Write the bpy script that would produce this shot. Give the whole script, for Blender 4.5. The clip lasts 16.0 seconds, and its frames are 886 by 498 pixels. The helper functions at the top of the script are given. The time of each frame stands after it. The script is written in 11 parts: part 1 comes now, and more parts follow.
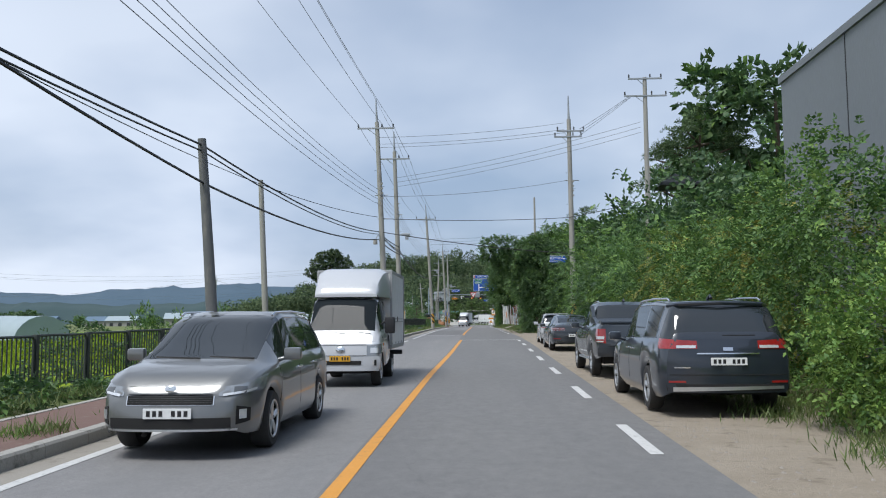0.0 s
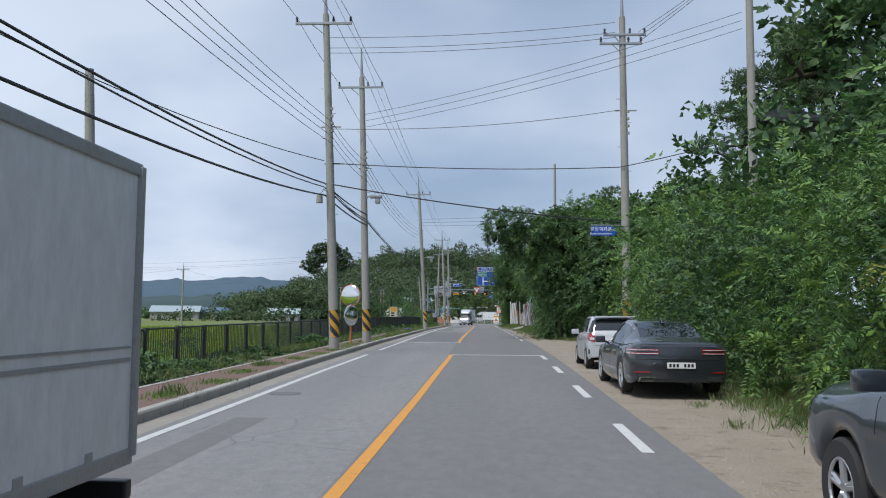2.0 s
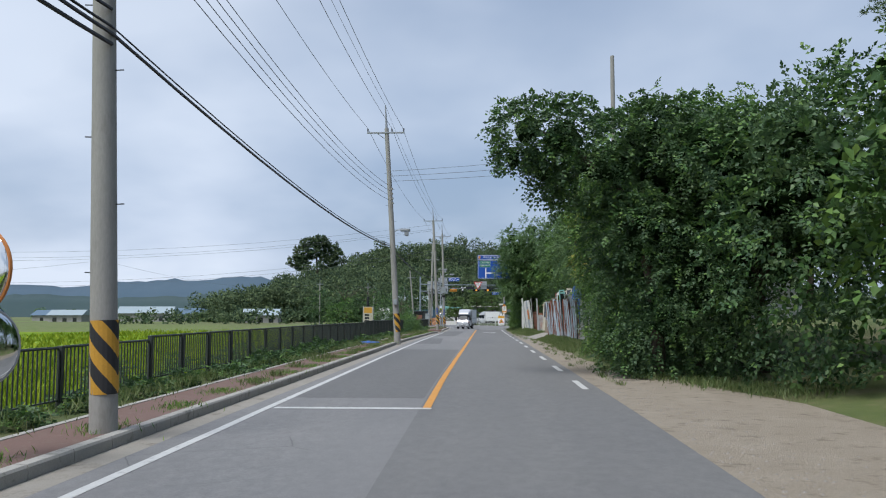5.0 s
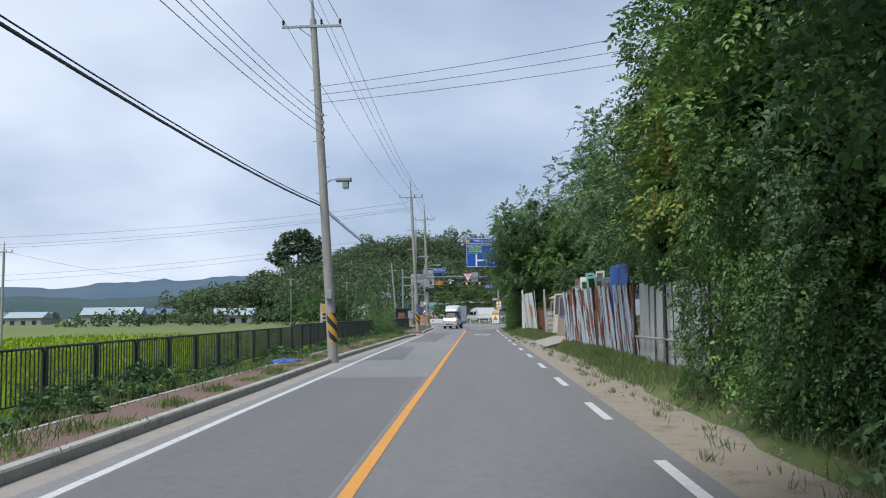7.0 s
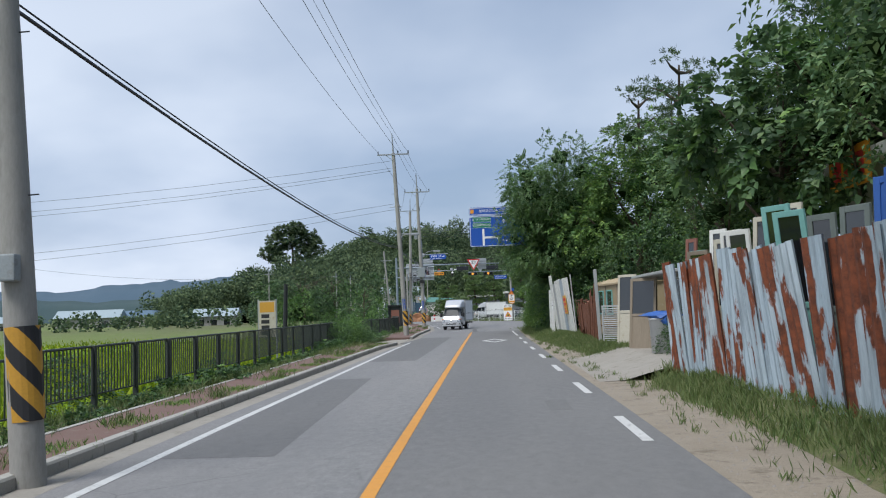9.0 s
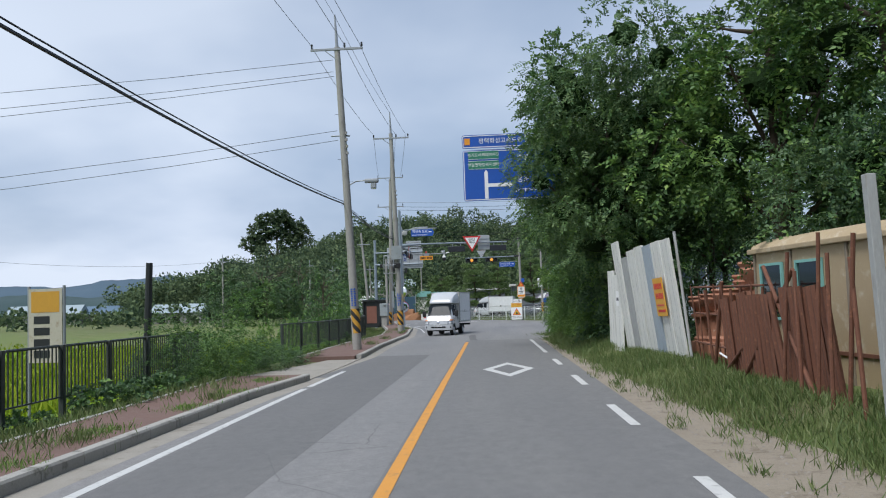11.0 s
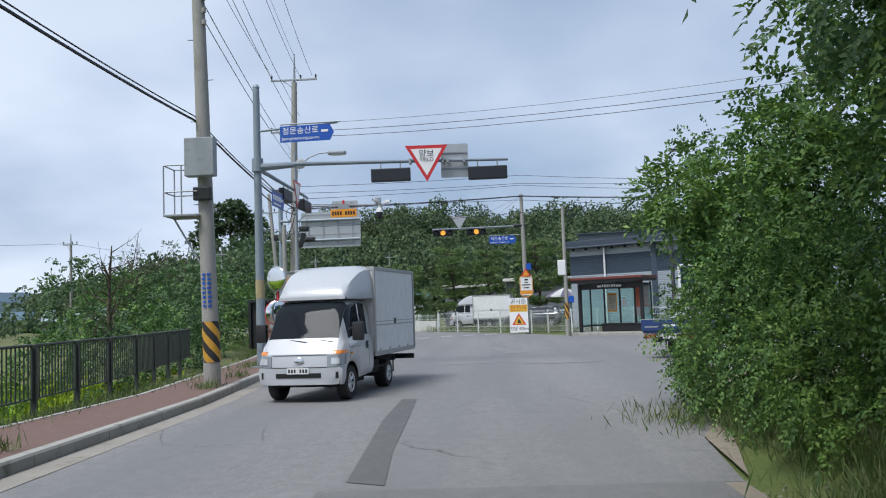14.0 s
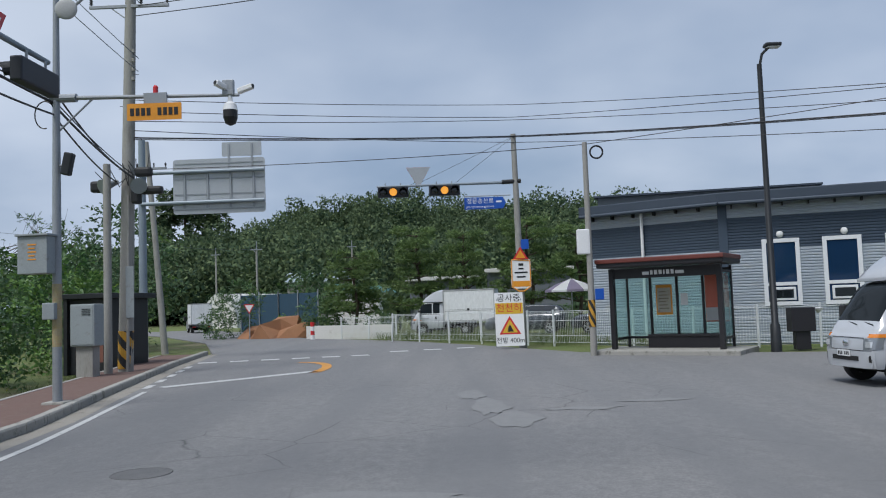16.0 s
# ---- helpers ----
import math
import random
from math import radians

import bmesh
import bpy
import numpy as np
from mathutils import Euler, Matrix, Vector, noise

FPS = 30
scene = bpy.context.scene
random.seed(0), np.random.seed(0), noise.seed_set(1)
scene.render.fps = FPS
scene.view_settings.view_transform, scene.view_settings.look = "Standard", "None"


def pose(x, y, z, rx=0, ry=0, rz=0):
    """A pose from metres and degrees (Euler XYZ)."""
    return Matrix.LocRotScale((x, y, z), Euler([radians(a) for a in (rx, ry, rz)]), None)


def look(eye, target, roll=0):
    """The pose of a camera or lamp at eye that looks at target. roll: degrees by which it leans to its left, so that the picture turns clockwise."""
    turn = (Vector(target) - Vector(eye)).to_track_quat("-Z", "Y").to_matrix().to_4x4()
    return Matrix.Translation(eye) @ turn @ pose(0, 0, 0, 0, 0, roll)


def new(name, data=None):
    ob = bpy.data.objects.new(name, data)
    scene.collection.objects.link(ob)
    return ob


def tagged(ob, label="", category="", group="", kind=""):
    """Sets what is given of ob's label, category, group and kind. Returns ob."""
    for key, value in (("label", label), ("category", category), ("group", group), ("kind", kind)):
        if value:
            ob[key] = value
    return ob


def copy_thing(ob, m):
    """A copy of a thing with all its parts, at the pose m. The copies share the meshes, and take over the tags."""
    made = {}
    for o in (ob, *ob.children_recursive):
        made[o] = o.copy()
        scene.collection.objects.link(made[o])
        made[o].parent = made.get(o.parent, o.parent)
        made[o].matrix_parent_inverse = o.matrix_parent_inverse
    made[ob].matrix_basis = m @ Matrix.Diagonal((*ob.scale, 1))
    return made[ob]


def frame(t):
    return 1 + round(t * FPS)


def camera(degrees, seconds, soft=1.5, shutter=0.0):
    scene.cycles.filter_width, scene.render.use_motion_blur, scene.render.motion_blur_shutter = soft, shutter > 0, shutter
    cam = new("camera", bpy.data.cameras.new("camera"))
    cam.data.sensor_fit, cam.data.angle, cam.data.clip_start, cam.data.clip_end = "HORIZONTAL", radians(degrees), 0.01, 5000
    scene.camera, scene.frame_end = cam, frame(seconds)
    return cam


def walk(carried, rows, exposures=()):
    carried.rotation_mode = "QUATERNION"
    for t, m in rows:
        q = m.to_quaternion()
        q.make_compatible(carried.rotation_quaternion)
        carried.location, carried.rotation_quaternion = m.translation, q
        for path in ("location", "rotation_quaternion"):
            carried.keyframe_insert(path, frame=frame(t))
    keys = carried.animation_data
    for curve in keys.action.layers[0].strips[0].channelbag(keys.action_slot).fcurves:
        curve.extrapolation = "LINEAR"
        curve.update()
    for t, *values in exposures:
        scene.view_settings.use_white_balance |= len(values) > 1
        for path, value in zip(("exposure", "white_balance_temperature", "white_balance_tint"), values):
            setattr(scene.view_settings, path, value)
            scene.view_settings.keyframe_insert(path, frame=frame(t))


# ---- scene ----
cam = camera(56.0, 16.0, soft=1.1)
METRES, EYE, TILT, LEAN, TURN = 150.0, 1.45, 4.4, -2.0, -0.5
PATH = [
    (0, (0.355, -1.065, 1.249), (0.261, 0.925, 1.421), -0.4),
    (0.5, (0.314, 2.785, 1.351), (0.227, 4.776, 1.521), -0.3),
    (1, (0.38, 7.466, 1.397), (0.29, 9.457, 1.565), -0.2),
    (1.5, (0.347, 11.885, 1.465), (0.255, 13.877, 1.628), 0.1),
    (2, (0.395, 16.423, 1.51), (0.288, 18.413, 1.673), 0.4),
    (2.5, (0.237, 20.924, 1.529), (0.123, 22.914, 1.693), 0.3),
    (3, (0.11, 25.523, 1.583), (-0.009, 27.512, 1.748), 0.5),
    (3.5, (0.053, 30.011, 1.65), (-0.07, 32.0, 1.814), 0.5),
    (4, (0.082, 34.48, 1.761), (-0.04, 36.469, 1.924), 0.5),
    (6.5, (0.138, 56.603, 1.99), (0.046, 58.595, 2.144), -0.8),
    (7, (0.207, 61.274, 2.011), (0.115, 63.266, 2.163), -0.8),
    (7.5, (0.209, 66.313, 2.02), (0.114, 68.305, 2.169), -0.9),
    (8, (0.18, 71.518, 2.07), (0.08, 73.51, 2.214), -1.3),
    (8.5, (0.165, 76.617, 2.071), (0.059, 78.609, 2.214), -1.7),
    (9, (0.061, 81.869, 2.087), (-0.049, 83.861, 2.229), -2.0),
    (11.5, (-0.249, 110.871, 2.049), (-0.364, 112.864, 2.18), -1.9),
    (12, (-0.288, 116.862, 2.022), (-0.397, 118.855, 2.155), -1.7),
    (12.5, (-0.285, 122.727, 2.006), (-0.389, 124.72, 2.139), -1.8),
    (13, (-0.299, 128.359, 1.998), (-0.397, 130.352, 2.132), -1.9),
    (13.5, (-0.269, 133.871, 1.932), (-0.36, 135.864, 2.072), -1.7),
    (14, (-0.033, 139.17, 1.843), (-0.119, 141.163, 1.986), -2.1),
    (14.5, (0.012, 144.188, 1.945), (-0.056, 146.182, 2.089), -2.1),
    (15, (0.186, 148.693, 1.888), (0.131, 150.687, 2.033), -2.0),
    (15.5, (0.288, 152.729, 1.897), (0.246, 154.723, 2.047), -2.0),
    (16, (0.328, 156.833, 1.947), (0.29, 158.828, 2.08), -2.0),
]
walk(cam, [(t, look(eye, target, roll)) for t, eye, target, roll in PATH],
     [(0, 0.18, 6220, 10), (1, 0.06, 6170, 10), (2.5, 0.08, 6140, 10), (6.5, 0.15, 6170, 10), (7.4, 0.28, 6170, 10), (8.4, 0.30, 6160, 10), (9.0, 0.13, 6160, 10), (13, 0.12, 6140, 10), (14.3, 0.2, 6120, 10), (15, 0.0, 5940, 10), (16, -0.14, 6090, 10)])

# ---- light ----
world = bpy.data.worlds.new("sky")
scene.world = world
world.use_nodes = True
wn, wl = world.node_tree.nodes, world.node_tree.links
wn.clear()
w_out = wn.new("ShaderNodeOutputWorld")
w_bg = wn.new("ShaderNodeBackground")
w_sky = wn.new("ShaderNodeTexSky")
w_sky.sky_type, w_sky.sun_disc = "NISHITA", False
w_sky.sun_elevation, w_sky.sun_rotation = radians(62), radians(215)
w_sky.air_density, w_sky.dust_density = 1.2, 2.0
w_tc = wn.new("ShaderNodeTexCoord")
w_sep = wn.new("ShaderNodeSeparateXYZ")
wl.new(w_tc.outputs["Generated"], w_sep.inputs[0])
w_den = wn.new("ShaderNodeMath")
w_den.operation = "MAXIMUM"
wl.new(w_sep.outputs["Z"], w_den.inputs[0])
w_den.inputs[1].default_value = 0.0
w_add = wn.new("ShaderNodeMath")
w_add.operation = "ADD"
wl.new(w_den.outputs[0], w_add.inputs[0])
w_add.inputs[1].default_value = 0.3
w_comb = wn.new("ShaderNodeCombineXYZ")
for axis in ("X", "Y"):
    d = wn.new("ShaderNodeMath")
    d.operation = "DIVIDE"
    wl.new(w_sep.outputs[axis], d.inputs[0])
    wl.new(w_add.outputs[0], d.inputs[1])
    wl.new(d.outputs[0], w_comb.inputs[axis])
w_comb.inputs["Z"].default_value = 3.7


def world_noise(scale, detail, rough):
    n = wn.new("ShaderNodeTexNoise")
    n.inputs["Scale"].default_value = scale
    n.inputs["Detail"].default_value = detail
    n.inputs["Roughness"].default_value = rough
    wl.new(w_comb.outputs[0], n.inputs["Vector"])
    return n


w_n1 = world_noise(0.5, 4, 0.5)
w_ramp = wn.new("ShaderNodeValToRGB")
w_ramp.color_ramp.elements[0].position, w_ramp.color_ramp.elements[0].color = 0.34, (0.50, 0.50, 0.50, 1)
w_ramp.color_ramp.elements[1].position, w_ramp.color_ramp.elements[1].color = 0.62, (0.95, 0.95, 0.95, 1)
wl.new(w_n1.outputs["Fac"], w_ramp.inputs[0])
w_n2 = world_noise(1.0, 5, 0.5)
w_cl = wn.new("ShaderNodeValToRGB")
w_cl.color_ramp.elements[0].position, w_cl.color_ramp.elements[0].color = 0.32, (3.9, 4.95, 6.8, 1)
w_cl.color_ramp.elements[1].position, w_cl.color_ramp.elements[1].color = 0.66, (8.0, 8.65, 9.7, 1)
w_east = wn.new("ShaderNodeMath")
w_east.operation = "MULTIPLY_ADD"
w_east.inputs[1].default_value = -0.26
wl.new(w_sep.outputs["X"], w_east.inputs[0])
wl.new(w_n2.outputs["Fac"], w_east.inputs[2])
wl.new(w_east.outputs[0], w_cl.inputs[0])
w_mix = wn.new("ShaderNodeMix")
w_mix.data_type = "RGBA"
wl.new(w_ramp.outputs["Color"], w_mix.inputs["Factor"])
wl.new(w_sky.outputs[0], w_mix.inputs["A"])
wl.new(w_cl.outputs["Color"], w_mix.inputs["B"])
wl.new(w_mix.outputs["Result"], w_bg.inputs["Color"])
w_bg.inputs["Strength"].default_value = 0.091
wl.new(w_bg.outputs[0], w_out.inputs[0])

sun_data = bpy.data.lights.new("sun", "SUN")
sun_data.energy, sun_data.angle, sun_data.color = 3.3, radians(24), (1.0, 0.97, 0.92)
sun = new("sun", sun_data)
sun.matrix_world = look((0, 0, 200), (62, 86, 0))

# ---- materials ----


class Nodes:
    def __init__(self, name):
        self.m = bpy.data.materials.new(name)
        self.m.use_nodes = True
        self.n, self.l = self.m.node_tree.nodes, self.m.node_tree.links
        self.p = self.n["Principled BSDF"]
        self.tc = self.n.new("ShaderNodeTexCoord").outputs["Object"]

    def noise(self, scale, detail=4, rough=0.6, stretch=None):
        v = self.tc
        if stretch:
            mp = self.n.new("ShaderNodeMapping")
            mp.inputs["Scale"].default_value = stretch
            self.l.new(v, mp.inputs[0])
            v = mp.outputs[0]
        t = self.n.new("ShaderNodeTexNoise")
        t.inputs["Scale"].default_value, t.inputs["Detail"].default_value = scale, detail
        t.inputs["Roughness"].default_value = rough
        self.l.new(v, t.inputs["Vector"])
        return t.outputs["Fac"]

    def ramp(self, fac, *stops):
        r = self.n.new("ShaderNodeValToRGB")
        e = r.color_ramp.elements
        while len(e) < len(stops):
            e.new(0.5)
        for k, (pos, col) in enumerate(stops):
            e[k].position = pos
            e[k].color = (*col, 1) if len(col) == 3 else col
        self.l.new(fac, r.inputs[0])
        return r.outputs["Color"]

    def mix(self, fac, a, b, mode="MIX"):
        x = self.n.new("ShaderNodeMix")
        x.data_type, x.blend_type = "RGBA", mode
        for key, val in (("Factor", fac), ("A", a), ("B", b)):
            if isinstance(val, (int, float)):
                x.inputs[key].default_value = val
            elif isinstance(val, tuple):
                x.inputs[key].default_value = (*val, 1)
            else:
                self.l.new(val, x.inputs[key])
        return x.outputs["Result"]

    def bump(self, fac, strength, distance=0.01):
        b = self.n.new("ShaderNodeBump")
        b.inputs["Strength"].default_value, b.inputs["Distance"].default_value = strength, distance
        self.l.new(fac, b.inputs["Height"])
        self.l.new(b.outputs[0], self.p.inputs["Normal"])

    def base(self, col):
        if isinstance(col, tuple):
            self.p.inputs["Base Color"].default_value = (*col, 1)
        else:
            self.l.new(col, self.p.inputs["Base Color"])


def surface(name, a, b, scale=3.0, rough=0.7, metal=0.0, bump=0.2, fine=40.0, bump_d=0.005, stretch=None, dirt=None, coat=0.0, spec=0.5):
    """A weathered surface: two colours mixed by coarse noise, darkened by fine grain."""
    k = Nodes(name)
    col = k.mix(k.noise(scale, 5, 0.65, stretch), a, b)
    grain = k.noise(fine, 4, 0.7, stretch)
    col = k.mix(k.ramp(grain, (0.3, (0.82,) * 3), (0.7, (1.0,) * 3)), (0, 0, 0), col, "MIX")
    if dirt:
        col = k.mix(k.ramp(k.noise(scale * 2.3, 6, 0.7, stretch), (0.55, (0, 0, 0)), (0.72, (1, 1, 1))), col, dirt)
    k.base(col)
    k.p.inputs["Roughness"].default_value, k.p.inputs["Metallic"].default_value = rough, metal
    k.p.inputs["Coat Weight"].default_value = coat
    k.p.inputs["Specular IOR Level"].default_value = spec
    if bump:
        k.bump(grain, bump, bump_d)
    return k.m


def plain(name, c, rough=0.5, metal=0.0, coat=0.0, emit=0.0, emit_col=None):
    k = Nodes(name)
    v = k.noise(25, 4, 0.6)
    k.base(k.ramp(v, (0.3, tuple(x * 0.88 for x in c)), (0.7, c)))
    k.p.inputs["Roughness"].default_value, k.p.inputs["Metallic"].default_value = rough, metal
    k.p.inputs["Coat Weight"].default_value, k.p.inputs["Coat Roughness"].default_value = coat, 0.05
    if emit:
        k.p.inputs["Emission Color"].default_value = (*(emit_col or c), 1)
        k.p.inputs["Emission Strength"].default_value = emit
    return k.m


def foliage(name, dark, mid, light, share=0.5, rough=0.5, clump=0.7):
    """Leaves: every leaf takes its own green; thin, so light comes through."""
    dark, mid, light = (tuple(a * b for a, b in zip(c, (0.98, 0.93, 1.55))) for c in (dark, mid, light))
    k = Nodes(name)
    geo = k.n.new("ShaderNodeNewGeometry")
    col = k.ramp(geo.outputs["Random Per Island"], (0.0, dark), (share, mid), (1.0, light))
    patch = k.noise(clump, 3, 0.6)
    col = k.mix(k.ramp(patch, (0.35, (0, 0, 0)), (0.7, (0.75,) * 3)), col, k.mix(0.55, col, light))
    k.base(col)
    k.p.inputs["Roughness"].default_value = rough
    k.p.inputs["Specular IOR Level"].default_value = 0.3
    tr = k.n.new("ShaderNodeBsdfTranslucent")
    k.l.new(col, tr.inputs[0])
    mx = k.n.new("ShaderNodeMixShader")
    mx.inputs[0].default_value = 0.28
    k.l.new(k.p.outputs[0], mx.inputs[1])
    k.l.new(tr.outputs[0], mx.inputs[2])
    k.l.new(mx.outputs[0], k.n["Material Output"].inputs[0])
    return k.m


def asphalt(name, tone, warm=1.0, worn=0.5):
    k = Nodes(name)
    t = tone
    big = k.noise(0.35, 5, 0.6, (1, 0.25, 1))
    col = k.ramp(big, (0.3, (t * 0.86, t * 0.86, t * 0.87)), (0.7, (t * 1.12 * warm, t * 1.1, t * 1.07)))
    grit = k.noise(90, 3, 0.8)
    col = k.mix(k.ramp(grit, (0.35, (0.35,) * 3), (0.6, (1,) * 3)), (t * 0.35,) * 3, col)
    stain = k.noise(1.6, 6, 0.7, (1, 0.3, 1))
    col = k.mix(k.ramp(stain, (0.62, (0, 0, 0)), (0.75, (worn * 0.5,) * 3)), col, (t * 0.62, t * 0.6, t * 0.58))
    mottle = k.noise(7, 4, 0.7, (1, 0.6, 1))
    col = k.mix(k.ramp(mottle, (0.3, (0.0,) * 3), (0.7, (0.55,) * 3)), col, (t * 1.3, t * 1.28, t * 1.24))
    chip = k.noise(26, 3, 0.75)
    col = k.mix(k.ramp(chip, (0.4, (0.45 * worn,) * 3), (0.56, (0.0,) * 3)), col, (t * 0.55, t * 0.55, t * 0.56))
    track = k.noise(0.8, 3, 0.5, (1, 0.06, 1))
    col = k.mix(k.ramp(track, (0.42, (0.0,) * 3), (0.62, (0.5 * worn + 0.15,) * 3)), col, (t * 0.74, t * 0.74, t * 0.75))
    crack = k.n.new("ShaderNodeTexVoronoi")
    crack.feature = "DISTANCE_TO_EDGE"
    crack.inputs["Scale"].default_value = 0.55
    wob = k.n.new("ShaderNodeMix")
    wob.data_type = "VECTOR"
    wob.inputs["Factor"].default_value = 0.12
    nz = k.n.new("ShaderNodeTexNoise")
    nz.inputs["Scale"].default_value = 2.0
    k.l.new(k.tc, nz.inputs["Vector"])
    k.l.new(k.tc, wob.inputs["A"])
    k.l.new(nz.outputs["Color"], wob.inputs["B"])
    k.l.new(wob.outputs["Result"], crack.inputs["Vector"])
    line = k.ramp(crack.outputs["Distance"], (0.0, (1, 1, 1)), (0.006, (0, 0, 0)))
    part_of = k.mix(k.ramp(k.noise(0.25, 3), (0.5, (0, 0, 0)), (0.62, (worn,) * 3)), (0, 0, 0), line)
    col = k.mix(part_of, col, (t * 0.3,) * 3)
    k.base(col)
    k.p.inputs["Roughness"].default_value = 0.8
    k.bump(grit, 0.35, 0.004)
    return k.m


M_ASPHALT_NEW = asphalt("asphalt_new", 0.150, 1.0, 0.25)
M_ASPHALT_OLD = asphalt("asphalt_old", 0.200, 1.03, 0.7)
M_ASPHALT_DARK = asphalt("asphalt_patch", 0.135, 1.0, 0.3)
M_ASPHALT_JUNC = asphalt("asphalt_junction", 0.195, 1.02, 1.0)
M_SHOULDER = surface("shoulder_concrete", (0.34, 0.295, 0.235), (0.205, 0.17, 0.125), 1.3, 0.9, bump=0.9, fine=24, bump_d=0.03, dirt=(0.125, 0.10, 0.07))
M_KERB = surface("kerb_concrete", (0.39, 0.38, 0.345), (0.28, 0.27, 0.245), 1.5, 0.9, bump=0.4, fine=45, dirt=(0.10, 0.10, 0.08))
M_GUTTER = surface("gutter_concrete", (0.33, 0.31, 0.27), (0.22, 0.20, 0.17), 1.2, 0.9, bump=0.4, fine=45, dirt=(0.14, 0.12, 0.09))
M_PAVER = surface("red_paver", (0.175, 0.10, 0.082), (0.12, 0.078, 0.062), 2.5, 0.9, bump=0.4, fine=55, dirt=(0.16, 0.13, 0.10))
M_ORANGE_SOIL = surface("orange_soil", (0.36, 0.17, 0.08), (0.25, 0.13, 0.07), 0.9, 0.95, bump=0.6, fine=14, bump_d=0.03)
M_WHITE_LINE = surface("white_road_paint", (0.62, 0.62, 0.60), (0.45, 0.45, 0.44), 4, 0.6, bump=0.3, fine=60, dirt=(0.22, 0.22, 0.22))
M_YELLOW_LINE = surface("yellow_road_paint", (0.66, 0.30, 0.035), (0.52, 0.23, 0.03), 3, 0.6, bump=0.3, fine=60, dirt=(0.30, 0.17, 0.06))
M_POLE = surface("pole_concrete", (0.36, 0.35, 0.32), (0.27, 0.26, 0.24), 1.4, 0.85, bump=0.25, fine=35, stretch=(1, 1, 0.25), dirt=(0.19, 0.18, 0.16))
M_POLE_DARK = surface("dark_pole_concrete", (0.15, 0.155, 0.155), (0.10, 0.105, 0.105), 1.4, 0.85, bump=0.25, fine=35, stretch=(1, 1, 0.25), dirt=(0.19, 0.18, 0.16))
M_STEEL = surface("galvanised_steel", (0.36, 0.38, 0.40), (0.27, 0.29, 0.31), 3, 0.5, metal=0.35, bump=0.05)
M_SIGNAL_POLE = surface("grey_blue_pole_paint", (0.27, 0.32, 0.36), (0.21, 0.25, 0.29), 2, 0.5, metal=0.2, bump=0.05)
M_DARK_METAL = surface("dark_metal", (0.035, 0.037, 0.04), (0.02, 0.022, 0.024), 4, 0.45, metal=0.3, bump=0.05)
M_FENCE = surface("fence_green_black_paint", (0.030, 0.040, 0.036), (0.045, 0.052, 0.045), 4, 0.5, metal=0.1, bump=0.1)
M_BLACK = plain("black_plastic", (0.012, 0.012, 0.013), 0.5)
M_CABLE = plain("cable_black", (0.014, 0.014, 0.016), 0.55)
M_WIRE = plain("wire_grey", (0.10, 0.11, 0.12), 0.5)
M_STRIPE_Y = surface("hazard_yellow", (0.62, 0.33, 0.03), (0.48, 0.25, 0.03), 6, 0.55, bump=0.05)
M_STRIPE_K = plain("hazard_black", (0.02, 0.02, 0.022), 0.6)
M_BLUE_SIGN = plain("sign_blue", (0.012, 0.085, 0.42), 0.4)
M_GREEN_SIGN = plain("sign_green", (0.02, 0.20, 0.12), 0.4)
M_WHITE = plain("white_paint", (0.78, 0.78, 0.77), 0.45)
M_SIGN_BACK = surface("sign_back_aluminium", (0.48, 0.50, 0.52), (0.40, 0.42, 0.44), 3, 0.45, metal=0.4, bump=0.02)
M_RED = plain("sign_red", (0.55, 0.025, 0.03), 0.4)
M_ORANGE = plain("sign_orange", (0.75, 0.30, 0.02), 0.45)
M_GLASS_DARK = plain("tinted_glass", (0.012, 0.015, 0.018), 0.05, coat=1.0)
M_LEAF_HEDGE = foliage("leaf_hedge", (0.031, 0.076, 0.017), (0.068, 0.162, 0.027), (0.170, 0.289, 0.043), 0.55)
M_LEAF_YELLOW = foliage("leaf_yellowing", (0.056, 0.112, 0.019), (0.14, 0.215, 0.028), (0.36, 0.34, 0.04), 0.55)
M_LEAF_DARK = foliage("leaf_dark", (0.028, 0.066, 0.020), (0.056, 0.122, 0.030), (0.125, 0.205, 0.048), 0.6)
M_LEAF_LOCUST = foliage("leaf_locust", (0.042, 0.105, 0.028), (0.09, 0.185, 0.045), (0.185, 0.28, 0.064), 0.55)
M_LEAF_FRESH = foliage("leaf_fresh", (0.050, 0.130, 0.020), (0.118, 0.245, 0.030), (0.230, 0.350, 0.048), 0.5)
M_PINE = foliage("pine_needles", (0.034, 0.075, 0.026), (0.078, 0.14, 0.038), (0.15, 0.21, 0.055), 0.6, 0.8)
M_HILL = foliage("hill_leaves", (0.022, 0.050, 0.019), (0.052, 0.096, 0.030), (0.165, 0.225, 0.062), 0.5, 0.9, 0.1)
M_GRASS = foliage("grass_blades", (0.054, 0.105, 0.018), (0.105, 0.175, 0.028), (0.20, 0.235, 0.06), 0.5)
M_RICE = foliage("rice_plants", (0.12, 0.20, 0.006), (0.185, 0.285, 0.008), (0.28, 0.35, 0.012), 0.5, 0.8)
M_PINE_GARDEN = foliage("garden_pine_needles", (0.045, 0.095, 0.024), (0.115, 0.20, 0.042), (0.21, 0.30, 0.06), 0.5, 0.8)
# near-black green: the shade deep in a crown, put into the colour
M_CROWN_SHADE = surface("crown_shade_green", (0.016, 0.034, 0.012), (0.034, 0.064, 0.022), 9, 0.9, bump=1.0, fine=14, bump_d=0.1, spec=0.05)
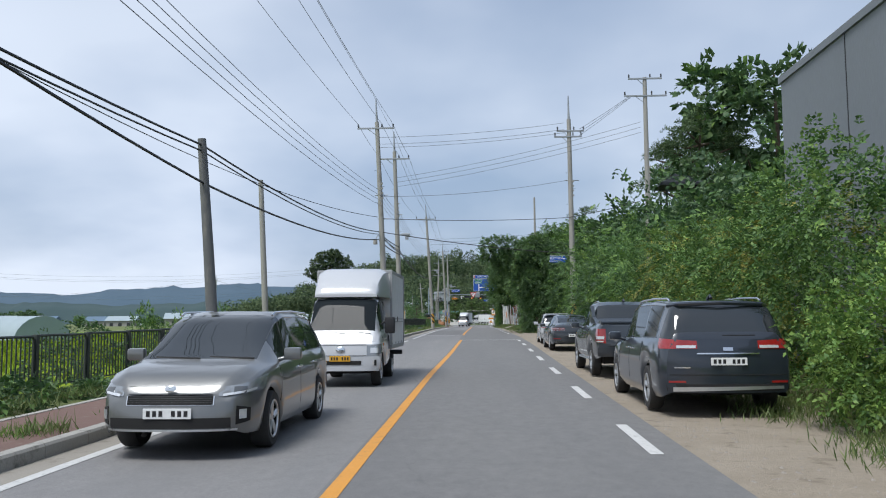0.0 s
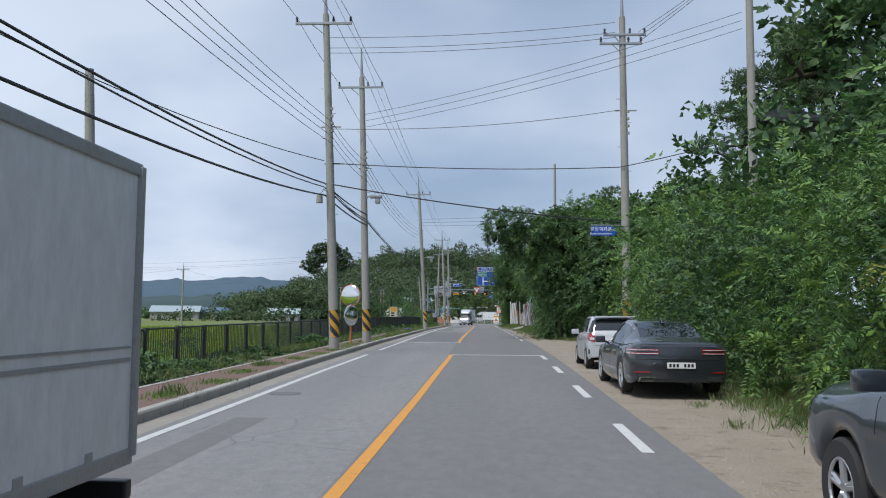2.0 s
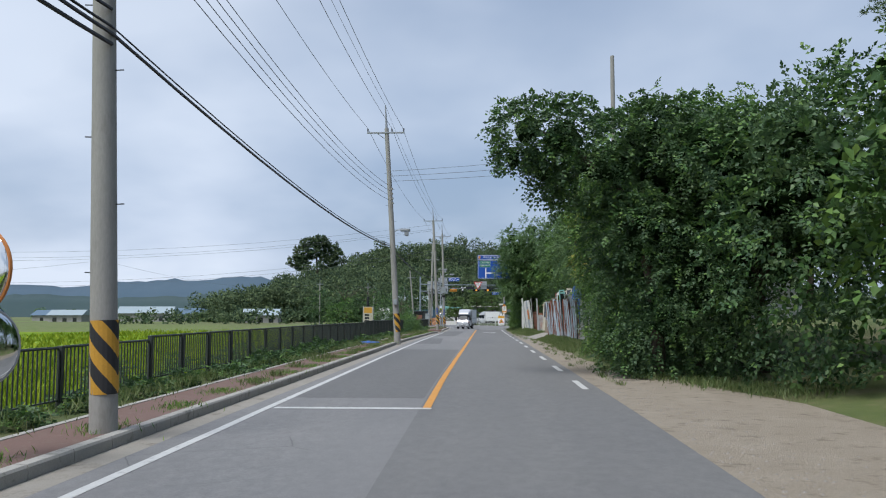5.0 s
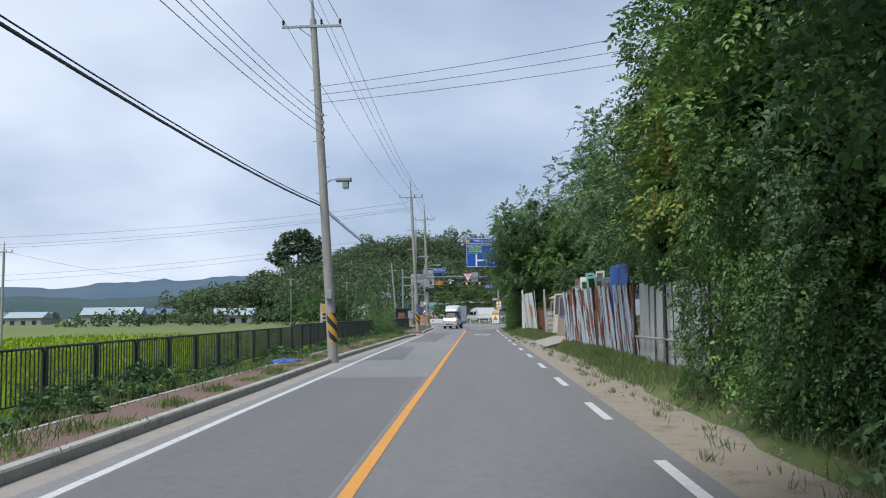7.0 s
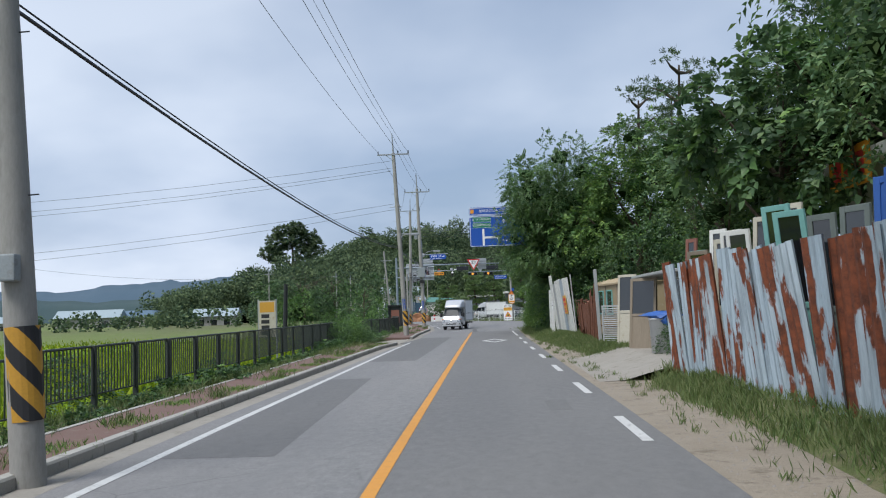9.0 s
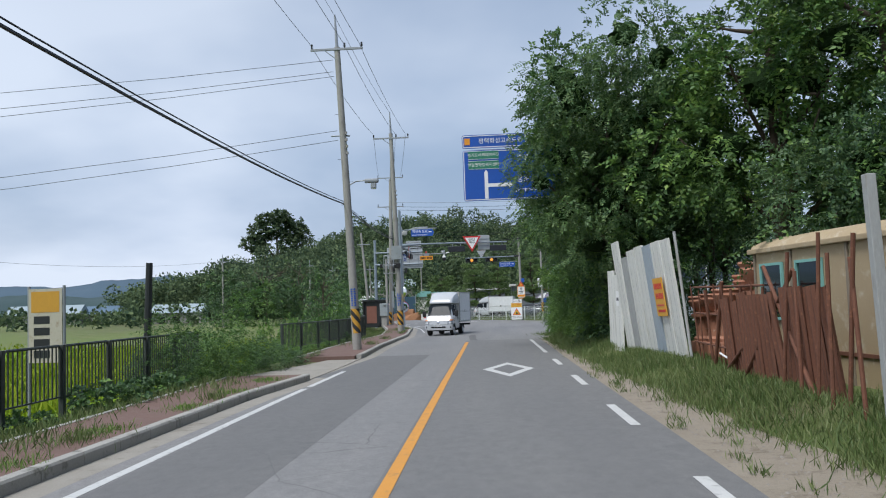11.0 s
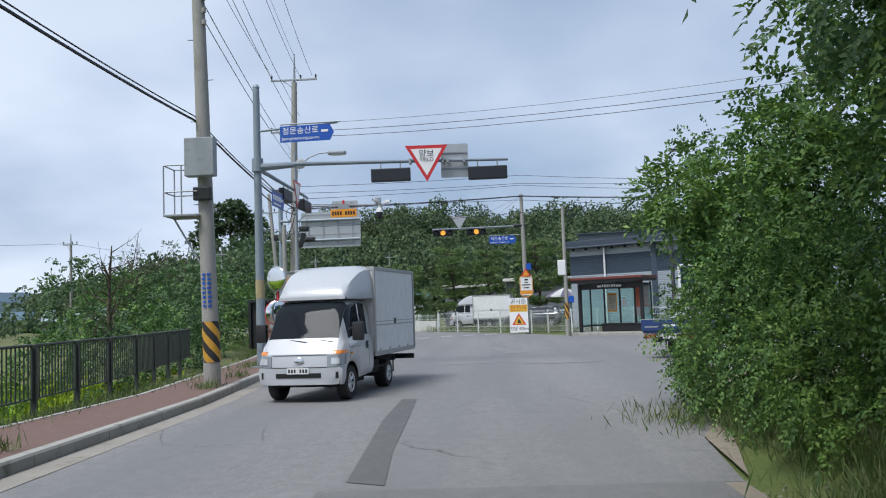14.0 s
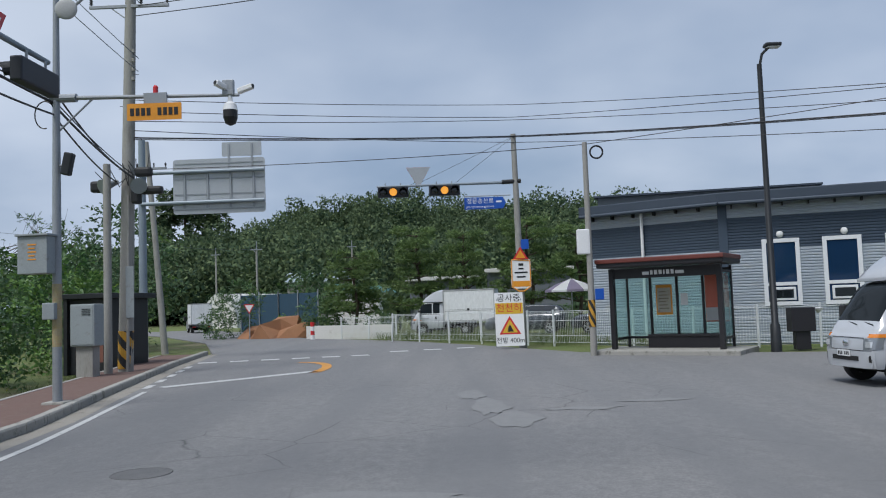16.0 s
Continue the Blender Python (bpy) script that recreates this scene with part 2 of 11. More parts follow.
M_BARK = surface("bark", (0.11, 0.085, 0.06), (0.055, 0.042, 0.03), 6, 0.95, bump=0.8, fine=25, bump_d=0.02, stretch=(1, 1, 0.3))

# ---- building helpers ----
KNOTS_Y = (0, 12.8, 25.6, 38.4, 57.6, 76.8, 96, 115.2, 134.4, 153.6)
KNOTS_Z = (-0.28, -0.18, -0.06, 0.08, 0.22, 0.28, 0.28, 0.24, 0.20, 0.18)


def gz(y):
    """Height of the road along its length."""
    return float(np.interp(y, KNOTS_Y, KNOTS_Z))


def along(y, *pts):
    """x of a line given by (y, x) pairs."""
    return float(np.interp(y, [p[0] for p in pts], [p[1] for p in pts]))


def x_yellow(y):
    return along(y, (0, -0.95), (20, -1.0), (32, -0.9), (46, -0.9), (66, -1.13), (86, -1.19), (100, -1.26), (125, -1.41), (146, -1.5))


def x_dash(y):
    return along(y, (0, 2.22), (26, 2.27), (44, 2.35), (65, 2.3), (82, 2.1), (92, 2.04), (105, 1.9), (125, 1.72), (146, 1.6))


def x_white(y):
    return along(y, (0, -4.02), (28, -3.92), (56, -3.95), (80, -4.2), (97, -4.4), (122, -4.6), (151, -4.5), (159, -4.62), (169, -5.75), (176, -7.0))


def x_kerb(y):
    return along(y, (-60, -4.4), (9, -4.45), (28, -4.55), (41, -4.72), (65, -4.82), (80, -4.95), (94, -5.25), (122, -5.3), (126, -5.0), (130, -4.95), (136, -5.0), (142, -5.25), (155, -5.35), (164, -6.05), (170, -6.5), (175.5, -7.6), (184.6, -9.3), (192, -10.4))


def x_pave(y):
    return along(y, (0, 2.6), (48, 2.78), (66, 2.6), (82, 2.42), (105, 2.25), (125, 2.12), (150, 2.1))


def part(name, bm, material, parent=None, label=""):
    me = bpy.data.meshes.new(name)
    bm.to_mesh(me)
    bm.free()
    me.materials.append(material)
    ob = new(name, me)
    if parent:
        ob.parent = parent
    if label:
        tagged(ob, label)
    return ob


def np_mesh(name, verts, faces, material, parent=None, label=""):
    """A mesh from arrays: verts n x 3, faces m x 4 or m x 3."""
    me = bpy.data.meshes.new(name)
    verts, faces = np.asarray(verts, np.float32), np.asarray(faces, np.int32)
    k = faces.shape[1]
    me.vertices.add(len(verts))
    me.vertices.foreach_set("co", verts.ravel())
    me.loops.add(faces.size)
    me.loops.foreach_set("vertex_index", faces.ravel())
    me.polygons.add(len(faces))
    me.polygons.foreach_set("loop_start", np.arange(0, faces.size, k, dtype=np.int32))
    me.update(calc_edges=True)
    me.materials.append(material)
    ob = new(name, me)
    if parent:
        ob.parent = parent
    if label:
        tagged(ob, label)
    return ob


def thing(name, at, label, category, group="", rz=0.0, scale=1.0):
    ob = new(name)
    ob.empty_display_size = 0.2
    ob.matrix_basis = pose(*at, 0, 0, rz) @ Matrix.Diagonal((scale, scale, scale, 1))
    return tagged(ob, label, category, group)


def box(bm, lo, hi, bevel=0.0, m=None):
    c = [(a + b) / 2 for a, b in zip(lo, hi)]
    s = [max(1e-4, b - a) for a, b in zip(lo, hi)]
    mat = Matrix.Translation(c) @ Matrix.Diagonal((*s, 1))
    r = bmesh.ops.create_cube(bm, size=1, matrix=(m @ mat) if m else mat)
    if bevel:
        e = {e for v in r["verts"] for e in v.link_edges}
        bmesh.ops.bevel(bm, geom=list(e), offset=bevel, segments=2, affect="EDGES", profile=0.6)
    return bm


def rod(bm, p0, p1, r0, r1=None, n=10):
    p0, p1 = Vector(p0), Vector(p1)
    d = p1 - p0
    q = d.to_track_quat("Z", "Y").to_matrix().to_4x4()
    bmesh.ops.create_cone(bm, cap_ends=True, segments=n, radius1=r0, radius2=r0 if r1 is None else r1, depth=d.length,
                          matrix=Matrix.Translation((p0 + p1) / 2) @ q)
    return bm


def tube(bm, pts, r, n=6):
    """A round bar through points, with closed ends."""
    pts = [Vector(p) for p in pts]
    rings = []
    for i, p in enumerate(pts):
        d = (pts[min(i + 1, len(pts) - 1)] - pts[max(i - 1, 0)]).normalized()
        a = d.orthogonal().normalized() if not rings else (prev - d * prev.dot(d)).normalized()
        prev = a
        b = d.cross(a)
        rr = r[i] if isinstance(r, (list, tuple)) else r
        rings.append([bm.verts.new(p + (a * math.cos(2 * math.pi * j / n) + b * math.sin(2 * math.pi * j / n)) * rr) for j in range(n)])
    for u, v in zip(rings, rings[1:]):
        for j in range(n):
            bm.faces.new((u[j], u[(j + 1) % n], v[(j + 1) % n], v[j]))
    bm.faces.new(rings[0][::-1])
    bm.faces.new(rings[-1])
    return bm


def slab(bm, outline, z0, z1, m=None):
    """A flat plate: outline of (x, y), from z0 to z1."""
    lo = [bm.verts.new((x, y, z0)) for x, y in outline]
    hi = [bm.verts.new((x, y, z1)) for x, y in outline]
    n = len(outline)
    made = [bm.faces.new(hi), bm.faces.new(lo[::-1])]
    for i in range(n):
        made.append(bm.faces.new((lo[i], lo[(i + 1) % n], hi[(i + 1) % n], hi[i])))
    if m:
        for v in lo + hi:
            v.co = m @ v.co
    return bm


def smooth(ob, angle=40):
    me = ob.data
    for p in me.polygons:
        p.use_smooth = True
    me.set_sharp_from_angle(angle=radians(angle))
    return ob


def letters(text, size, material, parent, m, name="lettering", label=""):
    cu = bpy.data.curves.new(name, "FONT")
    cu.body, cu.size, cu.extrude, cu.align_x, cu.align_y = text, size, 0.003, "CENTER", "CENTER"
    tmp = new(name + "_curve", cu)
    me = bpy.data.meshes.new_from_object(tmp)
    bpy.data.objects.remove(tmp)
    me.materials.clear()
    me.materials.append(material)
    ob = new(name, me)
    ob.parent = parent
    ob.matrix_basis = m
    if label:
        tagged(ob, label)
    return ob


RNG = np.random.default_rng(7)


def unit(v):
    return v / np.maximum(1e-9, np.linalg.norm(v, axis=-1, keepdims=True))


def leaf_quads(base, way, across, length, width):
    """One leaf for each row, folded along its midrib."""
    mid = base + way * (length * 0.42)[:, None] + np.cross(way, across) * (width * 0.45)[:, None]
    v = np.stack([base, mid + across * width[:, None], base + way * length[:, None], mid - across * width[:, None]], 1)
    q = np.arange(len(base) * 4).reshape(-1, 4)
    return v.reshape(-1, 3), np.concatenate([q[:, [0, 1, 2]], q[:, [0, 2, 3]]])


def sprays(o, n, rng, reach=0.4, leaflets=9, leaf=0.11, wide=0.3, droop=0.5):
    """Twigs at o that point along n and carry paired leaflets."""
    k = len(o)
    d = unit(n * 0.7 + rng.normal(0, 0.5, (k, 3)) + np.array([0, 0, -0.25 * droop]))
    s = unit(np.cross(d, np.array([0, 0, 1.0]) + rng.normal(0, 0.35, (k, 3))))
    ln = reach * rng.uniform(0.6, 1.25, k)
    bases, ways, acr, lens = [], [], [], []
    pairs = (leaflets - 1) // 2
    for i in range(leaflets):
        u = 1.0 if i == leaflets - 1 else 0.15 + 0.8 * (i // 2 + 0.5) / pairs
        side = 0 if i == leaflets - 1 else (1 if i % 2 else -1)
        p = o + d * (ln * u)[:, None] + np.outer(ln * u * u * droop * 0.5, [0, 0, -1])
        w = unit(d * (0.45 if side else 1.0) + s * (0.9 * side) + np.array([0, 0, -0.25 * droop]) + rng.normal(0, 0.18, (k, 3)))
        up = unit(np.cross(d, s) + rng.normal(0, 0.35, (k, 3)))
        bases.append(p), ways.append(w), acr.append(unit(np.cross(w, up)))
        lens.append(leaf * rng.uniform(0.75, 1.25, k))
    b, w, a, l = (np.concatenate(x) for x in (bases, ways, acr, lens))
    return leaf_quads(b, w, a, l, l * wide)


def blob_points(blobs, per_m2, rng, lump=0.22, gaps=0.0):
    """Points with outward directions over a heap of ellipsoids, thinned inside the others."""
    P, N = [], []
    B = np.array(blobs, float)
    for i, (cx, cy, cz, rx, ry, rz) in enumerate(B):
        area = 4 * math.pi * (((rx * ry) ** 1.6 + (rx * rz) ** 1.6 + (ry * rz) ** 1.6) / 3) ** (1 / 1.6)
        k = max(8, int(area * per_m2))
        u = unit(rng.normal(0, 1, (k, 3)))
        f = 1 + lump * (np.sin(u @ rng.normal(0, 3.2, 3) + i) * 0.6 + np.sin(u @ rng.normal(0, 6, 3) + 2 * i) * 0.4)
        f *= rng.uniform(0.55, 1.05, k) ** 0.8
        p = np.array([cx, cy, cz]) + u * f[:, None] * np.array([rx, ry, rz])
        n = unit(u / np.array([rx, ry, rz]))
        keep = np.ones(k, bool)
        for j, (ax, ay, az, sx, sy, sz) in enumerate(B):
            if j != i:
                q = (p - np.array([ax, ay, az])) / np.array([sx, sy, sz])
                keep &= (q * q).sum(1) > 0.55
        P.append(p[keep]), N.append(n[keep])
    P, N = np.concatenate(P), np.concatenate(N)
    if gaps:
        field = np.zeros(len(P))
        for size in (1.1, 1.9, 1.9, 3.1, 3.1, 4.5):
            field += np.cos(P @ (unit(rng.normal(0, 1, 3)) * size * 1.7) + rng.uniform(0, 6.28))
        keep = field + rng.normal(0, 0.5, len(P)) > np.quantile(field, gaps)
        P, N = P[keep], N[keep]
    return P, N


def core(bm, blobs, shrink, seed):
    for i, (cx, cy, cz, rx, ry, rz) in enumerate(blobs):
        r = bmesh.ops.create_icosphere(bm, subdivisions=2, radius=1)
        for v in r["verts"]:
            q = v.co * 2.1 + Vector((seed * 3.1 + i, i * 1.7, seed))
            f = shrink * (1 + 0.6 * noise.noise(q) + 0.5 * noise.noise(q * 2.7))
            v.co = Vector((cx + v.co.x * f * rx, cy + v.co.y * f * ry, cz + v.co.z * f * rz))
    return bm


def plant(name, at, label, category, blobs, seed, material, per_m2=42, reach=0.4, leaflets=9, leaf=0.11, wide=0.3, droop=0.5,
          trunks=(), core_share=0.78, group="", extra=None, rz=0.0):
    """A tree or shrub: trunks as (base, top, r0, r1) rods with limbs, a crown of leafy twigs over dark lumps that stand
    for the shade inside.
    """
    rng = np.random.default_rng(seed)
    ob = thing(name, at, label, category, group, rz)
    if trunks:
        bm = bmesh.new()
        for pts, r0, r1 in trunks:
            k = len(pts)
            tube(bm, pts, [r0 + (r1 - r0) * i / (k - 1) for i in range(k)], 8)
        smooth(part("trunk", bm, M_BARK, ob), 60)
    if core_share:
        # added dark lumps, seen through leaf gaps as the crown's inner shade
        tagged(part("crown_interior", core(bmesh.new(), blobs, core_share * 0.52, seed), M_CROWN_SHADE, ob), kind="stuff")
    p, n = blob_points(blobs, per_m2, rng, 0.3, 0.3)
    v, f = sprays(p, n, rng, reach, leaflets, leaf, wide, droop)
    np_mesh("crown", v, f, material, ob)
    if extra:
        mat2, share = extra
        sel = rng.random(len(p)) < share
        v, f = sprays(p[sel] + n[sel] * 0.12, n[sel], rng, reach * 1.1, leaflets, leaf * 1.05, wide, droop)
        tagged(np_mesh("shoot_layer", v, f, mat2, ob), kind="stuff")
    return ob


# ---- ground and road ----


def sheet_height(x, y):
    z = gz(y) - 0.05
    left = np.clip((-8.0 - x) / 3.0, 0, 1)
    right = np.clip((x - 6.0) / 10.0, 0, 1) if y < 150 else 0.0
    u = float(np.clip((x - along(y, (100, 3.5), (112, 3.4), (125, 2.85), (145, 2.6)) - 0.2 * math.sin(y * 1.3) * math.sin(y * 0.37)) / 1.0, 0, 1))
    z += 0.34 * u * u * (3 - 2 * u) * along(y, (66, 0), (74, 1), (145, 1), (150, 0.4), (153, 0))
    return z - 0.95 * left * (1.0 if y < 168 else max(0.0, 1 - (y - 168) / 30)) + 1.1 * right


def grid_sheet(name, xs, ys, height, material):
    v = [(x, y, height(x, y)) for y in ys for x in xs]
    w = len(xs)
    f = [(j * w + i, j * w + i + 1, (j + 1) * w + i + 1, (j + 1) * w + i) for j in range(len(ys) - 1) for i in range(w - 1)]
    return np_mesh(name, v, f, material)


def ground_material():
    k = Nodes("verge_ground")
    n1 = k.noise(0.5, 6, 0.65)
    col = k.ramp(n1, (0.35, (0.055, 0.085, 0.022)), (0.5, (0.095, 0.11, 0.035)), (0.62, (0.17, 0.14, 0.085)))
    far = k.noise(0.02, 4, 0.6, (1, 0.25, 1))
    col = k.mix(k.ramp(far, (0.4, (0, 0, 0)), (0.6, (0.8,) * 3)), col, (0.14, 0.20, 0.035))
    grain = k.noise(18, 5, 0.75)
    col = k.mix(k.ramp(grain, (0.3, (0.55,) * 3), (0.65, (1,) * 3)), (0.03, 0.035, 0.012), col)
    k.base(col)
    k.p.inputs["Roughness"].default_value = 0.95
    k.bump(grain, 0.8, 0.04)
    return k.m


gx = sorted(set([-3000, -1500, -800, -400, -250, -150, -90, -60, -45, -34, -26, -20, -16] + [x * 1.0 for x in range(-13, 14)] + [2.4, 2.7, 3.3, 3.6, 3.8, 4.4] + [17, 22, 30, 45, 70, 120, 250, 500, 1000, 3000]))
gy = sorted(set([-600, -300, -150, -80, -40, -20, -10] + [y * 1.5 for y in range(0, 180)] + [285, 310, 350, 420, 600, 1000, 1800, 3500]))
tagged(grid_sheet("ground", gx, gy, sheet_height, ground_material()), "weedy soil and grass beside the road", "ground", kind="structure")


def ribbon(name, x0, x1, y0, y1, lift, material, step=2.0, dz=0.0, label="", category="", kind="structure", parent=None):
    """A strip along the road between two lines x0(y) and x1(y), dz thick."""
    k = max(1, int(round((y1 - y0) / step)))
    ys = [y0 + (y1 - y0) * i / k for i in range(k + 1)]
    bm = bmesh.new()
    rows = []
    for y in ys:
        z = gz(y) + lift
        a, b = x0(y), x1(y)
        rows.append([bm.verts.new(p) for p in ((a, y, z), (b, y, z), (b, y, z - dz - 0.001), (a, y, z - dz - 0.001))])
    for u, v in zip(rows, rows[1:]):
        for i in range(4):
            bm.faces.new((u[i], u[(i + 1) % 4], v[(i + 1) % 4], v[i]))
    bm.faces.new(rows[0][::-1])
    bm.faces.new(rows[-1])
    bmesh.ops.recalc_face_normals(bm, faces=bm.faces)
    ob = part(name, bm, material, parent)
    return tagged(ob, label, category, kind=kind) if not parent else ob


ribbon("road_lane_east", lambda y: x_yellow(y) - 0.12, x_pave, -60, 147, 0.0, M_ASPHALT_NEW, 3, 0.25, "dark grey asphalt driving lane", "road")
ribbon("road_lane_west", lambda y: x_kerb(y) + 0.42, lambda y: x_yellow(y) - 0.12, -60, 147, 0.0, M_ASPHALT_OLD, 3, 0.25, "worn light grey asphalt driving lane with cracks", "road")
ribbon("gutter", x_kerb, lambda y: x_kerb(y) + 0.42, -60, 192, 0.001, M_GUTTER, 3, 0.2, "pale dusty concrete gutter along the kerb", "gutter")
ribbon("shoulder", x_pave, lambda y: along(y, (0, 5.6), (30, 5.6), (45, 6.2), (60, 6.2), (64, 5.2), (70, 4.4), (85, 4.1), (100, 4.0), (112, 3.8), (120, 3.3), (130, 2.75), (140, 2.35), (147, 2.3)), -60, 147, -0.012, M_SHOULDER, 3, 0.2, "dusty concrete and gravel shoulder", "shoulder")
bm = bmesh.new()
J = [(-5.0, 147), (2.3, 147), (2.6, 149.5), (3.3, 151.5), (5.0, 153.2), (9.0, 154.2), (40, 150), (40, 170.5), (9.4, 182.3), (4.3, 185.3), (1.0, 192.5), (-3.3, 200.5),
     (-8.7, 206.8), (-17.0, 226), (-27, 243), (-34, 240), (-22.5, 221), (-14.5, 205), (-10.2, 192), (-9.1, 184.6), (-7.3, 175.5), (-6.2, 170), (-5.75, 164), (-5.1, 155)]
slab(bm, J, gz(150) - 0.25, gz(150) - 0.004)
tagged(part("road_junction", bm, M_ASPHALT_JUNC), "worn grey asphalt of the junction with tyre marks", "road", kind="structure")

for nm, xa, xb, ya, yb in (("repair", lambda y: x_white(y) + 0.1, lambda y: x_yellow(y) - 0.16, 60.5, 84.0), ("repair", lambda y: x_white(y) + 0.1, lambda y: -2.75 - 0.04 * (y - 92), 92.5, 104.5),
                       ("repair", lambda y: x_white(y) + 0.1, lambda y: along(y, (112, -2.7), (136, -2.6)), 112.0, 127.0), ("repair", lambda y: -5.0 + 0.05 * (y - 127), lambda y: along(y, (112, -2.7), (136, -2.6)), 127.01, 136.0),
                       ("repair", lambda y: 1.0, lambda y: 1.4, 96.4, 98.0), ("repair", lambda y: -3.4, lambda y: -2.9, 20.0, 29.0)):
    ribbon("road_repair", xa, xb, ya, yb, 0.002, M_ASPHALT_DARK, 2, 0.0, "darker asphalt repair in the driving lane", "road")

# kerb stones
def kerb_run(y0, y1, name):
    holder = tagged(new(name), "weathered concrete kerb between road and footpath", "kerb", kind="structure")
    y = y0
    while y < y1 - 0.05:
        e = min(y + 1.0, y1)
        bm = bmesh.new()
        a, b = Vector((x_kerb(y), y + 0.008, gz(y))), Vector((x_kerb(e), e - 0.008, gz(e)))
        prof = [(0, -0.12), (0.0, 0.13), (-0.02, 0.16), (-0.16, 0.165), (-0.18, 0.15), (-0.18, -0.12)]
        r0 = [bm.verts.new(a + Vector((px, 0, pz))) for px, pz in prof]
        r1 = [bm.verts.new(b + Vector((px, 0, pz))) for px, pz in prof]
        for i in range(len(prof)):
            j = (i + 1) % len(prof)
            bm.faces.new((r0[i], r1[i], r1[j], r0[j]))
        bm.faces.new(r0)
        bm.faces.new(r1[::-1])
        part("kerb_stone", bm, M_KERB, holder)
        y = e


kerb_run(-10, 126.4, "kerb_1")
kerb_run(134.8, 192, "kerb_2")


def walk_back(y):
    return along(y, (0, -6.2), (31, -6.1), (42, -5.95), (80, -6.4), (120, -7.0), (146, -7.45), (156, -7.0), (169, -8.3), (192, -12.0))


for y0, y1, nm in ((-30, 126.6, "pavement_1"), (134.4, 190, "pavement_2")):
    ribbon(nm, walk_back, lambda y: x_kerb(y) - 0.18, y0, y1, 0.135, M_PAVER, 2, 0.2, "faded red brick footpath with dust and weeds", "pavement")
    ribbon("edging_" + nm[-1], lambda y: walk_back(y) - 0.12, walk_back, y0, y1, 0.145, M_KERB, 2, 0.2, "narrow concrete edging behind the footpath", "edging")
ribbon("driveway_entry", lambda y: along(y, (126.6, -7.6), (132, -6.5), (136, -5.9)), lambda y: x_kerb(y) - 0.02, 126.5, 136, 0.012, M_GUTTER, 2, 0.2, "pale concrete field entrance", "driveway")

# markings
def mark(name, x0, x1, y0, y1, material, label, step=2.0):
    return ribbon(name, x0, x1, y0, y1, 0.005, material, step, 0.0, label, "road marking")


for a, b in ((-30, 47), (58.7, 145.4)):
    mark("yellow_line", lambda y: x_yellow(y) - 0.075, lambda y: x_yellow(y) + 0.075, a, b, M_YELLOW_LINE, "solid yellow centre line, slightly worn")
for a, b in ((-10, 46.5), (50, 124), (124.5, 129)):
    mark("edge_line", lambda y: x_white(y) - 0.07, lambda y: x_white(y) + 0.07, a, b, M_WHITE_LINE, "solid white edge line along the gutter")
mark("edge_line", lambda y: x_white(y) - 0.06, lambda y: x_white(y) + 0.06, 161, 176, M_WHITE_LINE, "solid white edge line round the bend")
mark("stop_line", lambda y: -0.9, lambda y: 2.35, 46.85, 47.1, M_WHITE_LINE, "white line across the lane", 0.25)
mark("stop_line", lambda y: -3.85, lambda y: -0.95, 58.5, 58.75, M_WHITE_LINE, "white line across the oncoming lane", 0.25)
y = 2.2
while y < 140:
    e = y + 2.45
    if not (44.6 < y < 46 or 47 < y < 60):
        mark("lane_dash", lambda v: x_dash(v) - 0.075, lambda v: x_dash(v) + 0.075, y, min(e, 141), M_WHITE_LINE, "white dash of the broken edge line", 1.3)
    y += 6.05
mark("edge_line", lambda v: x_dash(v) - 0.07, lambda v: x_dash(v) + 0.07, 137.2, 146, M_WHITE_LINE, "solid white edge line before the junction")
bm = bmesh.new()
d0, d1 = [(0, 2.4), (0.71, 0), (0, -2.4), (-0.71, 0)], [(0, 1.6), (0.45, 0), (0, -1.6), (-0.45, 0)]
o = [bm.verts.new((0.17 + a, 128.2 + b, gz(128) + 0.006)) for a, b in d0]
q = [bm.verts.new((0.17 + a, 128.2 + b, gz(128) + 0.006)) for a, b in d1]
for i in range(4):
    bm.faces.new((o[i], q[i], q[(i + 1) % 4], o[(i + 1) % 4]))
tagged(part("diamond_marking", bm, M_WHITE_LINE), "white diamond warning mark on the asphalt", "road marking", kind="structure")

# ---- far land ----


def ridge(name, x0, x1, y, top, seed, material, label):
    bm = bmesh.new()
    k = 120
    rows = []
    for i in range(k + 1):
        x = x0 + (x1 - x0) * i / k
        h = top * (0.80 + 0.17 * noise.noise(Vector((x / (top * 4.0), seed, 0))) + 0.1 * noise.noise(Vector((x / top, seed, 4))) + 0.06 * noise.noise(Vector((x / top * 3.3, seed, 9))))
        h *= min(1, 6 * i / k, 6 * (k - i) / k)
        rows.append([bm.verts.new((x, y - top * 1.6, -30)), bm.verts.new((x, y - top * 0.5, h * 0.62)), bm.verts.new((x, y, h)), bm.verts.new((x, y + top * 2, -30))])
    for u, v in zip(rows, rows[1:]):
        for j in range(3):
            bm.faces.new((u[j], v[j], v[j + 1], u[j + 1]))
    return tagged(smooth(part(name, bm, material), 80), label, "mountains", kind="structure")


# wooded ridges; the blue of distance haze is mixed into their base colours
M_FAR_HAZE = surface("far_haze_woods", (0.055, 0.095, 0.135), (0.075, 0.115, 0.155), 0.01, 1.0, bump=0)
M_MIDDLE_HAZE = surface("middle_haze_woods", (0.035, 0.066, 0.075), (0.055, 0.085, 0.085), 0.02, 1.0, bump=0)
ridge("backdrop_mountains_far", -2600, 600, 2300, 118, 3.3, M_FAR_HAZE, "hazy blue wooded mountains in the distance")
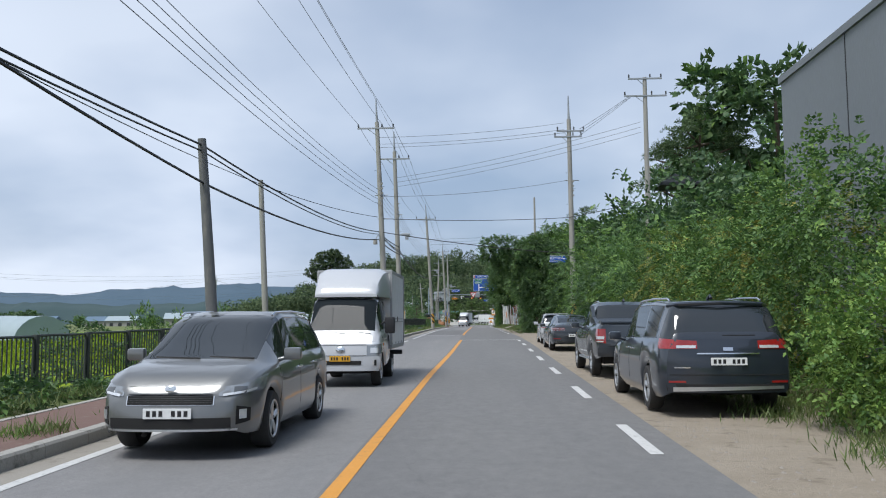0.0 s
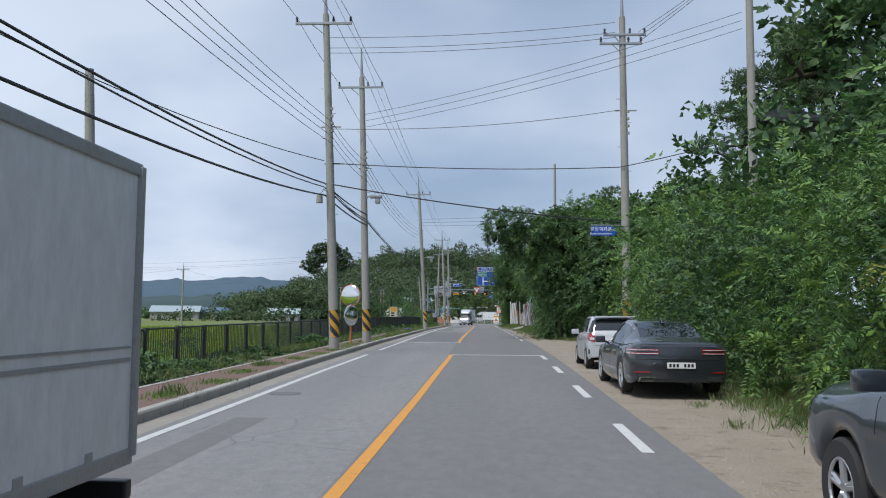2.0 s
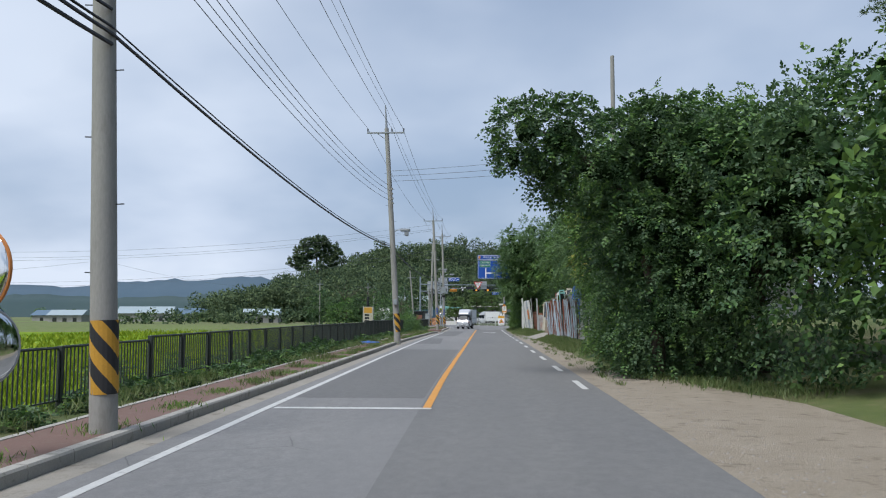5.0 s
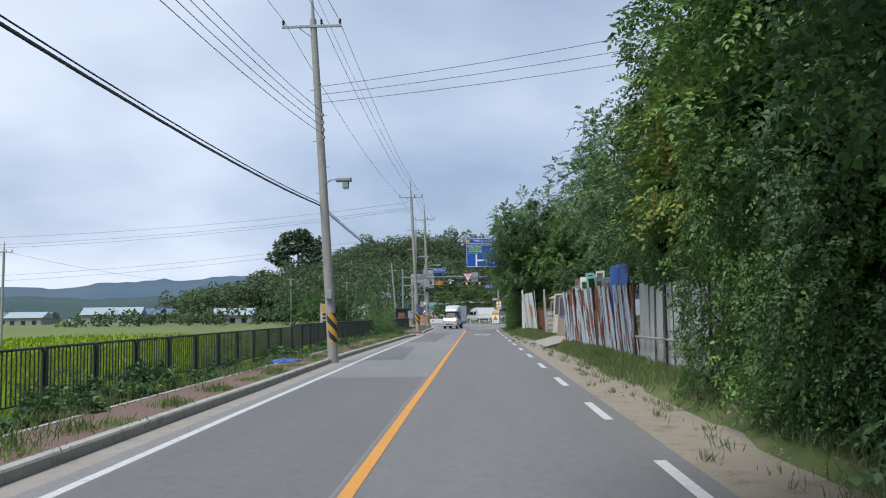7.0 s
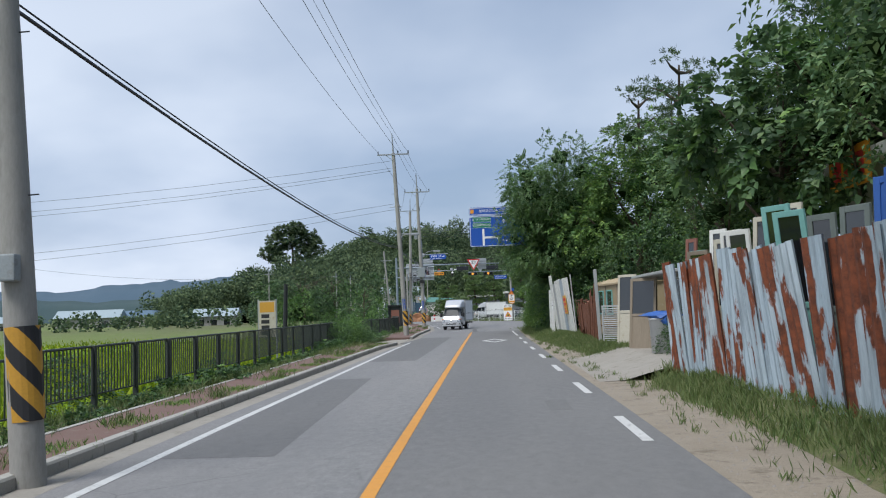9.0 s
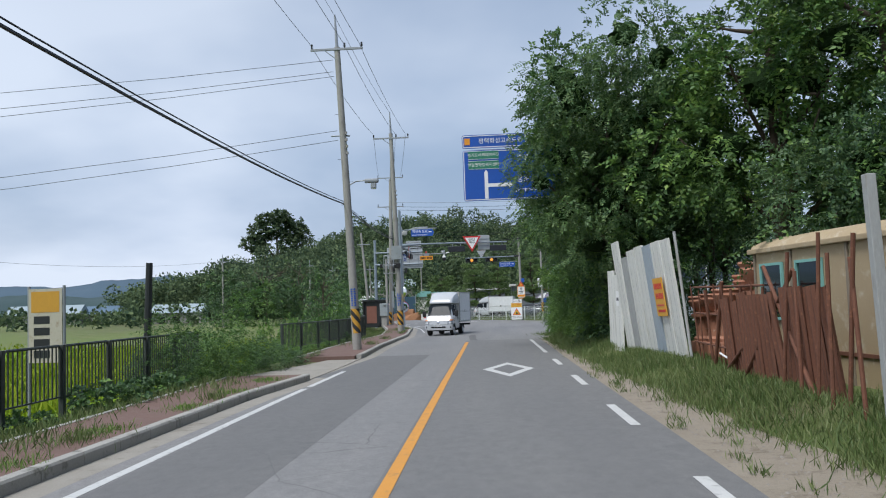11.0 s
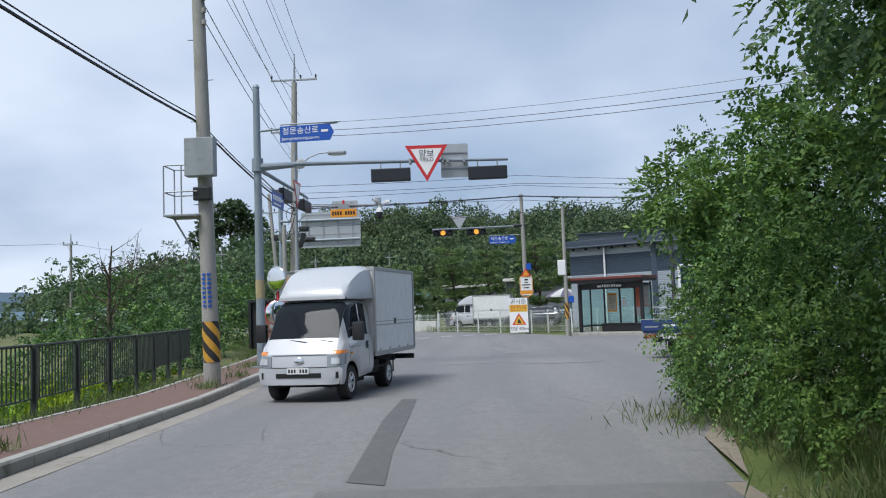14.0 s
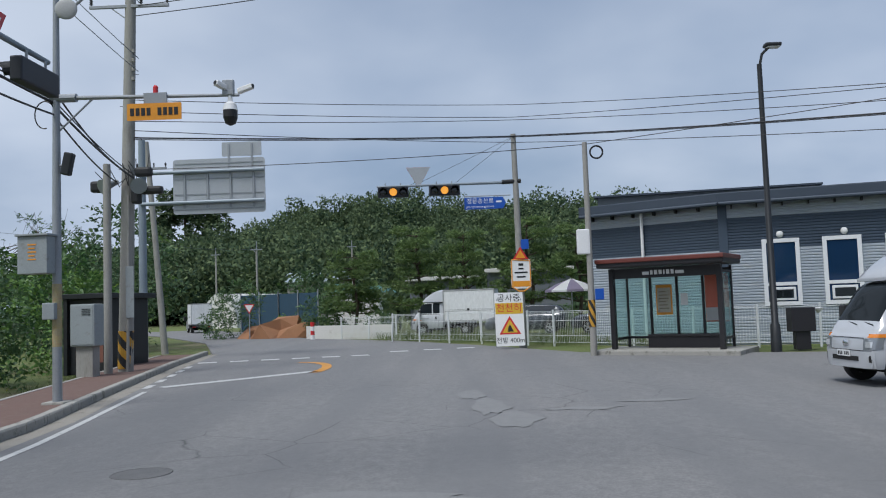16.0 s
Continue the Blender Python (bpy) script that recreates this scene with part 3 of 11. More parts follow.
ridge("backdrop_mountains_near", -1500, -80, 1150, 36, 8.1, M_MIDDLE_HAZE, "hazy blue green wooded hills behind the fields")


def hill_height(x, y):
    u, v = (x - 4) / 100.0, (y - 430) / 110.0
    if u < 0:
        u = -((-u * 100 / 84) ** 1.6)
    h = 29 * math.exp(-(abs(u) ** 3.2)) * math.exp(-v * v)
    return h * (0.92 + 0.3 * noise.noise(Vector((x / 40, y / 40, 2.2)))) - 1.2


hill = grid_sheet("wooded_hill", [-130 + 8 * i for i in range(35)], [290 + 8 * i for i in range(40)], hill_height, surface("hill_floor", (0.075, 0.115, 0.035), (0.05, 0.085, 0.03), 0.4, 0.95, bump=0.6, fine=2.0, bump_d=0.3))
tagged(hill, "wooded hill behind the junction", "hill", kind="structure")


def hill_trees():
    rng = np.random.default_rng(21)
    V, F, n0 = [], [], 0
    spots = []
    while len(spots) < 780:
        x, y = rng.uniform(-112, 125), rng.uniform(292, 440)
        if hill_height(x, y) > -0.4:
            spots.append((x, y, rng.uniform(3.0, 5.2)))
    for _ in range(150):
        x = rng.uniform(-84, -22)
        spots.append((x, rng.uniform(286, 350) - 0.25 * (x + 84), rng.uniform(3.4, 5.0)))
    for _ in range(420):
        x, y = rng.uniform(-85, 110), rng.uniform(218, 330)
        if -45 < x < -14 and y < 304:
            continue
        spots.append((x, y, rng.uniform(1.0, 1.9)))
    for x, y, r in spots:
        z = max(hill_height(x, y), 0.0) + r * 0.9
        blobs = [(x + rng.normal(0, r * 0.4), y + rng.normal(0, r * 0.4), z + rng.normal(0, r * 0.35), r * rng.uniform(0.5, 0.85), r * rng.uniform(0.5, 0.85), r * rng.uniform(0.5, 0.9)) for _ in range(3)]
        p, n = blob_points(blobs, 1.7 if y < 390 else 1.0, rng)
        w = unit(rng.normal(0, 1, p.shape) + n * 0.5)
        a = unit(np.cross(w, n + rng.normal(0, 0.3, p.shape)))
        l = rng.uniform(0.45, 0.88, len(p)) * (1.0 if y < 390 else 1.25)
        v, f = leaf_quads(p, w, a, l, l * 0.42)
        V.append(v), F.append(f + n0)
        n0 += len(v)
    return tagged(np_mesh("hill_woods", np.concatenate(V), np.concatenate(F), M_HILL), "dense mixed green woods on the hill", "woods", kind="stuff")


hill_trees()
plant("tree", (-65, 354, 12), "tall broad oak standing above the hill woods", "tree",
      [(0, 0, 15.5, 4.6, 4.6, 3.0), (-5, 0, 13.5, 3.6, 3.6, 2.4), (5, 1, 14.5, 3.8, 3.8, 2.6), (2, -2, 18.0, 3.0, 3.0, 1.7), (-2, -1, 17.4, 2.8, 2.8, 1.8), (-7.5, 0, 10.5, 2.8, 2.8, 2.0), (8, 0, 12.0, 2.8, 2.8, 2.0), (-4.5, -2, 9.0, 2.6, 2.6, 1.8), (4, -2, 10.0, 3.0, 3.0, 2.0)],
      31, M_HILL, 2.6, 1.0, 7, 0.62, 0.42, 0.3, [([(0, 0, -4), (0.3, 0, 6), (0, 0, 14)], 0.6, 0.25), ([(0.2, 0, 5), (-3, 0, 9), (-5, 0, 13)], 0.35, 0.12), ([(0.3, 0, 6), (3, 0, 10), (5, 1, 14)], 0.35, 0.12)], 0.5)

# rice fields
def rice():
    rng = np.random.default_rng(5)
    V, F, n0 = [], [], 0
    for (x0, x1, y0, y1, k) in ((-60, -12.5, 20, 330, 22000), (-30, -12.5, 8, 170, 52000)):
        b = np.stack([rng.uniform(x0, x1, k), rng.uniform(y0, y1, k), np.full(k, -1.1)], 1)
        b[:, 2] += np.interp(b[:, 1], KNOTS_Y, KNOTS_Z)
        w = unit(np.stack([rng.normal(0, 0.35, k), rng.normal(0, 0.35, k), np.ones(k)], 1))
        a = unit(np.cross(w, rng.normal(0, 1, (k, 3))))
        l = rng.uniform(0.45, 0.8, k)
        v, f = leaf_quads(b, w, a, l, l * (0.2 if x0 < -40 else 0.06))
        V.append(v), F.append(f + n0)
        n0 += len(v)
    return tagged(np_mesh("rice_field", np.concatenate(V), np.concatenate(F), M_RICE), "yellow green rice growing in flat paddies", "rice", kind="stuff")


rice()
k = Nodes("paddy")
k.base(k.ramp(k.noise(0.06, 5, 0.6, (1, 0.3, 1)), (0.35, (0.09, 0.155, 0.012)), (0.5, (0.14, 0.225, 0.013)), (0.65, (0.185, 0.24, 0.018))))
k.p.inputs["Roughness"].default_value = 0.95
k.p.inputs["Specular IOR Level"].default_value = 0.08
bm = bmesh.new()
slab(bm, [(-900, 10), (-12.2, 10), (-12.2, 165), (-27, 210), (-46, 258), (-92, 306), (-220, 420), (-900, 800)], -1.4, -0.66)
tagged(part("paddy_ground", bm, k.m), "flat green paddy fields", "field", kind="structure")

# ---- vegetation ----
def shrub_blobs(seed, r=1.0, tall=1.0, n=5):
    rng = np.random.default_rng(seed)
    out = [(0, 0, 0.75 * tall * r, 1.15 * r, 1.15 * r, 0.95 * tall * r)]
    for i in range(n - 1):
        a = 2 * math.pi * i / (n - 1) + rng.uniform(-0.5, 0.5)
        d = rng.uniform(0.5, 1.0) * r
        s = rng.uniform(0.5, 0.85) * r
        out.append((math.cos(a) * d, math.sin(a) * d, rng.uniform(0.35, 1.5) * tall * r, s, s, s * rng.uniform(0.7, 1.0) * tall))
    return out


FAR_AWAY = (0, -400, 0)
GREEN = "leafy green roadside shrub overgrown with vines"
protos = {}
for key, seed, matl, tall, leaf, wide, leaflets, reach, dens, extra in (
        ("vine", 101, M_LEAF_HEDGE, 1.25, 0.052, 0.34, 7, 0.19, 80, (M_LEAF_FRESH, 0.12)), ("dark", 102, M_LEAF_DARK, 1.35, 0.055, 0.34, 7, 0.19, 76, (M_LEAF_HEDGE, 0.2)),
        ("sumac", 103, M_LEAF_HEDGE, 1.2, 0.07, 0.17, 19, 0.36, 26, (M_LEAF_FRESH, 0.2)), ("yellow", 104, M_LEAF_YELLOW, 1.2, 0.06, 0.2, 17, 0.36, 26, (M_LEAF_HEDGE, 0.3)),
        ("fresh", 105, M_LEAF_FRESH, 1.1, 0.06, 0.32, 7, 0.2, 70, (M_LEAF_HEDGE, 0.25))):
    protos[key] = dict(seed=seed, matl=matl, tall=tall, leaf=leaf, wide=wide, leaflets=leaflets, extra=extra, ob=None, dens=dens, reach=reach, big=1.0)
    protos[key + "_far"] = dict(seed=seed + 40, matl=matl, tall=tall, leaf=0.12, wide=0.32, leaflets=5, extra=extra, ob=None, dens=22, reach=0.28, big=0.95)


protos["creep"] = dict(seed=160, matl=M_LEAF_DARK, tall=0.8, leaf=0.13, wide=0.4, leaflets=5, extra=(M_LEAF_HEDGE, 0.3), ob=None, dens=13, reach=0.4, big=1.7)


def shrub(key, x, y, size, rz=0.0, z=None, label=GREEN, tall=1.0):
    """A shrub of a kind; the first of each kind is built, the others are copies of it."""
    if key != "creep" and (abs(x) > 8.5 or y > 155):
        key += "_far"
    p = protos[key]
    zz = (sheet_height(x, y) - 0.1) if z is None else z
    m = pose(x, y, zz, 0, 0, rz) @ Matrix.Diagonal((size, size, size * tall, 1))
    if p["ob"] is None:
        p["ob"] = plant("shrub", (0, 0, 0), label, "shrub", shrub_blobs(p["seed"], 1.0, p["tall"], 7), p["seed"], p["matl"], p["dens"], p["reach"], p["leaflets"], p["leaf"] * p["big"], p["wide"], 0.6,
                        core_share=0.0, group="roadside shrubs", extra=p["extra"])
        p["ob"].matrix_basis = m
        return p["ob"]
    c = copy_thing(p["ob"], Matrix.Identity(4))
    c.matrix_basis = m
    return tagged(c, label)


def tree_blobs(seed, h, r, n=9, flat=0.75):
    rng = np.random.default_rng(seed)
    out = [(0, 0, h * 0.68, r * 0.75, r * 0.75, r * 0.75 * flat)]
    for i in range(n - 1):
        a = 2.4 * i + rng.uniform(-0.4, 0.4)
        d = r * rng.uniform(0.45, 0.85)
        s = r * rng.uniform(0.34, 0.52)
        out.append((math.cos(a) * d, math.sin(a) * d, h * rng.uniform(0.42, 0.92), s, s, s * flat))
    return out


def limbs(seed, h, r, k=6):
    rng = np.random.default_rng(seed)
    out = [([(0, 0, -0.5), (0.1, 0, h * 0.3), (0.15, 0.1, h * 0.6), (0.1, 0.1, h * 0.85)], 0.03 * h * 0.75, 0.05)]
    for i in range(k):
        a = 2.4 * i + rng.uniform(-0.3, 0.3)
        z = h * rng.uniform(0.22, 0.55)
        out.append(([(0.1, 0, z), (math.cos(a) * r * 0.35, math.sin(a) * r * 0.35, z + h * 0.12), (math.cos(a) * r * 0.75, math.sin(a) * r * 0.75, z + h * 0.27)], 0.012 * h * 0.75, 0.02))
    return out


tree_kinds = dict(
    broad=dict(seed=201, h=10, r=3.4, matl=M_LEAF_DARK, args=(12, 0.5, 7, 0.22, 0.34, 0.6), label="broad dark green tree with a loose crown", extra=(M_LEAF_HEDGE, 0.25), n=11, core=0.0),
    locust=dict(seed=202, h=10, r=3.2, matl=M_LEAF_LOCUST, args=(13, 0.52, 13, 0.13, 0.26, 0.8), label="feathery grey green locust tree", extra=(M_LEAF_HEDGE, 0.15), n=12, core=0.6),
    vines=dict(seed=203, h=8, r=2.6, matl=M_LEAF_DARK, args=(30, 0.34, 7, 0.12, 0.36, 0.9), label="tree smothered in dark green climbing vines", extra=(M_LEAF_HEDGE, 0.3), n=14, core=0.75),
    fresh=dict(seed=204, h=9, r=3.0, matl=M_LEAF_HEDGE, args=(18, 0.46, 9, 0.14, 0.3, 0.8), label="roadside tree with hanging mid green leaves", extra=(M_LEAF_FRESH, 0.3), n=12, core=0.6),
)

for key in list(tree_kinds):
    far = dict(tree_kinds[key])
    a = far["args"]
    far["args"], far["seed"] = (a[0] * 0.4, a[1] * 1.15, 7, a[3] * 1.5, a[4], a[5]), far["seed"] + 60
    tree_kinds[key + "_far"] = far


def tree(key, x, y, h, rz=0.0, z=None, wide=1.0, label=""):
    if x > (13 if y < 60 else 9.5) or x < -15:
        key += "_far"
    t = tree_kinds[key]
    s = h / t["h"]
    zz = sheet_height(x, y) if z is None else z
    m = pose(x, y, zz, 0, 0, rz) @ Matrix.Diagonal((s * wide, s * wide, s, 1))
    if "ob" not in t:
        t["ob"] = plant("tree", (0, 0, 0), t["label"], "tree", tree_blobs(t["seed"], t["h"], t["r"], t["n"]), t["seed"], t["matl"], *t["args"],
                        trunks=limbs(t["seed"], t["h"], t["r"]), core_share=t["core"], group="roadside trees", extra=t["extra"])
        t["ob"].matrix_basis = m
        return t["ob"]
    c = copy_thing(t["ob"], Matrix.Identity(4))
    c.matrix_basis = m
    return tagged(c, label)


def pine(name, seed, h, r, layers, label, at, low=0.35, dens=30, needles=M_PINE):
    """A pine: bare leaning trunk, flat needle clouds on level limbs."""
    rng = np.random.default_rng(seed)
    blobs, rods = [], [([(0, 0, -0.3), (0.15 * r, 0, h * 0.35), (0.0, 0.1 * r, h * 0.7), (0.1, 0, h * 0.95)], 0.022 * h, 0.05)]
    for i in range(layers):
        z = h * (low + (0.97 - low) * i / (layers - 1))
        k = 4 if i < layers - 1 else 2
        for j in range(k):
            a = 2 * math.pi * (j / k) + i * 1.3 + rng.uniform(-0.3, 0.3)
            d = r * rng.uniform(0.45, 0.9) * (1.05 - 0.55 * i / layers)
            s = r * rng.uniform(0.26, 0.4)
            p = (math.cos(a) * d, math.sin(a) * d, z + rng.uniform(-0.04, 0.04) * h)
            blobs.append((*p, s, s, s * 0.2))
            rods.append(([(0.05, 0, z - 0.05 * h), (p[0] * 0.6, p[1] * 0.6, p[2] - 0.03 * h), (p[0], p[1], p[2] - 0.01 * h)], 0.008 * h, 0.015))
    return plant(name, at, label, "pine", blobs, seed, needles, dens, 0.2, 9, 0.2, 0.12, -0.5, rods, 0.0, "pines")


# first stretch, behind the parked cars
for i, (key, x, y, s, tl) in enumerate((
        ("vine", 6.6, 4.5, 1.3, 0.9), ("fresh", 6.3, 10.2, 1.2, 1.15), ("vine", 7.2, 13.5, 1.6, 1.1), ("sumac", 6.9, 17.0, 1.7, 1.05), ("yellow", 8.0, 21.0, 1.75, 1.0), ("vine", 6.8, 20.5, 1.5, 1.1),
        ("sumac", 6.9, 24.0, 1.7, 1.1), ("yellow", 8.4, 27.0, 1.8, 1.05), ("sumac", 6.9, 28.5, 1.6, 1.1), ("sumac", 7.2, 32.0, 1.8, 1.15), ("dark", 7.1, 35.5, 1.8, 1.0), ("sumac", 7.2, 39.0, 1.9, 1.1),
        ("sumac", 7.0, 42.5, 1.8, 1.1), ("sumac", 7.3, 46.0, 1.9, 1.15), ("vine", 8.6, 50.0, 2.0, 1.1), ("dark", 9.6, 31.0, 2.0, 1.1), ("dark", 10.2, 40.5, 2.6, 1.2), ("yellow", 8.2, 16.0, 1.8, 1.0),
        ("yellow", 8.3, 24.5, 1.75, 1.0), ("vine", 10.5, 46.5, 2.5, 1.2), ("dark", 12.5, 53.0, 2.8, 1.3))):
    shrub(key, x, y, s, 67 * i, tall=tl)
tree("broad", 12.2, 40.0, 7.2, 130)
tree("broad", 21.2, 58.0, 20.5, 20, wide=0.8)
tree("broad", 10.4, 30.5, 6.4, 250, wide=0.9)
tree("fresh", 17.5, 48.0, 9.0, 40)
tree("broad", 12.5, 60.0, 8.5, 70)
tree("fresh", 11.0, 66.0, 8.5, 200)
tree("broad", 17.0, 70.0, 10.5, 310)
tree("fresh", 21.0, 58.0, 10.5, 110)
pine("pine", 41, 17.2, 3.2, 4, "tall slim red pine with a small high crown", (18.0, 74, 0.8), 0.7, 16)
pine("pine", 42, 15.2, 3.6, 4, "tall dark pine with a broad high crown", (15.6, 57.0, 0.8), 0.68, 18)
# arching tree over the lane
plant("tree", (4.9, 67.0, 0.2), "vine smothered tree arching out over the lane", "tree",
      [(0.2, 0.2, 1.6, 1.6, 1.9, 1.9), (-0.3, 0, 3.9, 1.7, 1.9, 1.7), (0.5, 0.6, 5.6, 2.1, 2.0, 1.7), (-1.5, -0.2, 5.9, 1.6, 1.5, 1.3), (-2.7, -0.4, 6.7, 1.3, 1.3, 1.15), (-3.7, -0.5, 6.95, 0.95, 1.0, 0.95), (-4.1, -0.5, 6.1, 0.45, 0.6, 0.7),
       (-3.3, -0.4, 5.7, 0.5, 0.6, 0.6), (-0.2, 0.4, 7.0, 1.7, 1.6, 1.1), (1.6, 1.2, 3.6, 1.7, 1.8, 2.0)], 231, M_LEAF_DARK, 44, 0.3, 7, 0.105, 0.36, 0.9,
      [([(0, 0, -0.3), (-0.2, 0, 2.5), (-0.8, 0, 5.0), (-2.6, -0.3, 6.6), (-3.8, -0.4, 7.1)], 0.2, 0.04), ([(-0.4, 0, 3.5), (0.3, 0.4, 5.5), (0.2, 0.4, 7.0)], 0.12, 0.04)], 0.7, "", (M_LEAF_HEDGE, 0.3))
# beyond the lane mouth: vine covered trees down to the road
tree("vines", 6.4, 69.0, 7.2, 15, wide=1.0)
tree("vines", 7.6, 66.5, 7.0, 140, wide=1.1)
tree("vines", 6.3, 72.0, 7.4, 260, wide=0.9)
shrub("dark", 8.4, 62.5, 2.4, 20, tall=1.2)
shrub("vine", 10.4, 60.0, 2.5, 120, tall=1.2)
shrub("dark", 5.6, 66.5, 1.4, 200)
shrub("dark", 6.0, 70.5, 1.5, 310, tall=1.2)
shrub("vine", 6.1, 74.0, 1.5, 45, tall=1.2)
shrub("vine", 6.2, 77.0, 1.4, 145, tall=1.2)
tree("fresh", 7.2, 76.0, 9.5, 75)
tree("fresh", 6.4, 73.6, 8.2, 165)
shrub("fresh", 5.6, 72.4, 1.2, 80, tall=1.5)
tree("locust", 7.2, 80.5, 10.0, 190)
tree("locust", 9.0, 88.0, 10.0, 10)
tree("fresh", 8.6, 72.0, 8.8, 290)
shrub("vine", 6.6, 79.0, 1.3, 205, tall=1.4)
shrub("vine", 6.4, 81.6, 1.0, 25, tall=1.3)
plant("tree", (6.2, 79.6, 0.2), "leaning tree with light green compound leaves overhanging the verge", "tree",
      [(-0.5, 0.4, 3.6, 1.0, 1.3, 0.9), (-0.8, -0.8, 4.6, 1.2, 1.3, 1.0), (-0.9, 1.6, 4.9, 1.3, 1.4, 1.1), (-0.3, 0.2, 6.0, 1.6, 1.6, 1.2), (-0.6, 2.6, 6.6, 1.4, 1.5, 1.2), (0.2, 0.8, 7.6, 1.6, 1.7, 1.2)], 235, M_LEAF_FRESH, 30, 0.45, 11, 0.15, 0.28, 0.9,
      [([(0, 0, -0.3), (-0.1, 0.1, 2.5), (-0.2, 0.3, 5.0), (0.1, 0.6, 7.4)], 0.14, 0.04), ([(-0.1, 0.1, 2.6), (-0.5, -0.4, 3.8), (-0.9, -0.9, 4.8)], 0.06, 0.02)], 0.55, "roadside trees", (M_LEAF_YELLOW, 0.3))
# behind the scrap yard
for i, (key, x, y, h) in enumerate((("broad", 21.0, 99.0, 12.5), ("locust", 12.5, 110.0, 11.5), ("broad", 17.0, 108.0, 13.0), ("broad", 13.5, 120.0, 8.5), 
                                    ("broad", 12.0, 131.0, 7.0), ("locust", 8.0, 136.5, 7.0), ("fresh", 7.4, 143.0, 8.0), ("locust", 7.6, 147.0, 10.0), ("broad", 10.0, 142.0, 7.5), ("fresh", 8.0, 151.0, 9.0),
                                    ("locust", 10.5, 149.0, 7.5), ("fresh", 16.0, 142.0, 7.0), ("broad", 10.5, 112.0, 11.0), ("locust", 13.0, 104.5, 12.0), ("broad", 16.5, 101.0, 13.5), ("locust", 9.8, 117.0, 9.5), ("broad", 12.0, 97.0, 10.5))):
    tree(key, x, y, h, 53 * i)
tree("locust", 4.7, 135.6, 12.0, 33, wide=0.88)
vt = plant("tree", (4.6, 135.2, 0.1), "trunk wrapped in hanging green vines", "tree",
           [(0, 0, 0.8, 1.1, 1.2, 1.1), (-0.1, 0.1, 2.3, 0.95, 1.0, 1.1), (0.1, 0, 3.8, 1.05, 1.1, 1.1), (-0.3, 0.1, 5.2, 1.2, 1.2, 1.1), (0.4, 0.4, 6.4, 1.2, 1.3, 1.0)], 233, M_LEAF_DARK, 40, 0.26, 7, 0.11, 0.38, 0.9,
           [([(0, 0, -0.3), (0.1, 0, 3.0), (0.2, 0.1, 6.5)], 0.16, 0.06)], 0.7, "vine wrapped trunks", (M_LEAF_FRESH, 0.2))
for x, y, rz in ((4.4, 137.4, 100), (4.9, 140.4, 220)):
    copy_thing(vt, Matrix.Identity(4)).matrix_basis = pose(x, y, 0.1, 0, 0, rz)
shrub("dark", 5.2, 138.2, 1.5, 40, tall=1.4)
shrub("vine", 4.7, 141.2, 1.35, 140, tall=1.4)
for i, (x, y, h) in enumerate(((9.4, 132.5, 14.0), (11.0, 128.5, 15.0), (12.4, 137.0, 15.0))):
    pine("pine", 44 + i, h, 2.6, 4, "tall pine with bare trunk and a sparse high crown", (x, y, 1.0), 0.62, 14)
tree("fresh", 4.7, 139.2, 10.5, 133)
pine("pine", 43, 15.0, 3.4, 5, "tall dark pine behind the scrap yard", (14.0, 113.0, 1.0), 0.5, 20)
for i, (key, x, y, s, tl) in enumerate((("dark", 6.2, 139.5, 1.5, 1.2), ("dark", 5.4, 142.5, 1.4, 1.2), ("vine", 5.2, 145.5, 1.5, 1.2), ("vine", 4.9, 148.4, 1.35, 1.2), ("vine", 3.75, 150.4, 0.95, 1.2), ("fresh", 4.05, 152.2, 0.95, 1.2), ("vine", 4.7, 152.5, 1.15, 1.55), ("fresh", 6.3, 151.6, 1.2, 1.1),
                                        ("vine", 8.8, 151.5, 1.7, 1.2), ("dark", 5.4, 105.6, 0.6, 1.0), ("dark", 8.0, 123.0, 1.8, 1.2), ("dark", 7.4, 133.0, 1.6, 1.3))):
    shrub(key, x, y, s, 71 * i, tall=tl)
# young sumac leaning out over the corner of the junction
plant("tree", (4.75, 151.8, -0.25), "young sumac leaning out with long compound leaves", "tree",
      [(-0.9, -0.2, 3.3, 0.75, 0.7, 0.45), (-1.6, -0.3, 3.7, 0.6, 0.55, 0.3), (-0.2, 0.2, 2.5, 0.8, 0.8, 0.6), (0.3, 0.3, 3.9, 0.9, 0.9, 0.6), (-0.4, -0.5, 4.4, 0.7, 0.6, 0.35)], 237, M_LEAF_FRESH, 60, 0.45, 13, 0.1, 0.24, 0.7,
      [([(0, 0, -0.1), (-0.1, 0, 1.6), (-0.5, -0.1, 2.9), (-1.3, -0.2, 3.6)], 0.06, 0.02), ([(-0.1, 0, 1.5), (0.1, 0.1, 3.0), (0.2, 0.2, 4.2)], 0.05, 0.02)], 0.0, "", (M_LEAF_HEDGE, 0.3))
# low mounds of creeper before the corner
for i, (key, x, y, sz, tl) in enumerate((("fresh", 3.95, 138.6, 0.7, 1.0), ("fresh", 3.9, 140.8, 0.8, 1.0), ("vine", 3.85, 142.8, 0.8, 1.1), ("fresh", 3.9, 144.8, 0.85, 1.2), ("fresh", 3.8, 146.8, 0.85, 1.2), ("vine", 3.8, 148.8, 0.85, 1.2))):
    shrub(key, x, y, sz, 59 * i, label="low mound of light green creeper on the verge", tall=tl)
tree("fresh", 8.8, 131.5, 11.5, 20)
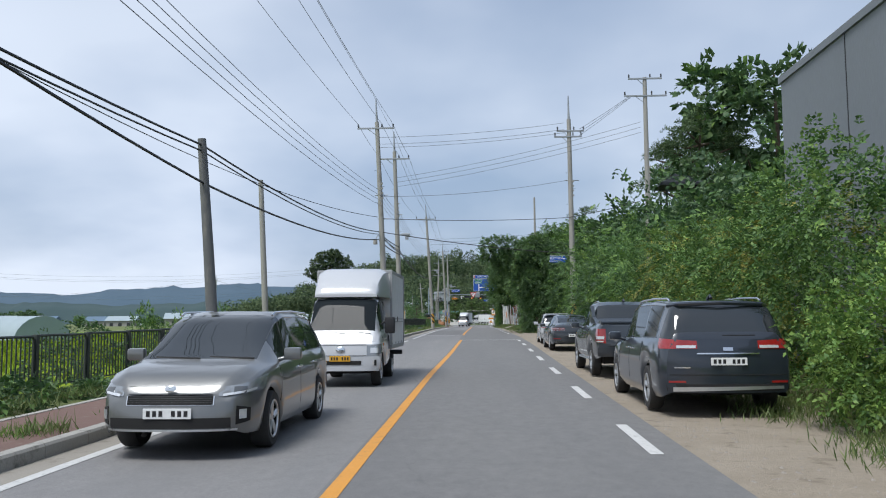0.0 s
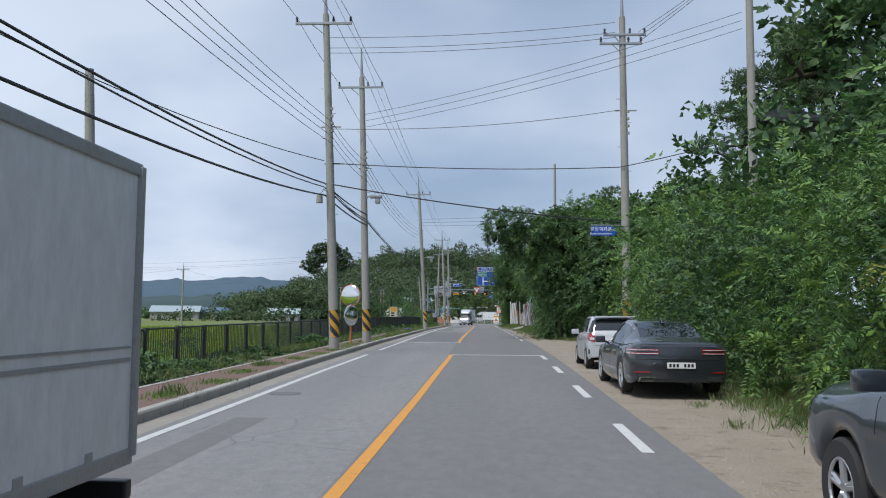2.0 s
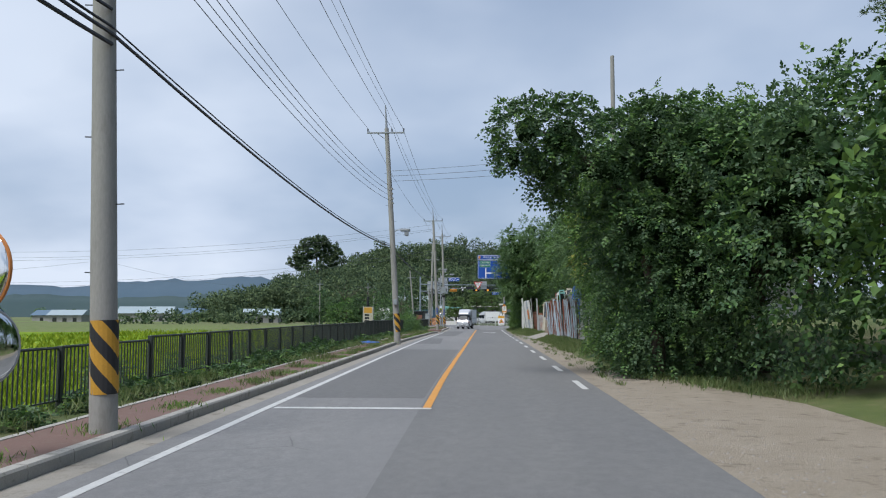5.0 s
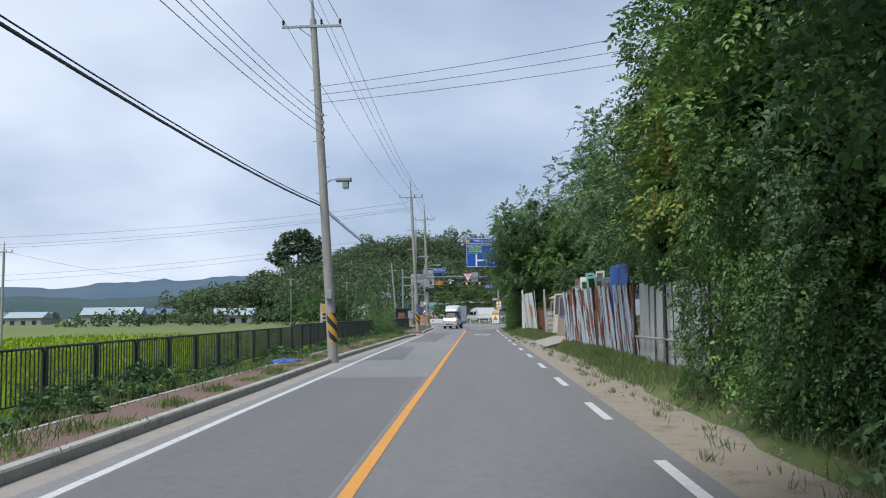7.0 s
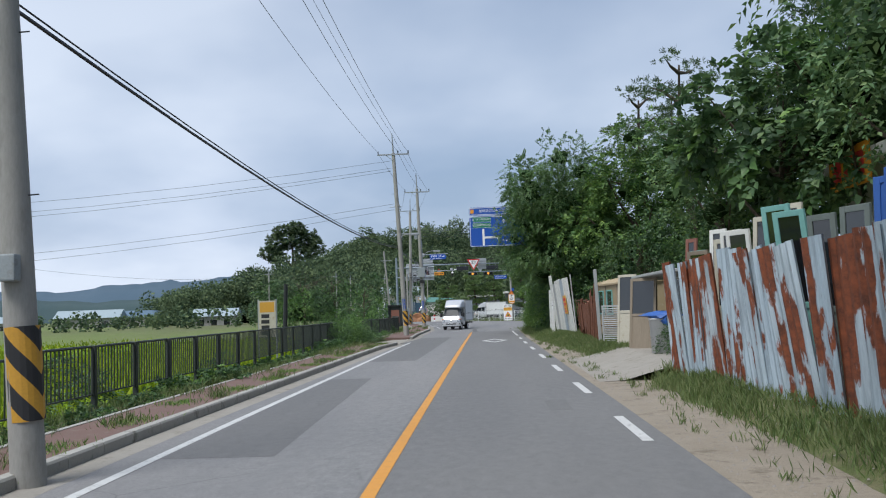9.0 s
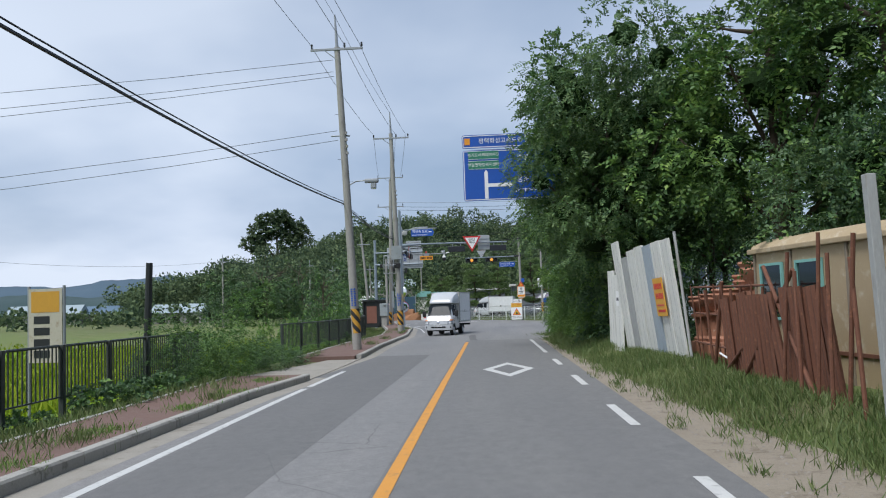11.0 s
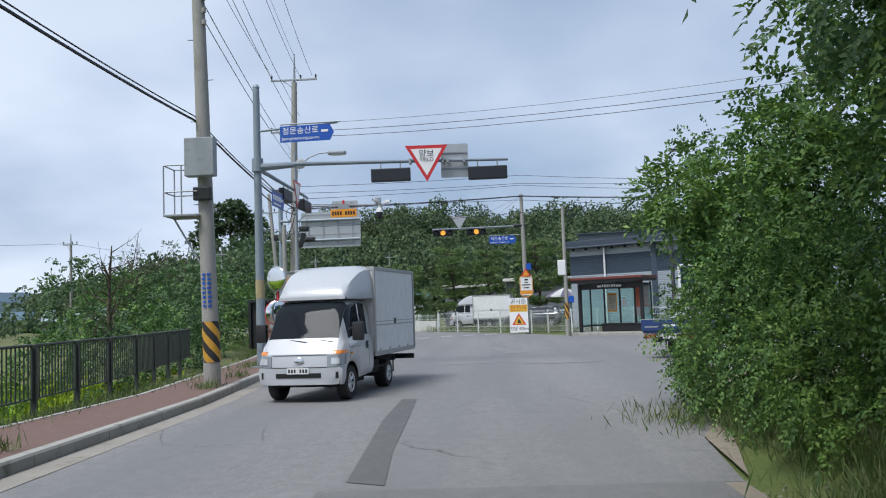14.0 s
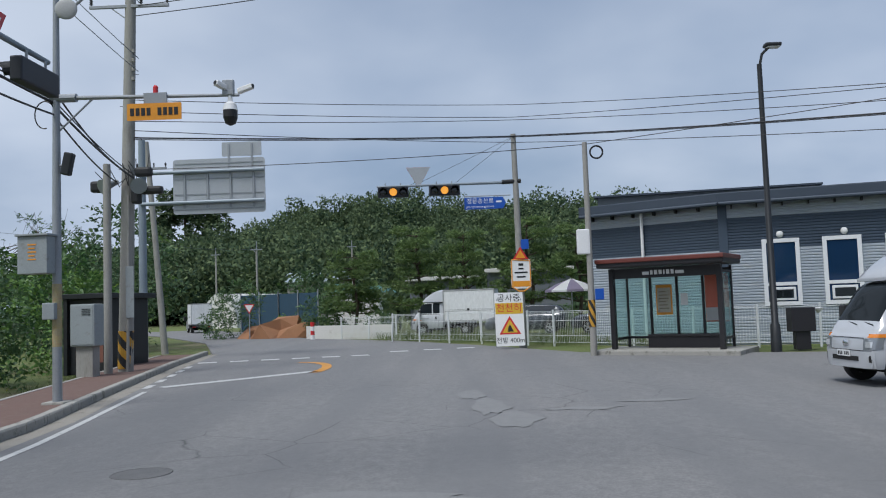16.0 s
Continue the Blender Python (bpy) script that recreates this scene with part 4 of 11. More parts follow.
# dense hedge beside the grey sheets
for i, (key, x, y, sz, tl) in enumerate((("dark", 4.9, 71.6, 1.0, 1.5), ("vine", 5.0, 73.3, 1.05, 1.6), ("dark", 5.0, 75.2, 1.05, 1.7), ("sumac", 4.8, 76.9, 0.9, 1.6), ("vine", 4.75, 72.4, 0.8, 0.9))):
    shrub(key, x, y, sz, 83 * i, tall=tl)
plant("tree", (5.6, 86.0, 0.5), "locust with drooping boughs hanging over the steel fence", "tree",
      [(-0.4, -2.0, 4.0, 1.3, 1.6, 1.0), (-1.0, -0.3, 4.8, 1.5, 1.6, 1.1), (-1.2, 1.6, 4.6, 1.3, 1.5, 1.0), (0.2, 0.4, 5.9, 1.9, 2.0, 1.3), (-1.6, 3.2, 5.6, 1.4, 1.5, 1.1), (0.6, 3.0, 4.4, 1.5, 1.6, 1.3), (-0.6, -3.6, 4.6, 1.3, 1.5, 1.2), (-0.7, -3.0, 3.2, 0.7, 1.0, 0.8), (-0.9, -1.0, 3.4, 0.6, 0.8, 0.7), (0.8, -1.6, 6.6, 1.9, 2.0, 1.3), (-0.6, 2.6, 7.0, 1.7, 1.8, 1.2)], 239, M_LEAF_LOCUST, 20, 0.42, 13, 0.1, 0.26, 0.9,
      [([(0, 0, -0.5), (0.1, 0, 2.5), (-0.1, 0.2, 5.0), (0.1, 0.3, 7.0)], 0.17, 0.05), ([(0, 0, 2.6), (-0.6, -1.4, 4.0), (-0.7, -3.2, 4.6)], 0.07, 0.02), ([(0, 0.1, 3.2), (-0.9, 1.4, 4.6), (-1.5, 3.0, 5.6)], 0.07, 0.02)], 0.5, "roadside trees", (M_LEAF_HEDGE, 0.2))
# locust boughs over the lane before the junction
plant("tree", (4.9, 134.6, 0.4), "locust reaching out over the lane with feathery boughs", "tree",
      [(-1.4, 0.2, 3.6, 1.5, 1.6, 1.0), (-2.5, 0.3, 4.7, 1.5, 1.6, 1.0), (-3.2, 0.4, 5.9, 1.2, 1.4, 0.9), (-2.4, 0.8, 7.0, 1.7, 1.8, 1.2), (-0.8, 0.0, 5.2, 1.9, 2.0, 1.3), (-0.6, 0.6, 8.2, 2.2, 2.2, 1.4), (0.6, 0.8, 6.4, 2.0, 2.0, 1.5), (-1.8, -0.6, 8.4, 1.5, 1.5, 1.0)], 241, M_LEAF_LOCUST, 24, 0.42, 13, 0.1, 0.26, 0.8,
      [([(0, 0, -0.5), (-0.1, 0, 2.6), (-0.6, 0.2, 5.2), (-0.8, 0.4, 8.4)], 0.2, 0.05), ([(-0.1, 0, 2.8), (-1.4, 0.2, 4.2), (-2.9, 0.4, 5.8)], 0.09, 0.03), ([(-0.5, 0.1, 4.6), (-1.6, 0.5, 6.2), (-2.3, 0.8, 7.2)], 0.07, 0.02)], 0.5, "roadside trees", (M_LEAF_HEDGE, 0.25))
plant("tree", (4.8, 145.2, 0.3), "locust leaning out over the road edge at the bend", "tree",
      [(-0.9, -1.4, 4.6, 1.4, 1.6, 1.0), (-1.9, -1.8, 6.6, 1.1, 1.2, 0.8), (-2.2, -0.8, 5.2, 1.3, 1.3, 0.9), (-3.0, -0.8, 4.8, 0.8, 0.8, 0.55), (-1.2, -0.6, 6.4, 2.0, 2.0, 1.3), (0.4, 0.2, 5.4, 2.0, 2.0, 1.5), (0.2, -0.4, 7.8, 2.2, 2.2, 1.3), (0.8, 1.2, 3.6, 1.6, 1.6, 1.2), (-0.8, 1.2, 4.4, 1.2, 1.3, 0.9)], 243, M_LEAF_LOCUST, 24, 0.42, 13, 0.1, 0.26, 0.8,
      [([(0, 0, -0.5), (-0.1, -0.2, 2.6), (-0.3, -0.4, 5.2), (0.1, -0.3, 7.6)], 0.18, 0.05), ([(-0.1, -0.2, 2.8), (-1.0, -1.4, 4.9), (-2.0, -1.9, 6.6)], 0.08, 0.02), ([(-0.2, -0.2, 3.2), (-1.4, -0.6, 4.6), (-3.0, -0.8, 4.8)], 0.07, 0.02)], 0.5, "roadside trees", (M_LEAF_FRESH, 0.2))
# west side: creepers on the fence, tall weeds, bushes by the bend
for i, (key, x, y, s, tl) in enumerate((("vine", -9.0, 11.0, 0.8, 0.9), ("dark", -9.1, 17.5, 0.7, 1.0), ("vine", -9.7, 24.0, 0.6, 1.7), ("fresh", -9.9, 27.0, 0.5, 2.4), ("vine", -9.7, 30.0, 0.55, 1.9),
                                        ("vine", -8.2, 20.0, 0.55, 0.7), ("dark", -8.3, 34.0, 0.6, 0.8), ("vine", -8.6, 40.5, 0.6, 0.9), ("dark", -8.9, 63.0, 0.5, 0.8), ("vine", -8.8, 67.0, 0.5, 0.8), ("dark", -8.8, 70.5, 0.5, 0.7),
                                        ("vine", -9.0, 75.0, 0.55, 0.8), ("dark", -9.1, 79.0, 0.5, 0.8), ("vine", -8.7, 84.5, 0.6, 0.7), ("vine", -9.0, 91.0, 0.7, 0.8), ("dark", -9.2, 100.0, 0.7, 0.8), ("vine", -9.4, 110.0, 0.55, 0.9),
                                        ("vine", -8.0, 126.0, 0.8, 0.95), ("dark", -8.2, 124.4, 0.6, 0.9), ("vine", -7.9, 128.2, 0.75, 0.8), ("dark", -7.6, 130.2, 0.7, 0.6), ("vine", -7.3, 135.0, 0.55, 0.5), ("dark", -7.3, 132.4, 0.65, 0.5), ("dark", -9.2, 129.5, 0.8, 0.8), ("vine", -9.0, 133.5, 0.7, 0.7), ("vine", -8.3, 143.0, 0.6, 0.5), ("dark", -8.2, 147.5, 0.55, 0.6), ("dark", -10.6, 131.0, 0.7, 0.8), ("vine", -10.2, 134.5, 0.5, 0.7), ("vine", -9.9, 139.0, 0.6, 0.7), ("fresh", -11.4, 144.5, 0.6, 2.0), ("fresh", -11.2, 149.0, 0.55, 2.4),
                                        ("vine", -11.8, 153.0, 0.8, 1.2), ("fresh", -11.9, 157.5, 0.75, 1.4), ("vine", -12.0, 162.0, 0.9, 1.3), ("dark", -12.6, 166.5, 1.0, 1.2), ("vine", -13.0, 171.5, 1.1, 1.2),
                                        ("dark", -13.5, 176.5, 1.2, 1.2), ("dark", -15.5, 183.0, 1.5, 1.2), ("vine", -15.5, 190.0, 1.8, 1.1), ("dark", -18.0, 198.0, 2.2, 1.2))):
    shrub(key, x, y, s, 37 * i, label="green weeds and creepers along the field fence", tall=tl)
rc = np.random.default_rng(91)
for y in np.arange(8, 127, 2.4):
    shrub("creep", along(y, (0, -7.45), (60, -7.2), (100, -7.45), (127, -8.0)) + rc.normal(0, 0.2), y, rc.uniform(0.32, 0.52), 360 * rc.random(), label="low dark creepers along the foot of the fence", tall=rc.uniform(0.7, 1.1))
def sparse_tree(x, y, h, seed, leafy, label):
    """A thin roadside tree with many bare twigs and a few leaf sprays."""
    rng = np.random.default_rng(seed)
    rods = [([(0, 0, -0.4), (0.1 * h * 0.3, 0, h * 0.35), (-0.05 * h, 0.1, h * 0.68), (0.02 * h, 0, h)], 0.014 * h, 0.015)]
    blobs = []
    for i in range(11):
        a, z = 2.4 * i + rng.uniform(-0.4, 0.4), h * rng.uniform(0.3, 0.8)
        d, up = h * rng.uniform(0.16, 0.34), h * rng.uniform(0.06, 0.2)
        c, q = math.cos(a), math.sin(a)
        tip = (c * d, q * d, z + up)
        rods.append(([(0, 0, z - 0.03 * h), (c * d * 0.5, q * d * 0.5, z + up * 0.35), tip], 0.005 * h, 0.01))
        for k in range(4):
            w = rng.normal(0, 0.06 * h, 3)
            rods.append(([(c * d * 0.6, q * d * 0.6, z + up * 0.5), (tip[0] + w[0], tip[1] + w[1], tip[2] + abs(w[2]) * 1.3)], 0.014, 0.006))
        if i % 3 or leafy > 0.6:
            blobs.append((*tip, 0.09 * h, 0.09 * h, 0.06 * h))
    blobs += [(0, 0, h * 0.16, 0.2 * h, 0.2 * h, 0.13 * h), (0.14 * h, 0, h * 0.1, 0.15 * h, 0.15 * h, 0.1 * h)]
    plant("tree", (x, y, -0.2), label, "tree", blobs, seed, M_LEAF_DARK, 13 * leafy, 0.32, 7, 0.13, 0.36, 0.6, rods, 0.0, "roadside trees", (M_LEAF_HEDGE, 0.3))


sparse_tree(-23.3, 205.0, 8.6, 301, 0.7, "half bare roadside tree with thin leafy twigs")
sparse_tree(-28.2, 206.5, 9.2, 302, 0.28, "almost bare roadside tree with thin upright branches")
for i, (key, x, y, sz, tl) in enumerate((("dark", -14.9, 212.0, 1.3, 1.1), ("dark", -19.5, 204.0, 1.9, 1.0), ("dark", -24.5, 203.0, 2.0, 1.0), ("vine", -28.5, 203.0, 2.2, 1.0), ("dark", -33.0, 207.0, 2.3, 1.1), ("vine", -17.4, 233.0, 1.5, 1.0), ("dark", -13.5, 230.0, 1.7, 1.1), ("fresh", -11.6, 214.5, 0.8, 1.0), ("dark", -8.2, 209.5, 1.0, 1.0))):
    shrub(key, x, y, sz, 77 * i, label="dense green bush beside the side road", tall=tl)
# garden pines across the junction
for i, (x, y, h, r) in enumerate(((-6.6, 210.6, 5.4, 1.95), (-2.5, 211.2, 6.8, 1.9), (0.55, 212.4, 6.7, 1.7), (4.7, 210.8, 7.2, 2.3), (8.2, 213.0, 6.6, 2.0))):
    pine("pine", 51 + i, h, r, 6, "low spreading garden pine with flat needle clouds", (x, y, 0.2), 0.3, 44, M_PINE_GARDEN)
for i, (x, y) in enumerate(((-8.5, 211), (-5.0, 208.5), (-1.0, 208), (3.0, 209), (6.5, 208))):
    shrub("dark", x, y, 0.75, 80 * i, label="clipped dark green garden bush", tall=0.8)


def tufts(name, spots, seed, label, material, h=0.28):
    """Grass: blades in tufts round the given (x, y, spread, count)."""
    rng = np.random.default_rng(seed)
    B, W, A, L = [], [], [], []
    for x, y, sp, k in spots:
        px, py = x + rng.normal(0, sp, k), y + rng.normal(0, sp * 1.6, k)
        pz = np.array([sheet_height(a, b) + (0.17 if -7.2 < a < -4.6 else 0.03) for a, b in zip(px, py)])
        w = unit(np.stack([rng.normal(0, 0.45, k), rng.normal(0, 0.45, k), np.ones(k)], 1))
        B.append(np.stack([px, py, pz], 1)), W.append(w), A.append(unit(np.cross(w, rng.normal(0, 1, (k, 3))))), L.append(h * rng.uniform(0.5, 1.5, k))
    b, w, a, l = (np.concatenate(q) for q in (B, W, A, L))
    v, f = leaf_quads(b, w, a, l, np.minimum(0.009, l * 0.06))
    return tagged(np_mesh(name, v, f, material), label, "grass", kind="stuff")


rg = np.random.default_rng(77)
east = [(along(y, (0, 5.3), (44, 5.7), (50, 6.6), (62, 6.4), (64, 5.3), (70, 4.6)) + rg.normal(0, 0.35), y, 0.35, 260) for y in np.arange(3, 70, 0.6) if not 50 < y < 61]
for y in np.arange(70, 151, 0.3):
    if 102 < y < 110:
        continue
    inner = along(y, (70, 4.2), (84, 3.7), (100, 3.6), (112, 3.4), (122, 2.9), (132, 2.55), (145, 2.45), (151, 3.4))
    for k in range(4):
        east.append((inner + 0.1 + 1.9 * rg.random() ** 1.2, y, 0.22, int(95 + 60 * math.sin(y * 0.9 + k))))
tufts("grass_east", east, 61, "rough green grass between the shoulder and the shrubs", M_GRASS, 0.17)
stray = [(along(y, (70, 3.5), (100, 3.2), (125, 2.55)) - abs(rg.normal(0, 0.28)), y, 0.07, int(rg.uniform(6, 42))) for y in np.arange(64, 128, 0.8)] + [(5.0 + rg.normal(0, 0.4), y, 0.1, 60) for y in np.arange(4, 48, 1.3)]
tufts("shoulder_weeds", stray, 67, "stray weed tufts on the dusty shoulder", M_GRASS, 0.12)


def gravel():
    rng = np.random.default_rng(33)
    V, F = [], []
    for k in range(5200):
        y = rng.uniform(-2, 147)
        x = x_pave(y) + 0.12 + abs(rng.normal(0, 0.75))
        r = rng.uniform(0.008, 0.03)
        z = max(gz(y) - 0.012, sheet_height(x, y))
        a = rng.uniform(0, 6.28)
        base = len(V)
        for q in range(4):
            V.append((x + r * math.cos(a + 1.57 * q) * rng.uniform(0.7, 1.2), y + r * math.sin(a + 1.57 * q) * rng.uniform(0.7, 1.2), z - 0.002))
        V.append((x + rng.normal(0, r * 0.2), y, z + r * rng.uniform(0.5, 0.9)))
        F += [(base + q, base + (q + 1) % 4, base + 4) for q in range(4)]
    return tagged(np_mesh("gravel", V, F, surface("gravel_stones", (0.34, 0.31, 0.27), (0.17, 0.15, 0.13), 30, 0.9, bump=0)), "loose stones scattered on the shoulder", "gravel", kind="stuff")


gravel()
west = [(-7.4 + rg.normal(0, 0.45), y, 0.4, 200) for y in np.arange(2, 127, 0.9)] + [(-8.0 + rg.normal(0, 0.4), y, 0.4, 160) for y in np.arange(140, 170, 1.0)]
tufts("kerb_weeds", [(x_kerb(y) - 0.4 - abs(rg.normal(0, 0.2)), y + 0.2, 0.2, 330) for y in np.arange(6, 126, 2.7)], 66, "low green weeds between kerb and footpath", M_LEAF_FRESH, 0.09)
west += [(x_kerb(y) - 0.35 - abs(rg.normal(0, 0.25)), y, 0.14, 110) for y in (9, 14, 21.5, 23, 31, 38, 62, 64.5, 68, 71.5, 73, 76, 79, 83.5, 84.5, 91.3, 95, 99, 104, 110, 116, 121, 143, 149, 157, 160, 166)]
tufts("grass_west", west, 62, "weeds and grass on the footpath edge and verge", M_GRASS, 0.2)
east2 = [(along(y, (138, 4.2), (147, 4.2), (151.5, 4.9), (153, 6.0)) + rg.normal(0, 0.6), y, 0.45, 420) for y in np.arange(136, 153, 0.4)]
tufts("grass_verge", east2, 65, "long green grass at the corner of the junction", M_GRASS, 0.23)
island = [(-12.4 - (y - 184) * 0.3 + rg.normal(0, 0.5), y, 0.4, 260) for y in np.arange(178, 200, 0.8)]
tufts("grass_island", island, 63, "green grass on the verge of the side road", M_GRASS, 0.22)

# far farmland: houses, tunnels and tree clumps
M_ROOF_BLUE = surface("blue_roof_sheet", (0.10, 0.17, 0.24), (0.08, 0.13, 0.19), 0.5, 0.6, bump=0.02)
M_ROOF_PALE = surface("pale_roof_sheet", (0.33, 0.40, 0.43), (0.26, 0.32, 0.35), 0.5, 0.6, bump=0.02)
M_FARM_WALL = surface("farm_wall", (0.38, 0.37, 0.34), (0.28, 0.27, 0.25), 0.5, 0.8, bump=0.05)


def farm_house(x, y, w, d, h, rz, roof, label):
    ob = thing("farm_house", (x, y, -0.9), label, "house", "farm houses", rz)
    part("wall", box(bmesh.new(), (-w / 2, -d / 2, 0), (w / 2, d / 2, h), 0.05), M_FARM_WALL, ob)
    part("roof", slab(bmesh.new(), [(-d / 2 - 0.5, h), (d / 2 + 0.5, h), (0, h + d * 0.24)], -w / 2 - 0.4, w / 2 + 0.4, Matrix.Rotation(radians(90), 4, "Z") @ Matrix.Rotation(radians(90), 4, "X")), roof, ob)
    for i in range(3):
        part("window", box(bmesh.new(), (-w * 0.3 + w * 0.3 * i - 0.6, -d / 2 - 0.04, h * 0.35), (-w * 0.3 + w * 0.3 * i + 0.6, -d / 2 + 0.02, h * 0.75)), M_GLASS_DARK, ob)


for x, y, w, d, h, rz, rf, lb in ((-107, 300, 16, 9, 3.6, 12, M_ROOF_PALE, "cream farm house with a pale blue roof"), (-96, 306, 13, 8, 3.4, -6, M_ROOF_BLUE, "farm shed with a blue roof"), (-128, 292, 10, 7, 3.0, 5, M_ROOF_PALE, "small white farm house"),
                                 (-150, 330, 18, 8, 3.0, 0, M_ROOF_BLUE, "long low farm shed with a blue roof"), (-172, 318, 12, 8, 3.2, 8, M_ROOF_BLUE, "farm house with a blue roof"), (-208, 350, 16, 9, 3.5, -4, M_ROOF_PALE, "pale roofed farm building"),
                                 (-22.4, 291, 9.5, 7, 7.1, 6, M_ROOF_PALE, "white building with a pale turquoise roof below the hill"), (-60, 262, 9, 7, 3.0, 8, M_ROOF_PALE, "white farm house among the trees")):
    farm_house(x, y, w, d, h, rz, rf, lb)
for x, y, L, rz in ((-190, 470, 70, 78), (-230, 520, 60, 84), (-66, 98, 22, 60)):
    g = thing("greenhouse", (x, y, -0.9), "white plastic tunnel greenhouse in the fields", "greenhouse", "greenhouses", rz)
    bm = slab(bmesh.new(), [(3.4 * math.cos(a), 3.0 * math.sin(a)) for a in np.linspace(0, math.pi, 13)], 0, L, Matrix.Rotation(radians(90), 4, "X"))
    smooth(part("cover", bm, M_ROOF_PALE, g), 30)
for i, (k, x, y, h) in enumerate((("broad", -225, 400, 22), ("broad", -233, 404, 20), ("broad", -122, 318, 9), ("fresh", -88, 300, 9), ("broad", -80, 318, 12), ("fresh", -112, 345, 12),
                                  ("broad", -130, 360, 14), ("broad", -96, 350, 14), ("fresh", -150, 372, 13), ("broad", -175, 390, 14), ("fresh", -200, 410, 14), ("broad", -84, 335, 13), ("broad", -100, 325, 10),
                                  ("broad", -60, 318, 12), ("fresh", -260, 420, 16), ("broad", -290, 430, 16), ("fresh", -160, 300, 7), ("broad", -185, 305, 8))):
    tree(k, x, y, h * 0.7, 47 * i, z=-0.9 - 0.25 * h, wide=1.5)

# ---- poles, wires and lamps ----


def hazard_band(parent, r, z0, z1, m):
    """Slanted yellow and black stripes wrapped round a pole."""
    n, w, slope = 20, (z1 - z0) / 4.2, 0.22
    for name, matl, odd in (("yellow_stripes", M_STRIPE_Y, 0), ("black_stripes", M_STRIPE_K, 1)):
        bm = bmesh.new()
        for k in range(-9, 14):
            if k % 2 != odd:
                continue
            for i in range(n):
                t0, t1 = 2 * math.pi * i / n, 2 * math.pi * (i + 1) / n
                zz = []
                for t in (t0, t1):
                    lo = z0 + k * w + slope * (t if t < math.pi else 2 * math.pi - t)
                    zz.append((min(max(lo, z0), z1), min(max(lo + w, z0), z1)))
                if zz[0][1] - zz[0][0] < 1e-4 and zz[1][1] - zz[1][0] < 1e-4:
                    continue
                ps = [(r * math.cos(t0), r * math.sin(t0), zz[0][0]), (r * math.cos(t1), r * math.sin(t1), zz[1][0]), (r * math.cos(t1), r * math.sin(t1), zz[1][1]), (r * math.cos(t0), r * math.sin(t0), zz[0][1])]
                bm.faces.new([bm.verts.new(m @ Vector(p)) for p in ps])
        bmesh.ops.remove_doubles(bm, verts=bm.verts, dist=0.0005)
        tagged(part(name[:-1] + "_band", bm, matl, parent), kind="stuff")


def insulator(bm, p, tall=0.22):
    x, y, z = p
    rod(bm, (x, y, z), (x, y, z + tall), 0.022, 0.03, 8)
    for i in range(3):
        rod(bm, (x, y, z + tall * (0.25 + 0.25 * i)), (x, y, z + tall * (0.33 + 0.25 * i)), 0.055, 0.05, 8)
    return bm


def utility_pole(x, y, top, lean=-0.5, arms=(), stripe=None, rungs=True, z0=None, r0=0.19, r1=0.11, label="tall concrete utility pole with climbing rungs and wires", lean_y=0.0, sharp=True, extra_arms=()):
    """A tapered concrete pole; arms as (height, reach to west, reach to east)."""
    base = (gz(y) + 0.1) if z0 is None else z0
    ob = thing("utility_pole", (x, y, base), label, "utility pole", "utility poles")
    h = top - base

    def at(z):
        return Vector((lean * (z - base) / h, lean_y * (z - base) / h, z - base))
    bm = bmesh.new()
    tube(bm, [(0, 0, -0.4), at(base + h * 0.5), at(base + h * 0.9)], [r0, (r0 + r1) / 2, r1 + 0.01], 16)
    smooth(part("shaft", bm, M_POLE, ob), 50)
    if sharp:
        bm = bmesh.new()
        tube(bm, [at(base + h * 0.895), at(top)], [0.075, 0.03], 8)
        part("top_spike", bm, M_STEEL, ob)
    else:
        bm = bmesh.new()
        tube(bm, [at(base + h * 0.9), at(top)], [r1 + 0.01, r1], 14)
        part("pole_head", bm, M_POLE, ob)
    for z, w, e in arms:
        c = at(z)
        bm = bmesh.new()
        box(bm, (c.x - w, c.y - 0.14, c.z - 0.045), (c.x + e, c.y - 0.06, c.z + 0.045), 0.006)
        rod(bm, (c.x - w * 0.5, c.y - 0.1, c.z), (c.x, c.y - 0.1, c.z - 0.45), 0.018)
        part("crossarm", bm, M_STEEL, ob)
        for px in (-w + 0.05, -w * 0.05 + 0.35 * e, e - 0.05):
            part("insulator", insulator(bmesh.new(), (c.x + px, c.y - 0.1, c.z + 0.04)), M_BLACK, ob)
    for z, w, e in extra_arms:
        c = at(z)
        part("bracket", rod(bmesh.new(), (c.x - w, c.y, c.z), (c.x + e, c.y, c.z), 0.03), M_STEEL, ob)
    if rungs:
        for i in range(9):
            c = at(base + 2.2 + i * 0.95)
            s = 1 if i % 2 else -1
            part("rung", rod(bmesh.new(), (c.x, c.y, c.z), (c.x + s * 0.28, c.y, c.z + 0.01), 0.009, n=5), M_DARK_METAL, ob)
        for i in range(4):
            c = at(base + h * 0.58 + i * 0.28)
            part("spool", rod(bmesh.new(), (c.x + 0.15, c.y - 0.1, c.z - 0.05), (c.x + 0.15, c.y - 0.1, c.z + 0.05), 0.05), M_POLE, ob)
    if stripe:
        za, zb = stripe
        c = at((za + zb) / 2)
        d = (at(zb) - at(za)).normalized()
        m = Matrix.Translation(at(base)) @ Vector((0, 0, 1)).rotation_difference(d).to_matrix().to_4x4()
        hazard_band(ob, r0 * 0.985 + 0.004, za - base, zb - base, m)
    return ob, base, at


